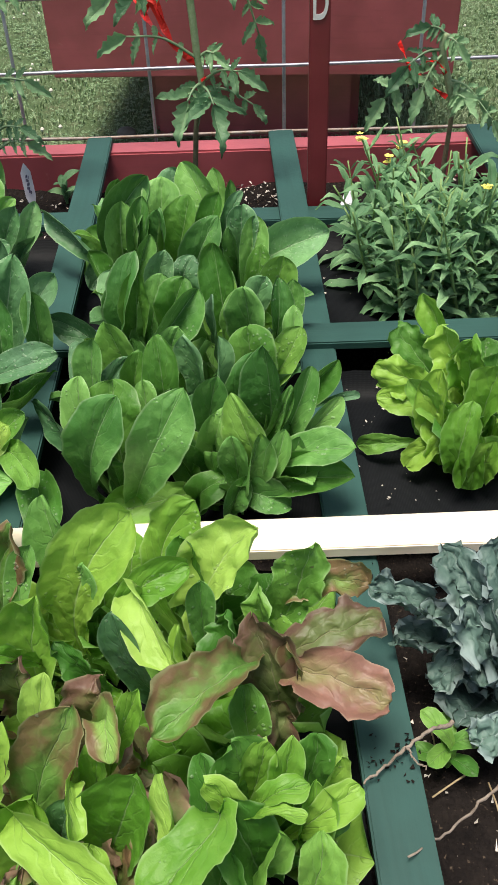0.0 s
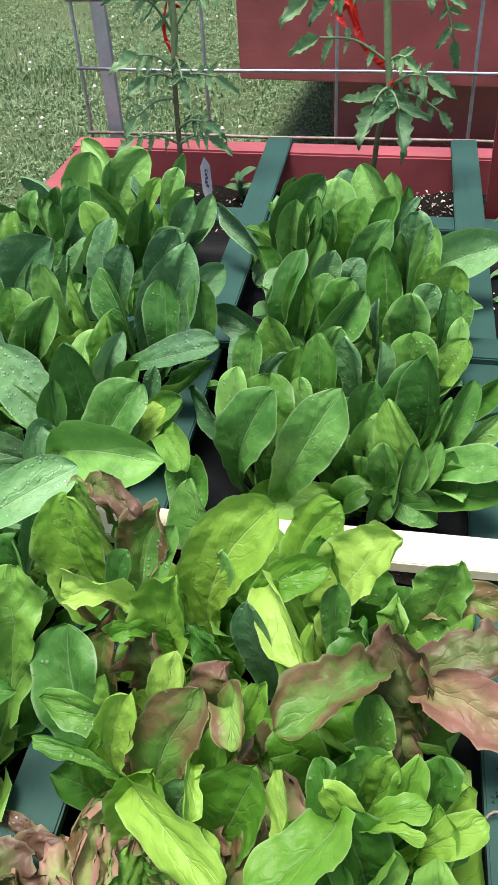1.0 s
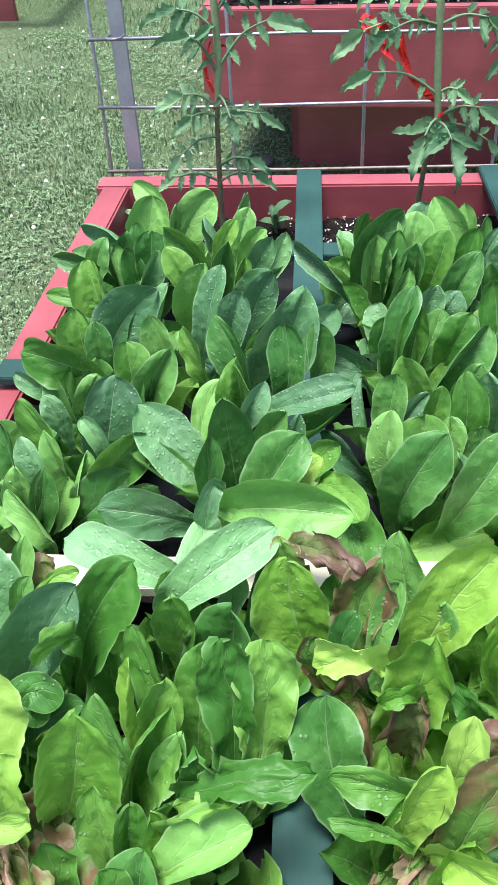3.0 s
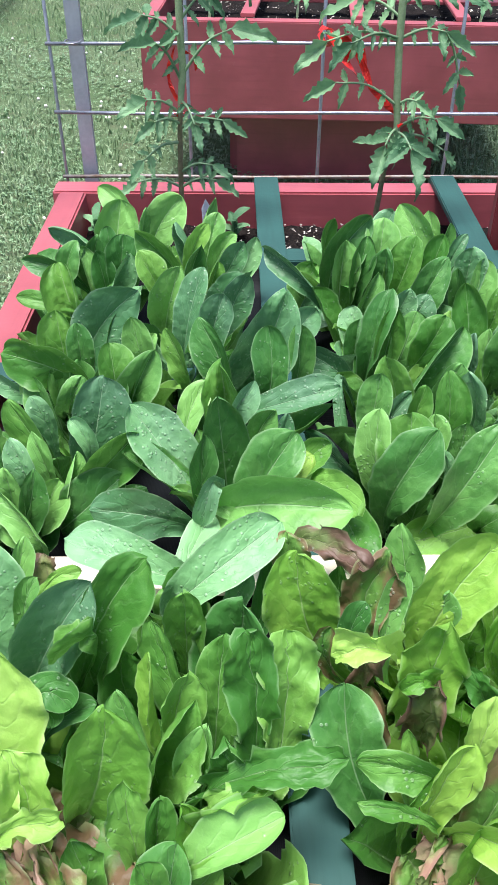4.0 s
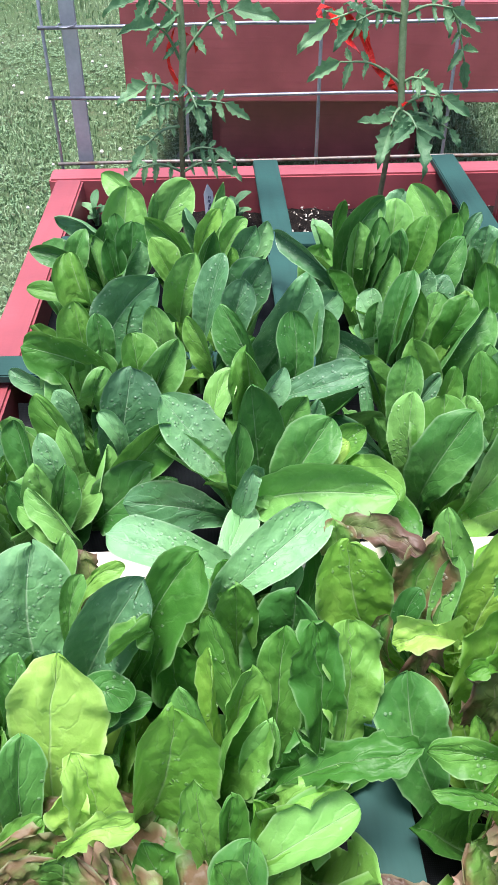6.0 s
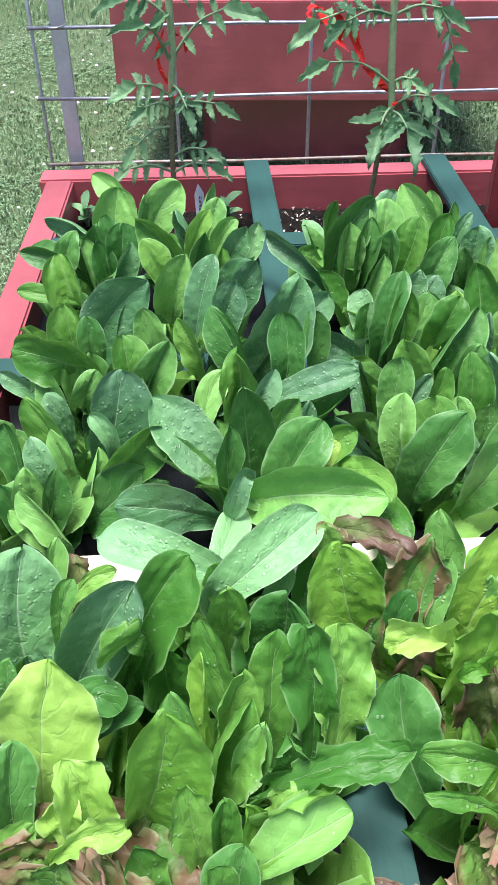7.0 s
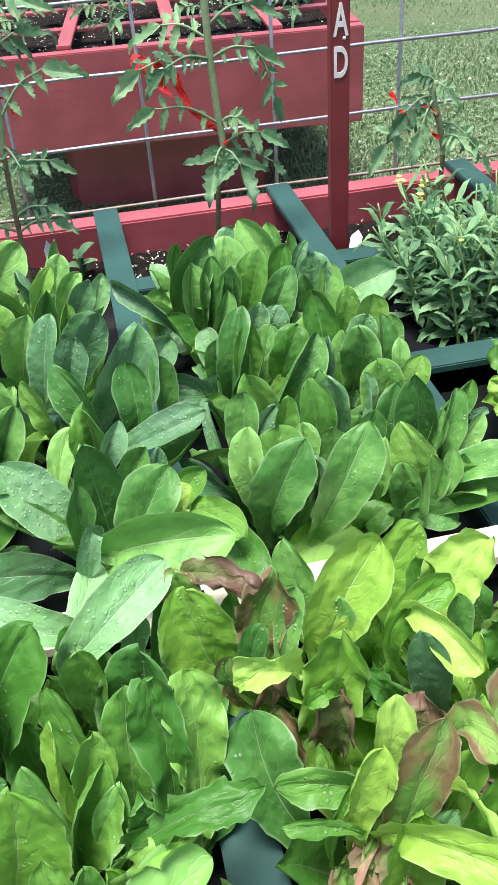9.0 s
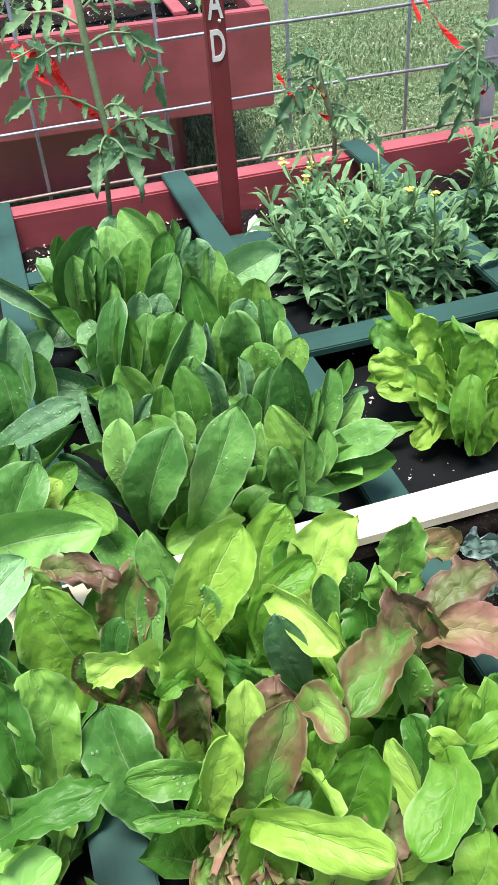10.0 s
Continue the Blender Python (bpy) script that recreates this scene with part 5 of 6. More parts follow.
blade(p, (0.248, -0.950, 0.700), (0.257, -0.956, 0.664), 0.026, (0.19, -0.96, 0.21), GREENLEAF, "round", .4)
blade(p, (0.203, -0.965, 0.700), (0.190, -0.981, 0.657), 0.024, (0.52, -0.84, 0.16), ROMAINE, "romaine", .5)
blade(p, (0.297, -0.980, 0.700), (0.294, -0.983, 0.653), 0.047, (-0.16, -0.98, 0.07), ROMAINE, "round", .9)
blade(p, (0.323, -0.923, 0.690), (0.310, -0.944, 0.642), 0.028, (-0.19, -0.87, 0.44), ROMAINE, "romaine", .3)
blade(p, (0.301, -0.944, 0.690), (0.290, -0.950, 0.661), 0.020, (-0.30, -0.91, 0.29), BLUE_ROMAINE, "round", .4)
blade(p, (0.215, -1.004, 0.680), (0.216, -1.010, 0.638), 0.035, (0.13, -0.98, 0.14), GREENLEAF, "round", .4)
blade(p, (0.310, -0.995, 0.680), (0.300, -1.000, 0.668), 0.023, (-0.35, -0.77, 0.53), ROMAINE, "round", .6)
fill(p, 4, 319, GREENLEAF)
p = leafy(0.150, -1.090, "bright lime lettuce with blistered leaves")
blade(p, (0.155, -1.049, 0.735), (0.143, -1.086, 0.641), 0.060, (0.02, -0.93, 0.36), PALE_LIME, "spoon", .15)
blade(p, (0.222, -1.089, 0.735), (0.194, -1.099, 0.617), 0.055, (0.04, -1.00, 0.08), PALE_LIME, "round", .3)
blade(p, (0.168, -1.101, 0.715), (0.178, -1.114, 0.667), 0.030, (0.15, -0.95, 0.29), PALE_LIME, "frill", .7, ruffle=.08)
blade(p, (0.202, -1.132, 0.700), (0.175, -1.139, 0.700), 0.013, (0.11, -0.44, 0.89), PALE_LIME, "frill", .6, ruffle=.08)
blade(p, (0.160, -1.113, 0.700), (0.170, -1.119, 0.659), 0.018, (0.03, -0.99, 0.17), PALE_LIME, "frill", .7, ruffle=.08)
blade(p, (0.135, -1.085, 0.710), (0.129, -1.104, 0.655), 0.030, (0.37, -0.89, 0.26), ROMAINE, "round", .5)
blade(p, (0.175, -1.051, 0.660), (0.171, -1.039, 0.670), 0.019, (0.17, -0.59, 0.79), ROMAINE, "round", .3)
blade(p, (0.202, -1.034, 0.660), (0.177, -1.038, 0.650), 0.017, (-0.30, -0.32, 0.90), ROMAINE, "round", .4)
blade(p, (0.188, -1.043, 0.670), (0.172, -1.038, 0.680), 0.025, (0.28, -0.60, 0.75), ROMAINE, "round", .3)
blade(p, (0.162, -1.111, 0.680), (0.159, -1.115, 0.640), 0.029, (0.20, -0.98, 0.08), GREENLEAF, "round", .5)
blade(p, (0.202, -1.128, 0.670), (0.208, -1.138, 0.645), 0.028, (0.30, -0.86, 0.41), GREENLEAF, "round", .4)
blade(p, (0.164, -1.066, 0.690), (0.153, -1.073, 0.654), 0.033, (-0.05, -0.97, 0.22), PALE_LIME, "round", .4)
blade(p, (0.145, -1.112, 0.670), (0.126, -1.122, 0.652), 0.022, (-0.20, -0.76, 0.62), GREENLEAF, "round", .4)
fill(p, 3, 320, LIME)
p = leafy(0.270, -1.090, "green leaf lettuce with frilled edges")
blade(p, (0.241, -1.016, 0.725), (0.252, -1.034, 0.683), 0.028, (-0.10, -0.92, 0.37), GREENLEAF, "romaine", .4)
blade(p, (0.239, -1.038, 0.720), (0.244, -1.056, 0.668), 0.022, (-0.55, -0.81, 0.21), LIME, "romaine", .5)
blade(p, (0.266, -1.051, 0.720), (0.254, -1.063, 0.670), 0.029, (-0.03, -0.97, 0.25), GREENLEAF, "round", .7)
blade(p, (0.286, -1.028, 0.725), (0.281, -1.049, 0.667), 0.036, (-0.11, -0.93, 0.35), GREENLEAF, "round", .35)
blade(p, (0.299, -1.046, 0.755), (0.305, -1.072, 0.662), 0.032, (0.45, -0.85, 0.27), GREENLEAF, "frill", .45, ruffle=.09)
blade(p, (0.323, -1.033, 0.735), (0.322, -1.062, 0.666), 0.035, (-0.15, -0.91, 0.40), GREENLEAF, "frill", .5, ruffle=.10)
blade(p, (0.353, -1.107, 0.717), (0.297, -1.107, 0.700), 0.027, (-0.29, -0.16, 0.94), GREENLEAF, "frill", .35, ruffle=.08)
blade(p, (0.287, -1.094, 0.715), (0.294, -1.101, 0.642), 0.024, (0.37, -0.92, 0.12), GREENLEAF, "frill", .9, ruffle=.14)
blade(p, (0.222, -1.058, 0.710), (0.237, -1.072, 0.660), 0.023, (-0.03, -0.97, 0.26), ROMAINE, "round", .5)
blade(p, (0.268, -1.068, 0.710), (0.240, -1.080, 0.639), 0.041, (-0.04, -0.98, 0.18), GREENLEAF, "round", .9)
blade(p, (0.277, -1.075, 0.700), (0.273, -1.083, 0.657), 0.027, (-0.16, -0.97, 0.19), ROMAINE, "round", .8)
blade(p, (0.232, -1.109, 0.700), (0.236, -1.125, 0.654), 0.023, (-0.02, -0.94, 0.33), GREENLEAF, "romaine", .5)
blade(p, (0.265, -1.120, 0.690), (0.272, -1.123, 0.655), 0.023, (0.28, -0.95, 0.11), LIME, "round", .6)
blade(p, (0.321, -1.123, 0.690), (0.282, -1.135, 0.670), 0.034, (-0.37, -0.27, 0.89), ROMAINE, "round", .4)
blade(p, (0.315, -1.112, 0.700), (0.287, -1.118, 0.688), 0.021, (-0.36, -0.19, 0.92), GREENLEAF, "frill", .7, ruffle=.12)
blade(p, (0.243, -1.150, 0.690), (0.252, -1.154, 0.662), 0.020, (0.45, -0.85, 0.26), GREENLEAF, "round", .6)
blade(p, (0.262, -1.135, 0.680), (0.258, -1.145, 0.651), 0.033, (-0.14, -0.93, 0.33), ROMAINE, "round", .5)
blade(p, (0.287, -1.138, 0.670), (0.273, -1.138, 0.633), 0.023, (-0.36, -0.92, 0.14), GREENLEAF, "romaine", .7)
blade(p, (0.252, -1.115, 0.690), (0.248, -1.123, 0.648), 0.018, (0.40, -0.91, 0.13), GREENLEAF, "round", .9)
blade(p, (0.340, -1.025, 0.700), (0.326, -1.029, 0.689), 0.015, (-0.33, -0.65, 0.68), GREENLEAF, "frill", .4, ruffle=.08)
fill(p, 4, 321, GREENLEAF)
p = leafy(0.442, -0.960, "lime and bronze leaf lettuce with torn edges")
blade(p, (0.332, -0.962, 0.726), (0.360, -0.978, 0.625), 0.053, (-0.12, -0.99, 0.12), LIME, "round", .25)
blade(p, (0.327, -0.929, 0.715), (0.332, -0.936, 0.690), 0.029, (0.20, -0.93, 0.31), BRONZE, "frill", .4, ruffle=.05)
blade(p, (0.382, -0.963, 0.715), (0.346, -0.937, 0.715), 0.022, (-0.35, -0.49, 0.80), RUSSET, "frill", .3, ruffle=.1)
blade(p, (0.398, -0.955, 0.720), (0.378, -0.968, 0.659), 0.037, (-0.20, -0.94, 0.28), BRONZE, "frill", .4, ruffle=.08)
blade(p, (0.408, -0.922, 0.715), (0.419, -0.935, 0.660), 0.032, (-0.42, -0.90, 0.13), ROMAINE, "romaine", .6, teeth=.03)
blade(p, (0.408, -0.962, 0.710), (0.395, -0.983, 0.657), 0.020, (-0.14, -0.91, 0.40), ROMAINE, "romaine", .4)
blade(p, (0.380, -0.980, 0.700), (0.370, -0.986, 0.672), 0.019, (-0.19, -0.94, 0.28), ROMAINE, "round", .4)
blade(p, (0.474, -0.947, 0.725), (0.433, -0.966, 0.662), 0.056, (-0.19, -0.90, 0.39), LIME, "round", .3)
blade(p, (0.440, -0.963, 0.690), (0.430, -0.962, 0.642), 0.027, (-0.33, -0.94, 0.06), ROMAINE, "round", .4)
blade(p, (0.425, -1.021, 0.728), (0.415, -1.031, 0.672), 0.045, (-0.23, -0.95, 0.21), LIME, "frill", .3, ruffle=.06, teeth=.04)
blade(p, (0.393, -1.055, 0.710), (0.407, -1.050, 0.710), 0.014, (0.20, -0.51, 0.84), LIME, "frill", .5, ruffle=.1)
blade(p, (0.353, -1.030, 0.710), (0.377, -1.029, 0.715), 0.019, (-0.20, -0.16, 0.97), PALE_LIME, "frill", .7, ruffle=.1)
blade(p, (0.353, -1.004, 0.705), (0.350, -1.009, 0.685), 0.015, (-0.01, -0.97, 0.26), BRONZE, "round", .5)
blade(p, (0.391, -1.017, 0.700), (0.377, -1.016, 0.676), 0.020, (-0.50, -0.83, 0.23), RUSSET, "frill", .5, ruffle=.14)
blade(p, (0.416, -1.049, 0.705), (0.412, -1.053, 0.675), 0.031, (-0.21, -0.96, 0.17), RUSSET, "frill", .4, ruffle=.16)
blade(p, (0.441, -1.074, 0.730), (0.434, -1.087, 0.692), 0.025, (-0.23, -0.91, 0.35), PALE_LIME, "round", .3)
blade(p, (0.379, -1.032, 0.680), (0.374, -1.043, 0.648), 0.041, (-0.08, -0.94, 0.33), BRONZE, "round", .4)
blade(p, (0.436, -1.034, 0.700), (0.450, -1.039, 0.678), 0.021, (0.30, -0.87, 0.39), GREENLEAF, "frill", .5, ruffle=.1)
blade(p, (0.452, -0.935, 0.710), (0.439, -0.943, 0.689), 0.008, (0.19, -0.95, 0.26), BRONZE, "romaine", .5)
blade(p, (0.365, -0.938, 0.690), (0.369, -0.949, 0.657), 0.022, (-0.23, -0.93, 0.29), GREENLEAF, "round", .5)
fill(p, 3, 322, LIME)
p = leafy(0.540, -0.970, "green and russet leaf lettuce with a pink leaf")
blade(p, (0.516, -0.914, 0.700), (0.492, -0.923, 0.668), 0.039, (-0.16, -0.91, 0.39), LIME, "round", .4)
blade(p, (0.558, -0.942, 0.700), (0.528, -0.952, 0.669), 0.049, (-0.37, -0.71, 0.60), PALE_LIME, "frill", .3, ruffle=.05)
blade(p, (0.597, -0.958, 0.700), (0.576, -0.969, 0.631), 0.038, (-0.38, -0.89, 0.25), GREENLEAF, "frill", .4, teeth=.05)
blade(p, (0.505, -0.938, 0.690), (0.512, -0.946, 0.656), 0.028, (-0.08, -0.97, 0.22), GREENLEAF, "round", .5)
blade(p, (0.515, -0.979, 0.705), (0.479, -0.986, 0.689), 0.029, (-0.13, -0.76, 0.63), LIME, "round", .4)
blade(p, (0.507, -1.053, 0.700), (0.485, -1.014, 0.715), 0.024, (-0.65, -0.56, 0.51), PALE_LIME, "round", .6)
blade(p, (0.511, -1.033, 0.715), (0.514, -1.045, 0.676), 0.017, (-0.68, -0.72, 0.17), LIME, "romaine", .6)
blade(p, (0.473, -1.031, 0.725), (0.488, -1.030, 0.638), 0.029, (-0.11, -0.99, -0.03), BLUE_ROMAINE, "romaine", .3)
blade(p, (0.521, -0.980, 0.690), (0.521, -0.988, 0.643), 0.019, (0.08, -0.98, 0.18), ROMAINE, "round", .5)
blade(p, (0.539, -1.005, 0.690), (0.541, -1.017, 0.657), 0.034, (-0.26, -0.91, 0.33), GREENLEAF, "frill", .5, ruffle=.1)
blade(p, (0.558, -0.990, 0.690), (0.563, -0.992, 0.656), 0.021, (-0.26, -0.97, 0.03), GREENLEAF, "frill", .6, ruffle=.12)
blade(p, (0.554, -1.021, 0.700), (0.571, -1.038, 0.636), 0.043, (-0.17, -0.96, 0.22), RUSSET, "frill", .3, ruffle=.07)
blade(p, (0.638, -1.003, 0.680), (0.587, -1.020, 0.672), 0.035, (-0.04, -0.34, 0.94), RUSSET, "frill", .3, ruffle=.07)
blade(p, (0.638, -0.963, 0.665), (0.597, -0.963, 0.665), 0.026, (-0.01, -0.64, 0.77), BRONZE, "frill", .3, ruffle=.08)
blade(p, (0.640, -1.059, 0.668), (0.594, -1.041, 0.672), 0.037, (-0.07, -0.38, 0.92), PINK, "frill", .35, ruffle=.08)
blade(p, (0.577, -1.032, 0.690), (0.581, -1.037, 0.664), 0.019, (-0.30, -0.94, 0.14), BRONZE, "round", .4)
blade(p, (0.499, -1.094, 0.695), (0.534, -1.066, 0.705), 0.036, (0.01, -0.35, 0.94), BRONZE, "frill", .25, ruffle=.04)
blade(p, (0.467, -1.060, 0.700), (0.462, -1.070, 0.678), 0.043, (-0.25, -0.86, 0.44), RUSSET, "frill", .4, ruffle=.14)
blade(p, (0.566, -1.051, 0.660), (0.572, -1.061, 0.632), 0.026, (0.15, -0.91, 0.38), RUSSET, "frill", .4, ruffle=.14)
blade(p, (0.549, -1.053, 0.680), (0.551, -1.066, 0.647), 0.023, (0.42, -0.84, 0.35), GREENLEAF, "round", .5)
fill(p, 4, 323, GREENLEAF)
p = leafy(0.442, -1.090, "lime leaf lettuce with smooth oval leaves")
blade(p, (0.360, -1.046, 0.701), (0.370, -1.076, 0.641), 0.041, (-0.07, -0.90, 0.43), ROMAINE, "round", .55, teeth=.035)
blade(p, (0.362, -1.097, 0.700), (0.403, -1.100, 0.690), 0.023, (0.08, -0.79, 0.61), GREENLEAF, "romaine", .4)
blade(p, (0.363, -1.116, 0.690), (0.393, -1.118, 0.680), 0.013, (0.16, -0.77, 0.62), GREENLEAF, "romaine", .4)
blade(p, (0.405, -1.105, 0.700), (0.391, -1.114, 0.670), 0.012, (0.29, -0.94, 0.16), LIME, "romaine", .6)
blade(p, (0.423, -1.104, 0.730), (0.408, -1.109, 0.687), 0.028, (-0.26, -0.94, 0.22), LIME, "round", .4)
blade(p, (0.461, -1.100, 0.735), (0.437, -1.117, 0.681), 0.038, (-0.25, -0.88, 0.39), BRONZE, "round", .2, ruffle=.02)
blade(p, (0.473, -1.113, 0.720), (0.466, -1.114, 0.665), 0.018, (-0.30, -0.95, 0.04), LIME, "round", .5)
blade(p, (0.481, -1.123, 0.720), (0.477, -1.101, 0.725), 0.021, (-0.23, -0.25, 0.94), BRONZE, "round", .4)
blade(p, (0.493, -1.080, 0.720), (0.482, -1.089, 0.696), 0.016, (-0.09, -0.91, 0.41), LIME, "romaine", .5)
blade(p, (0.494, -1.131, 0.720), (0.476, -1.136, 0.655), 0.046, (-0.59, -0.77, 0.23), LIME, "round", .3)
blade(p, (0.507, -1.130, 0.720), (0.518, -1.160, 0.685), 0.026, (-0.87, -0.47, 0.12), PALE_LIME, "round", .4)
blade(p, (0.528, -1.111, 0.710), (0.529, -1.129, 0.680), 0.018, (-0.60, -0.69, 0.41), GREENLEAF, "round", .5)
blade(p, (0.487, -1.185, 0.700), (0.439, -1.149, 0.700), 0.033, (-0.42, -0.56, 0.71), LIME, "round", .3)
blade(p, (0.467, -1.160, 0.710), (0.462, -1.135, 0.715), 0.015, (0.61, -0.04, 0.79), LIME, "round", .4)
blade(p, (0.501, -1.185, 0.700), (0.533, -1.158, 0.710), 0.031, (0.03, -0.38, 0.93), LIME, "round", .3)
blade(p, (0.437, -1.130, 0.700), (0.446, -1.144, 0.640), 0.015, (-0.62, -0.78, 0.09), LIME, "round", .5)
blade(p, (0.395, -1.077, 0.700), (0.399, -1.085, 0.679), 0.013, (-0.40, -0.87, 0.29), GREENLEAF, "round", .6)
blade(p, (0.460, -1.128, 0.690), (0.450, -1.130, 0.668), 0.021, (-0.59, -0.73, 0.34), BLUE_ROMAINE, "round", .4)
blade(p, (0.542, -1.178, 0.690), (0.536, -1.191, 0.663), 0.034, (-0.50, -0.72, 0.47), LIME, "round", .3)
blade(p, (0.440, -1.129, 0.700), (0.427, -1.141, 0.622), 0.035, (-0.05, -0.98, 0.17), LIME, "round", .5)
blade(p, (0.471, -1.152, 0.690), (0.465, -1.164, 0.662), 0.036, (0.08, -0.93, 0.36), LIME, "round", .3)
fill(p, 3, 324, LIME)
p = leafy(0.540, -1.090, "green butterhead lettuce with cupped leaves")
blade(p, (0.545, -1.114, 0.720), (0.556, -1.109, 0.626), 0.037, (0.31, -0.95, -0.01), GREENLEAF, "round", .25)
blade(p, (0.531, -1.132, 0.715), (0.550, -1.130, 0.674), 0.018, (0.12, -0.99, 0.00), LIME, "round", .6)
blade(p, (0.563, -1.110, 0.715), (0.555, -1.115, 0.674), 0.021, (-0.07, -0.99, 0.14), LIME, "round", .5)
blade(p, (0.577, -1.109, 0.715), (0.570, -1.120, 0.682), 0.019, (0.15, -0.94, 0.29), LIME, "round", .6)
blade(p, (0.591, -1.099, 0.700), (0.584, -1.104, 0.651), 0.024, (-0.25, -0.96, 0.14), GREENLEAF, "frill", .5)
blade(p, (0.602, -1.111, 0.700), (0.595, -1.117, 0.676), 0.019, (0.44, -0.89, 0.07), LIME, "round", .6)
blade(p, (0.612, -1.127, 0.700), (0.593, -1.134, 0.685), 0.020, (-0.38, -0.58, 0.72), LIME, "round", .4)
blade(p, (0.584, -1.126, 0.700), (0.565, -1.130, 0.695), 0.014, (-0.13, -0.47, 0.87), LIME, "round", .5)
blade(p, (0.589, -1.125, 0.700), (0.585, -1.134, 0.670), 0.023, (-0.03, -0.95, 0.30), LIME, "round", .6)
blade(p, (0.540, -1.138, 0.700), (0.557, -1.135, 0.610), 0.033, (0.16, -0.99, -0.00), GREENLEAF, "round", .8)
blade(p, (0.570, -1.148, 0.690), (0.557, -1.153, 0.661), 0.021, (0.15, -0.98, 0.12), GREENLEAF, "round", .7)
blade(p, (0.591, -1.142, 0.680), (0.587, -1.158, 0.652), 0.027, (-0.15, -0.85, 0.51), GREENLEAF, "round", .5)
blade(p, (0.582, -1.143, 0.700), (0.561, -1.140, 0.695), 0.010, (-0.20, 0.27, 0.94), LIME, "round", .5)
blade(p, (0.540, -1.149, 0.680), (0.536, -1.161, 0.654), 0.027, (-0.06, -0.90, 0.42), GREENLEAF, "round", .5)
blade(p, (0.607, -1.131, 0.670), (0.592, -1.134, 0.664), 0.017, (-0.26, -0.46, 0.85), GREENLEAF, "round", .4)
fill(p, 5, 325, LIME)
p = leafy(0.785, -0.705, "pale green butterhead lettuce with loose outer leaves")
blade(p, (0.725, -0.617, 0.680), (0.750, -0.651, 0.633), 0.030, (-0.32, -0.84, 0.44), LIME, "romaine", .5)
blade(p, (0.696, -0.645, 0.660), (0.731, -0.668, 0.620), 0.043, (-0.19, -0.91, 0.37), GREENLEAF, "frill", .4, ruffle=.1)
blade(p, (0.670, -0.699, 0.655), (0.719, -0.709, 0.632), 0.036, (-0.05, -0.96, 0.29), LIME, "frill", .4, ruffle=.1)
blade(p, (0.672, -0.715, 0.630), (0.722, -0.717, 0.618), 0.030, (0.06, -0.92, 0.39), LIME, "round", .4)
blade(p, (0.736, -0.672, 0.680), (0.749, -0.684, 0.640), 0.036, (-0.29, -0.94, 0.18), LIME, "frill", .5, ruffle=.1)
blade(p, (0.757, -0.698, 0.680), (0.761, -0.698, 0.632), 0.042, (-0.43, -0.90, -0.03), LIME, "frill", .5, ruffle=.1)
blade(p, (0.725, -0.729, 0.670), (0.728, -0.738, 0.610), 0.036, (-0.41, -0.91, 0.12), LIME, "round", .6)
blade(p, (0.748, -0.764, 0.660), (0.738, -0.781, 0.610), 0.037, (-0.47, -0.80, 0.37), LIME, "round", .5)
blade(p, (0.773, -0.738, 0.680), (0.766, -0.740, 0.630), 0.035, (-0.56, -0.82, 0.12), LIME, "round", .5)
blade(p, (0.705, -0.730, 0.600), (0.727, -0.732, 0.620), 0.023, (-0.49, -0.71, 0.50), GREENLEAF, "frill", .4, ruffle=.1)
blade(p, (0.726, -0.761, 0.580), (0.732, -0.750, 0.610), 0.026, (-0.44, -0.81, 0.39), LIME, "frill", .4, ruffle=.1)
blade(p, (0.751, -0.791, 0.580), (0.752, -0.777, 0.610), 0.029, (-0.43, -0.80, 0.41), LIME, "round", .4)
blade(p, (0.720, -0.733, 0.630), (0.736, -0.743, 0.597), 0.032, (-0.19, -0.96, 0.19), LIME, "round", .6)
blade(p, (0.766, -0.781, 0.630), (0.761, -0.781, 0.597), 0.029, (-0.60, -0.79, 0.10), LIME, "round", .5)
blade(p, (0.696, -0.728, 0.660), (0.723, -0.734, 0.629), 0.028, (0.01, -0.98, 0.18), GREENLEAF, "round", .6)
blade(p, (0.655, -0.721, 0.575), (0.690, -0.735, 0.590), 0.019, (-0.51, -0.65, 0.56), GREENLEAF, "romaine", .3)
blade(p, (0.696, -0.756, 0.580), (0.718, -0.752, 0.600), 0.025, (-0.33, -0.77, 0.54), LIME, "round", .4)
fill(p, 14, 326, LIME)
p = kale(0.740, -0.970, "young blue-green curly kale plant in dark soil")
blade(p, (0.637, -0.966, 0.665), (0.692, -0.969, 0.626), 0.029, U, KALE, outline='round', ruffle=0.14, teeth=0.02)
blade(p, (0.654, -0.986, 0.630), (0.707, -0.973, 0.596), 0.030, U, KALE, outline='round', ruffle=0.14, teeth=0.02)
blade(p, (0.688, -0.951, 0.690), (0.714, -0.993, 0.650), 0.032, C, KALE, outline='round', ruffle=0.14, teeth=0.02)
blade(p, (0.723, -0.949, 0.690), (0.726, -0.990, 0.645), 0.037, C, KALE, outline='round', ruffle=0.14, teeth=0.02)
blade(p, (0.681, -1.004, 0.590), (0.717, -0.971, 0.601), 0.026, U, KALE, outline='round', ruffle=0.14, teeth=0.02)
blade(p, (0.714, -1.012, 0.610), (0.725, -0.976, 0.621), 0.030, U, KALE, outline='round', ruffle=0.14, teeth=0.02)
blade(p, (0.701, -1.043, 0.590), (0.738, -1.020, 0.579), 0.026, U, KALE, outline='round', ruffle=0.14, teeth=0.02)
blade(p, (0.696, -0.983, 0.670), (0.730, -0.995, 0.616), 0.037, C, KALE, outline='round', ruffle=0.14, teeth=0.02)
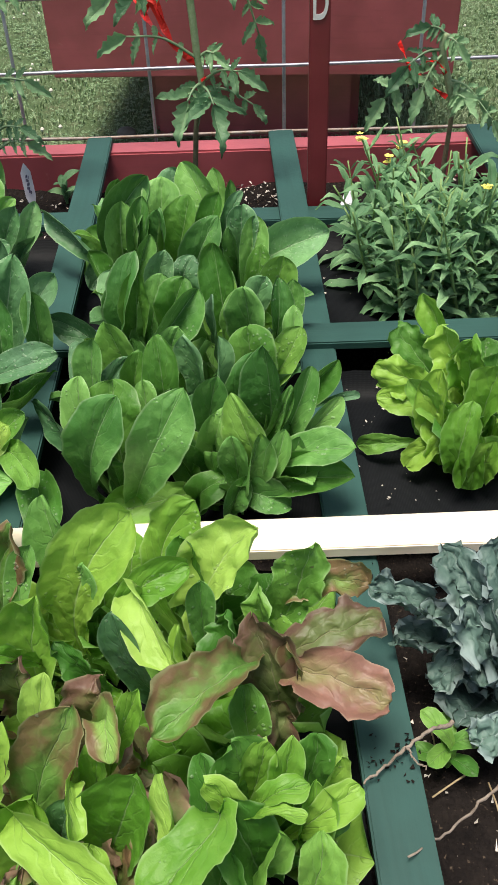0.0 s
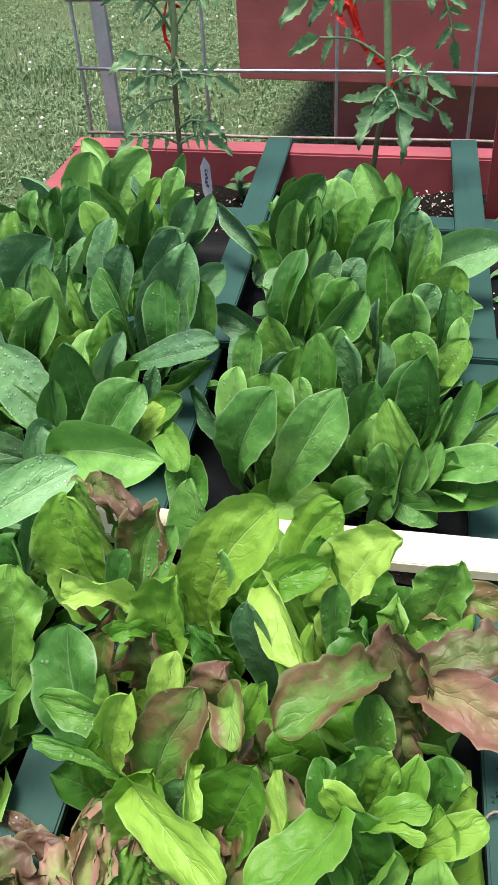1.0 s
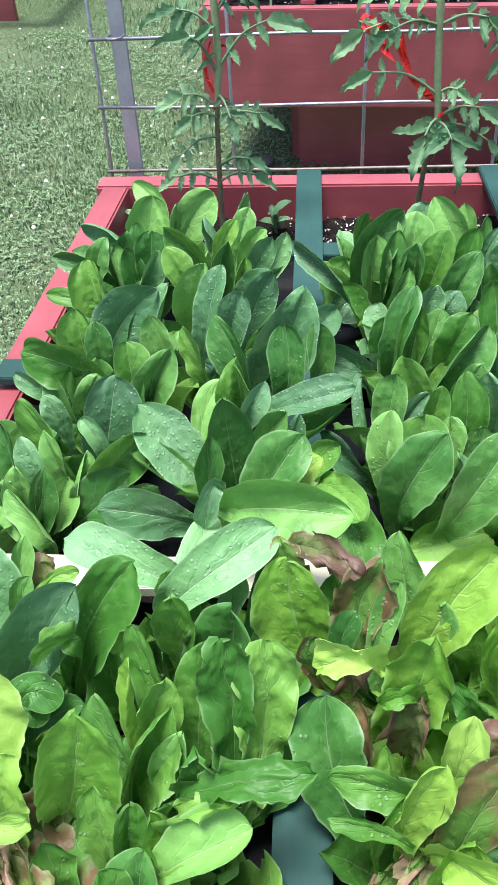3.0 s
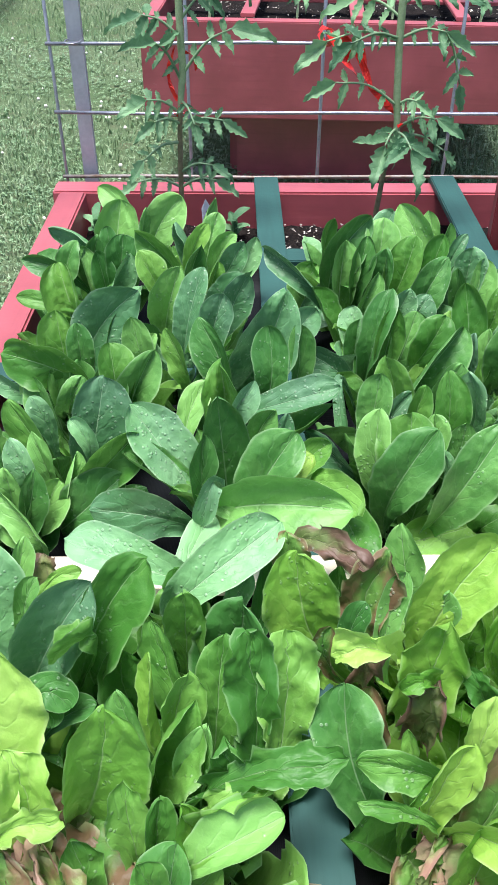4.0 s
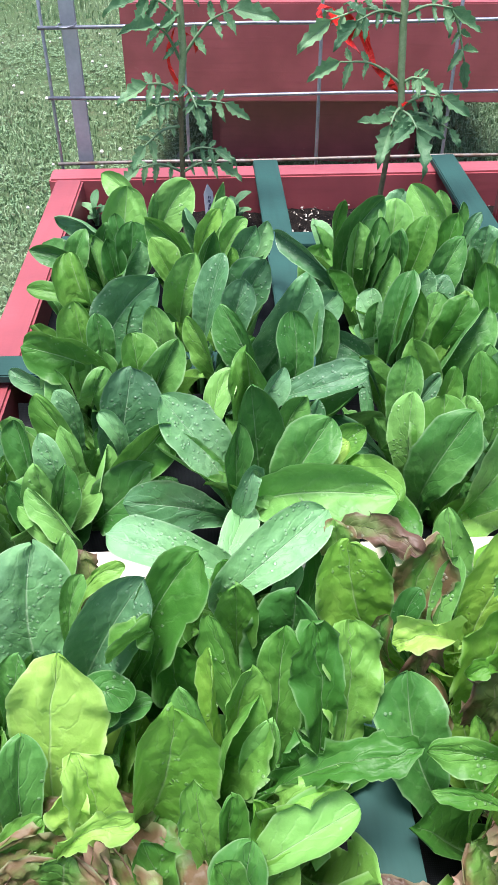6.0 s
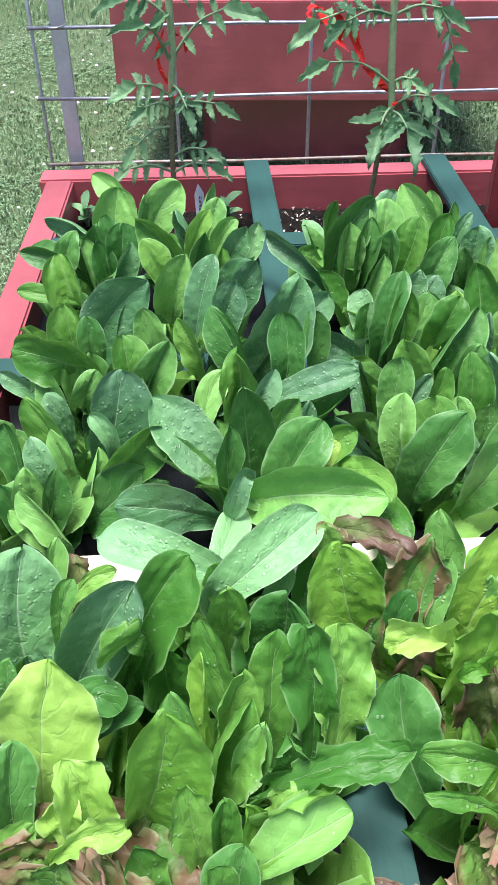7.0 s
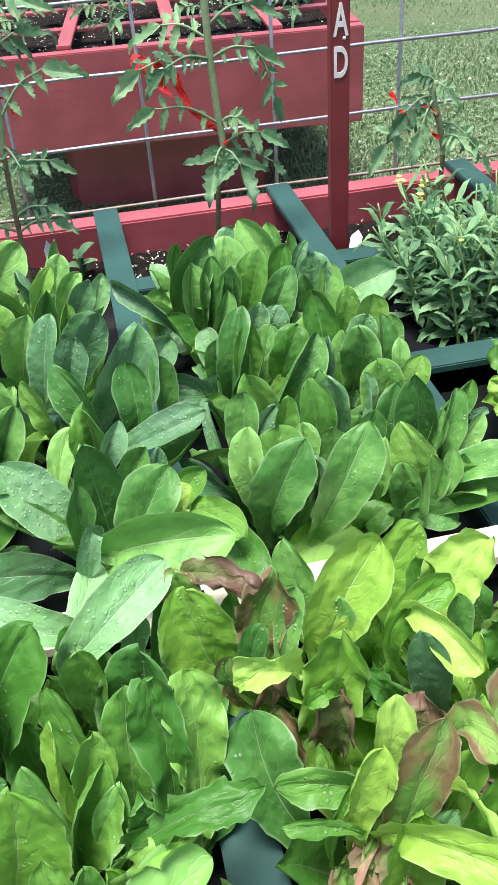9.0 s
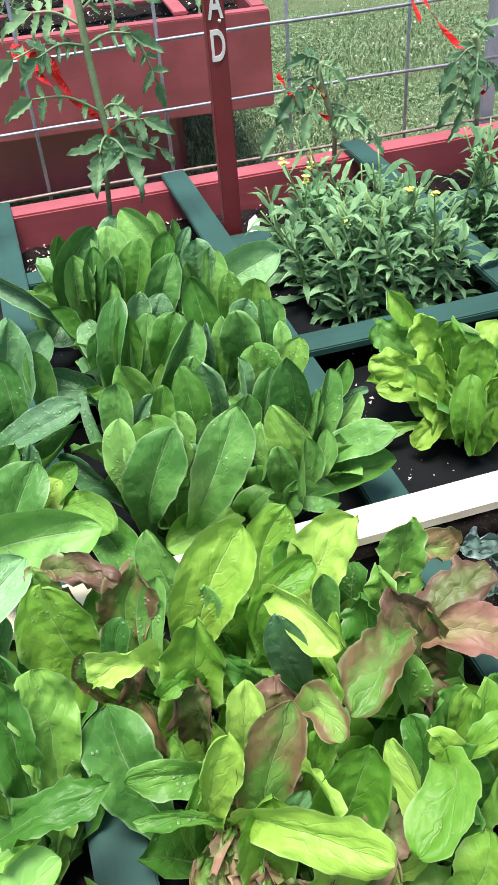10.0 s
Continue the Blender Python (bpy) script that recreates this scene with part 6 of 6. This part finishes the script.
blade(p, (0.736, -0.983, 0.680), (0.729, -0.995, 0.621), 0.037, C, KALE, outline='round', ruffle=0.14, teeth=0.02)
blade(p, (0.673, -0.979, 0.650), (0.723, -0.977, 0.605), 0.029, U, KALE, outline='round', ruffle=0.14, teeth=0.02)
rosette(p, 17, 0.068, 0.052, [KALE], 231, 1.1, "frill", 0.2, 0.03, 3.0, 0.1, 0.05, 0.2, (40, 28), crimp=0.0060, curl=150.0, fringe=1.2)


def frilled(x, y, z, n, long, material, seed, label):
    """A lettuce with finely crimped leaves."""
    p = thing("frilled_lettuce", (x, y, z), label, "lettuce", "frilled lettuces")
    rosette(p, n, long, long * 1.15, material, seed, 1.1, "frill", 0.3, 0.03, 3.0, 0.10, 0.05, 0.0, (40, 28), crimp=0.0036, curl=150.0, fringe=1.2)
    return p


frilled(0.150, -1.160, SOIL + 0.065, 26, 0.084, [ROSE, BRONZE, BRONZE], 501, "pink and bronze frilled lettuce")
frilled(0.350, -1.194, SOIL + 0.030, 20, 0.076, [RUSSET, RUSSET, RUSSET, ROSE], 502, "dark red frilled lettuce beside a green lath")
frilled(0.448, -1.150, SOIL + 0.056, 26, 0.082, [ROSE, ROSE, BRONZE, GREENLEAF], 503, "red and green frilled lettuce")


# ---- tomato plants tied to the trellis ----
def leaflet(base, tip, width, face, rng):
    pts, uv = leaf_shape(base, tip, width, face, rng, "ovate", arch=0.10, fold=0.55, ruffle=0.05, waves=2.5, teeth=0.05, hook=rng.uniform(0.1, 0.6), grid=(18, 10), lobes=0.36)
    return pts, uv


def tomato_leaf(plant, a, b, size, rng, sag=0.25, pairs=3):
    """A compound leaf: a curved stalk from a to b with toothed leaflets in pairs and one at the end."""
    a, b = Vector(a), Vector(b)
    d = b - a
    mid = a + 0.5 * d + Vector((0, 0, sag * d.length * 0.5))
    line = curve_points([a, mid, b], 6)
    V, F, UV = [], [], []

    def add(v, f, uv):
        k = len(V)
        V.extend([tuple(q) for q in v])
        F.extend([tuple(i + k for i in face) for face in f])
        UV.extend([tuple(q) for q in uv])

    tv, tf = tube_verts(line, [0.0023 - 0.0013 * i / len(line) for i in range(len(line))], 6)
    add(tv, tf, [(0.1, 0.5)] * len(tv))
    end = (line[-1] - line[-3]).normalized()
    face = Vector((0.2 * rng.uniform(-1, 1), -0.7, 0.75))
    down = Vector((0, 0, -1))

    def put(at, way, long):
        tip = at + way.normalized() * long
        v, uv = leaflet(at, tip, long * rng.uniform(0.50, 0.64), face + Vector((rng.uniform(-0.4, 0.4), rng.uniform(-0.3, 0.3), 0)), rng)
        add(v, GRIDS[(18, 10)], uv)

    size *= 1.12
    put(line[-1], end + 0.5 * down, size)
    side = d.normalized().cross(face).normalized()
    for k in range(pairs):
        at = line[max(1, int(len(line) * (0.90 - 0.27 * k)) - 1)]
        for s in (-1, 1):
            put(at, side * s + 0.35 * end + rng.uniform(0.1, 0.6) * down, size * rng.uniform(0.5, 0.8) * (1 - 0.18 * k))
    ob = link_mesh("leaf", np.array(V) - np.array(plant.location), F, TOMATO, plant, smooth=True, uvs=UV)
    return ob


def tomato(at, label, stem, leaves, seed, woody=2):
    rng = random.Random(seed)
    p = thing("tomato_plant", at, label, "tomato plant", "tomato plants")
    line = curve_points([at] + stem, 5)
    loc = Vector(at)
    n = len(line)
    cut = max(2, int(n * 0.42))
    tube("woody_stem", [q - loc for q in line[:cut + 1]], [0.0042 - 0.0008 * i / cut for i in range(cut + 1)], BARK, p, 9)
    tube("stem", [q - loc for q in line[cut:]], [0.0040 + 0.0009 * min(1, 6 * i / n) for i in range(n - cut)], STEM, p, 9)
    for a, b, size in leaves:
        tomato_leaf(p, a, b, size, rng)
    return p


def ribbon(points, label, width=0.0035):
    """A strip of soft red tape hanging along a line."""
    line = curve_points(points, 6)
    V, F = [], []
    for i, q in enumerate(line):
        w = Vector((0.6, -0.5 * math.sin(i * 0.7), 0.8 * math.cos(i * 0.5))).normalized() * width
        V += [q - w, q + w, q + w + Vector((0, 0.0008, 0)), q - w + Vector((0, 0.0008, 0))]
    for i in range(len(line) - 1):
        for k in range(4):
            F.append((4 * i + k, 4 * i + (k + 1) % 4, 4 * i + 4 + (k + 1) % 4, 4 * i + 4 + k))
    return tagged(link_mesh("plant_tie", V, F, RIBBON, smooth=False), label, "plant tie", "plant ties")


TY = -0.165
tomato((0.199, TY, SOIL), "leafy young tomato plant tied to a wire trellis",
       [(0.199, TY, 0.633), (0.201, TY, 0.72), (0.205, TY, 0.774), (0.209, TY, 0.809), (0.208, TY, 0.85), (0.207, TY, 0.95)],
       [((0.203, TY, 0.755), (0.160, TY - 0.02, 0.778), 0.042), ((0.203, TY, 0.740), (0.170, TY - 0.03, 0.752), 0.034), ((0.201, TY, 0.715), (0.152, TY - 0.03, 0.700), 0.036),
        ((0.202, TY, 0.735), (0.262, TY - 0.01, 0.748), 0.036), ((0.200, TY, 0.672), (0.246, TY - 0.02, 0.690), 0.032), ((0.200, TY, 0.650), (0.252, TY - 0.02, 0.668), 0.034),
        ((0.200, TY, 0.650), (0.140, TY - 0.02, 0.665), 0.034), ((0.205, TY, 0.800), (0.178, TY - 0.03, 0.852), 0.046), ((0.209, TY, 0.806), (0.275, TY - 0.02, 0.866), 0.050),
        ((0.208, TY, 0.850), (0.160, TY - 0.01, 0.880), 0.046), ((0.208, TY, 0.870), (0.250, TY + 0.01, 0.905), 0.050), ((0.206, TY, 0.770), (0.225, TY - 0.04, 0.752), 0.034),
        ((0.207, TY, 0.90), (0.170, TY + 0.02, 0.945), 0.045), ((0.207, TY, 0.92), (0.260, TY - 0.02, 0.95), 0.045)], 611)
BY = -0.190
tomato((0.479, BY, SOIL), "young tomato plant with a crooked stem tied with red tape",
       [(0.479, BY, 0.616), (0.482, BY, 0.653), (0.486, BY, 0.692), (0.496, BY, 0.735), (0.492, BY, 0.783), (0.490, BY, 0.818), (0.488, BY, 0.851), (0.486, BY, 0.95)],
       [((0.488, BY, 0.853), (0.395, BY - 0.01, 0.855), 0.052), ((0.488, BY, 0.856), (0.425, BY - 0.03, 0.858), 0.038), ((0.497, BY, 0.770), (0.408, BY - 0.02, 0.808), 0.040),
        ((0.495, BY, 0.742), (0.478, BY - 0.03, 0.730), 0.050), ((0.497, BY, 0.738), (0.512, BY - 0.04, 0.728), 0.056), ((0.498, BY, 0.745), (0.545, BY - 0.02, 0.762), 0.040),
        ((0.497, BY, 0.735), (0.562, BY - 0.01, 0.716), 0.030), ((0.488, BY, 0.856), (0.545, BY - 0.01, 0.866), 0.044), ((0.545, BY, 0.866), (0.572, BY, 0.800), 0.036),
        ((0.487, BY, 0.880), (0.430, BY + 0.01, 0.900), 0.050), ((0.487, BY, 0.895), (0.545, BY + 0.01, 0.915), 0.050), ((0.496, BY, 0.775), (0.515, BY - 0.02, 0.785), 0.030)], 612)
CY = -0.130
tomato((0.839, CY, SOIL), "drooping tomato plant tied with red tape",
       [(0.839, CY, 0.60), (0.841, CY, 0.665), (0.832, CY, 0.71), (0.818, CY, 0.755), (0.822, CY, 0.775)],
       [((0.818, CY, 0.755), (0.770, CY - 0.02, 0.742), 0.044), ((0.822, CY, 0.745), (0.742, CY - 0.02, 0.700), 0.046), ((0.820, CY, 0.750), (0.790, CY - 0.03, 0.715), 0.044),
        ((0.832, CY, 0.715), (0.875, CY - 0.01, 0.690), 0.042), ((0.832, CY, 0.710), (0.895, CY - 0.02, 0.665), 0.036), ((0.820, CY, 0.770), (0.836, CY - 0.01, 0.765), 0.034),
        ((0.822, CY, 0.772), (0.800, CY, 0.785), 0.034), ((0.836, CY, 0.690), (0.850, CY - 0.03, 0.70), 0.036)], 613)
tomato((1.092, -0.12, SOIL), "slender tomato plant with hanging leaves tied to wire",
       [(1.090, -0.12, 0.60), (1.084, -0.12, 0.65), (1.080, -0.12, 0.705), (1.074, -0.12, 0.76), (1.066, -0.12, 0.775)],
       [((1.074, -0.12, 0.760), (1.035, -0.13, 0.745), 0.046), ((1.078, -0.12, 0.735), (1.030, -0.14, 0.70), 0.048), ((1.080, -0.12, 0.715), (1.045, -0.14, 0.675), 0.044),
        ((1.078, -0.12, 0.740), (1.100, -0.13, 0.720), 0.044), ((1.072, -0.12, 0.765), (1.085, -0.12, 0.785), 0.034), ((1.075, -0.12, 0.750), (1.060, -0.15, 0.730), 0.044)], 614)
TIE = "red plastic tape tying a tomato stem"
ribbon([(0.198, TY + 0.012, 0.835), (0.188, TY + 0.02, 0.800), (0.196, TY + 0.016, 0.772), (0.208, TY + 0.012, 0.765)], TIE)
ribbon([(0.208, TY + 0.012, 0.83), (0.224, TY + 0.02, 0.822), (0.226, TY + 0.02, 0.805)], TIE)
ribbon([(0.200, TY - 0.006, 0.762), (0.212, TY - 0.007, 0.768), (0.214, TY + 0.008, 0.755), (0.196, TY + 0.01, 0.748)], TIE)
ribbon([(0.398, -0.03, 0.83), (0.416, -0.08, 0.836), (0.418, -0.13, 0.825), (0.440, BY + 0.012, 0.806), (0.470, BY + 0.008, 0.782), (0.494, BY + 0.008, 0.756), (0.500, BY - 0.006, 0.748)], TIE, 0.0045)
ribbon([(0.398, -0.02, 0.822), (0.405, -0.06, 0.815), (0.418, -0.10, 0.834), (0.424, -0.12, 0.815)], TIE, 0.005)
ribbon([(0.412, -0.15, 0.832), (0.428, -0.16, 0.848), (0.446, -0.17, 0.818), (0.460, -0.178, 0.790)], TIE, 0.005)
ribbon([(0.404, -0.12, 0.845), (0.424, -0.15, 0.822), (0.440, -0.165, 0.842), (0.452, -0.172, 0.808)], TIE, 0.0045)
ribbon([(0.764, CY + 0.03, 0.757), (0.772, CY + 0.02, 0.742), (0.782, CY + 0.012, 0.726), (0.800, CY - 0.01, 0.716), (0.830, CY - 0.008, 0.694)], TIE)
ribbon([(0.790, CY - 0.01, 0.742), (0.812, CY - 0.012, 0.742), (0.824, CY - 0.01, 0.726)], TIE)
ribbon([(0.776, CY - 0.012, 0.715), (0.792, CY - 0.014, 0.722)], TIE, 0.0045)
ribbon([(1.012, -0.01, 0.835), (1.000, -0.03, 0.825), (1.006, -0.06, 0.79)], TIE, 0.003)
ribbon([(1.014, -0.01, 0.835), (1.030, -0.05, 0.795), (1.052, -0.08, 0.762), (1.068, -0.105, 0.745), (1.078, -0.118, 0.735)], TIE, 0.0045)
ribbon([(1.070, -0.128, 0.712), (1.080, -0.132, 0.700), (1.088, -0.13, 0.69)], TIE, 0.0045)


# ---- flowering mustard greens ----
def mustard(x, y, seed, tall=0.20, sway=(0, 0), stems=3, leaves=18):
    rng = random.Random(seed)
    p = thing("mustard_plant", (x, y, SOIL + 0.008), "bolting mustard greens with slender leaves and yellow flowers", "mustard greens", "mustard plants")
    loc = Vector(p.location)
    for s in range(stems):
        h = tall * rng.uniform(0.65, 1.1)
        a = rng.uniform(0, 6.28)
        o = Vector((rng.uniform(-1, 1), rng.uniform(-1, 1), 0)) * 0.012
        lean = Vector((math.cos(a) * 0.28 + sway[0], math.sin(a) * 0.28 + sway[1], 0)) * h
        line = curve_points([o, o + 0.35 * lean + Vector((0, 0, 0.45 * h)), o + lean + Vector((rng.uniform(-0.01, 0.01), 0, h))], 6)
        tube("stem", line, [0.0021 - 0.0012 * i / len(line) for i in range(len(line))], GREENSTEM, p, 6)
        for k in range(leaves):
            f = 0.05 + 0.95 * (k + rng.random() * 0.6) / leaves
            q = line[min(len(line) - 1, int(f * (len(line) - 1)))]
            b = k * 2.4 + a + rng.uniform(-0.4, 0.4)
            d = Vector((math.cos(b), math.sin(b), 0))
            long = rng.uniform(0.030, 0.066) * (1.10 - 0.5 * f)
            rise = rng.uniform(-0.35, 0.45) + 0.75 * f
            face = Vector((0, -0.2, 1)) - 0.5 * d
            leaf(p, loc + q, loc + q + long * (d * (1 - 0.4 * rise) + Vector((0, 0, rise * 0.9))), long * rng.uniform(0.18, 0.38), face, MUSTARD, rng, outline="lance", fold=0.4, arch=0.08, ruffle=0.05, teeth=0.03, hook=rng.uniform(0.1, 0.8), grid=(10, 6))
        if rng.random() < 0.10:
            top = line[-1]
            V, F = [], []
            for k in range(rng.randint(4, 8)):
                c = top + Vector((rng.uniform(-1, 1) * 0.005, rng.uniform(-1, 1) * 0.005, rng.uniform(-0.003, 0.006)))
                for j in range(4):
                    w = j * 1.571 + k
                    e = Vector((math.cos(w), math.sin(w), 0.35)) * 0.0042
                    g = Vector((-math.sin(w), math.cos(w), 0)) * 0.0019
                    m = len(V)
                    V += [c, c + 0.6 * e + g, c + e, c + 0.6 * e - g]
                    F += [(m, m + 1, m + 2, m + 3)]
            link_mesh("flower", V, F, PETAL, p, "small yellow flower cluster")


for k in range(24):
    rng = random.Random(700 + k)
    mustard(0.705 + 0.165 * ((k * 0.618) % 1.0), -0.330 - 0.155 * (k / 23.0), 720 + k, 0.155 * (0.85 + 0.35 * rng.random()), ((-0.12 if k % 3 else 0.1), -0.05))
for k in range(14):
    rng = random.Random(740 + k)
    mustard(0.960 + 0.17 * ((k * 0.618) % 1.0), -0.330 - 0.155 * (k / 13.0), 760 + k, 0.155 * (0.85 + 0.35 * rng.random()))

# seedlings
for x, y, s in ((0.275, -0.115, 1), (0.060, -0.110, 2), (0.690, -1.035, 3)):
    rng = random.Random(800 + s)
    p = thing("seedling", (x, y, SOIL), "small green weed seedling in dark soil", "seedling", "seedlings")
    for k in range(6):
        a = k * 2.4 + s
        d = Vector((math.cos(a), math.sin(a), 0.5))
        b0 = Vector((x, y, SOIL + 0.006 * k))
        leaf(p, b0, b0 + d * 0.026, 0.015, (0, -0.2, 1), GREENLEAF if s == 3 else MUSTARD, rng, outline="round" if s == 3 else "lance", attach=True, fold=0.2, ruffle=0.02, grid=(10, 6))


# ---- tags, twigs and other small things ----
def plant_tag(x, y, z, turn, tall=0.062, wide=0.0145, lean=-8, written=True):
    p = thing("plant_tag", (x, y, z), "white plastic plant tag with faded dark writing", "plant tag", "plant tags")
    bm = bmesh.new()
    w, h = wide / 2, tall
    prof = [(-w * 0.5, 0), (w * 0.5, 0), (w, h * 0.2), (w, h * 0.78), (0, h), (-w, h * 0.78), (-w, h * 0.2)]
    front = [bm.verts.new((a, -0.0006, b)) for a, b in prof]
    back = [bm.verts.new((a, 0.0006, b)) for a, b in prof]
    bm.faces.new(front), bm.faces.new(back[::-1])
    for k in range(7):
        bm.faces.new((front[k], back[k], back[(k + 1) % 7], front[(k + 1) % 7]))
    tag = part("tag_blade", bm, TAG, p)
    for k in range(5 if written else 0):
        lay("writing_bar", (0.0045, 0.0004, 0.0042), (0.0006 * (-1) ** k, -0.0009, h * (0.32 + 0.09 * k)), INK, tag, (0, 12, 0), bevel=0.0001, seed=k)
    p.matrix_basis = pose(x, y, z, lean, 0, turn)
    return p


plant_tag(0.237, -0.170, 0.569, 25)
plant_tag(0.688, -0.170, 0.535, -35, 0.045, 0.018, -40, False)


def twig(points, r, label):
    rng = random.Random(int(points[0][0] * 1000))
    line = [q + Vector((rng.uniform(-1, 1), rng.uniform(-1, 1), rng.uniform(-0.5, 0.5))) * 0.0012 for q in curve_points(points, 7)]
    ob = tube("twig", line, [r * (1.15 - 0.6 * i / len(line)) * rng.uniform(0.85, 1.2) for i in range(len(line))], TWIG, None, 7)
    return tagged(ob, label, "twig", "twigs")


twig([(0.688, -1.034, 0.600), (0.668, -1.048, 0.613), (0.650, -1.062, 0.617), (0.636, -1.074, 0.616), (0.622, -1.084, 0.618)], 0.0013, "dry brown twig lying across a green lath")
twig([(0.652, -1.062, 0.619), (0.658, -1.070, 0.617), (0.664, -1.074, 0.614)], 0.0007, "thin dry side shoot on a green lath")
twig([(0.735, -1.050, 0.575), (0.705, -1.076, 0.578), (0.676, -1.102, 0.590), (0.645, -1.128, 0.616)], 0.0011, "dry brown twig lying on dark soil")
for k in range(14):
    rng = random.Random(840 + k)
    x, y, a = rng.uniform(0.67, 0.90), rng.uniform(-1.15, -0.95), rng.uniform(0, 3.1)
    d = Vector((math.cos(a), math.sin(a), 0.1)) * rng.uniform(0.008, 0.022)
    c = Vector((x, y, SOIL + 0.006))
    tagged(tube("straw", [c - d, c + Vector((0, 0, 0.002)), c + d], 0.0007, STRAW, None, 5), "short piece of dry straw on dark soil", "straw", "pieces of straw")

# dirt fallen on the lath
crumbs("soil_crumbs", "dark soil crumbs scattered on a green lath", "soil", SOILMAT, [(0.627, 0.662, -1.080, -1.045, 46), (0.624, 0.66, -0.92, -0.88, 10)], 0.0020, 21, LATH + 0.001)

# stitched fabric edge beside the pine lath
for k in range(46):
    x = 0.355 + k * 0.0048
    tube("stitch", [(x, -0.8385, SOIL + 0.038), (x + 0.003, -0.8385, SOIL + 0.0385)], 0.0012, TEAL, bpy.data.objects["landscape_fabric.001"], 5)


# ---- plants in the bed behind, and a stone under it ----
def far_tomato(x, y, seed):
    rng = random.Random(seed)
    p = thing("tomato_plant", (x, y, TOP_B - 0.05), "young tomato plant in the bed behind", "tomato plant", "tomato plants behind")
    h = rng.uniform(0.14, 0.22)
    tube("stem", [(0, 0, 0), (0.005, 0.004, h * 0.5), (0.0, 0.01, h)], [0.004, 0.003, 0.002], STEM, p, 7)
    for k in range(7):
        a = k * 2.4 + seed
        f = 0.3 + 0.1 * k
        b0 = Vector((x, y, TOP_B - 0.05 + h * f))
        tomato_leaf(p, b0, b0 + Vector((math.cos(a), math.sin(a), 0.35)) * 0.07, 0.05, rng)


for k, (x, y) in enumerate(((0.17, 1.45), (0.43, 1.42), (0.72, 1.47), (0.98, 1.44), (0.30, 1.80), (0.62, 1.78), (0.92, 1.82))):
    far_tomato(x, y, 900 + k)
bm = bmesh.new()
bmesh.ops.create_icosphere(bm, subdivisions=3, radius=0.032)
for v in bm.verts:
    v.co *= 1 + 0.25 * noise.noise(v.co * 14)
    v.co.z *= 0.6
stone = part("stone", bm, plain("grey_stone", (0.10, 0.10, 0.085), (0.17, 0.165, 0.15), 0.85, 25, bump=0.6), None, smooth=True)
stone.location = (0.13, 1.49, 0.015)
tagged(stone, "rounded grey stone lying in the grass", "stone")
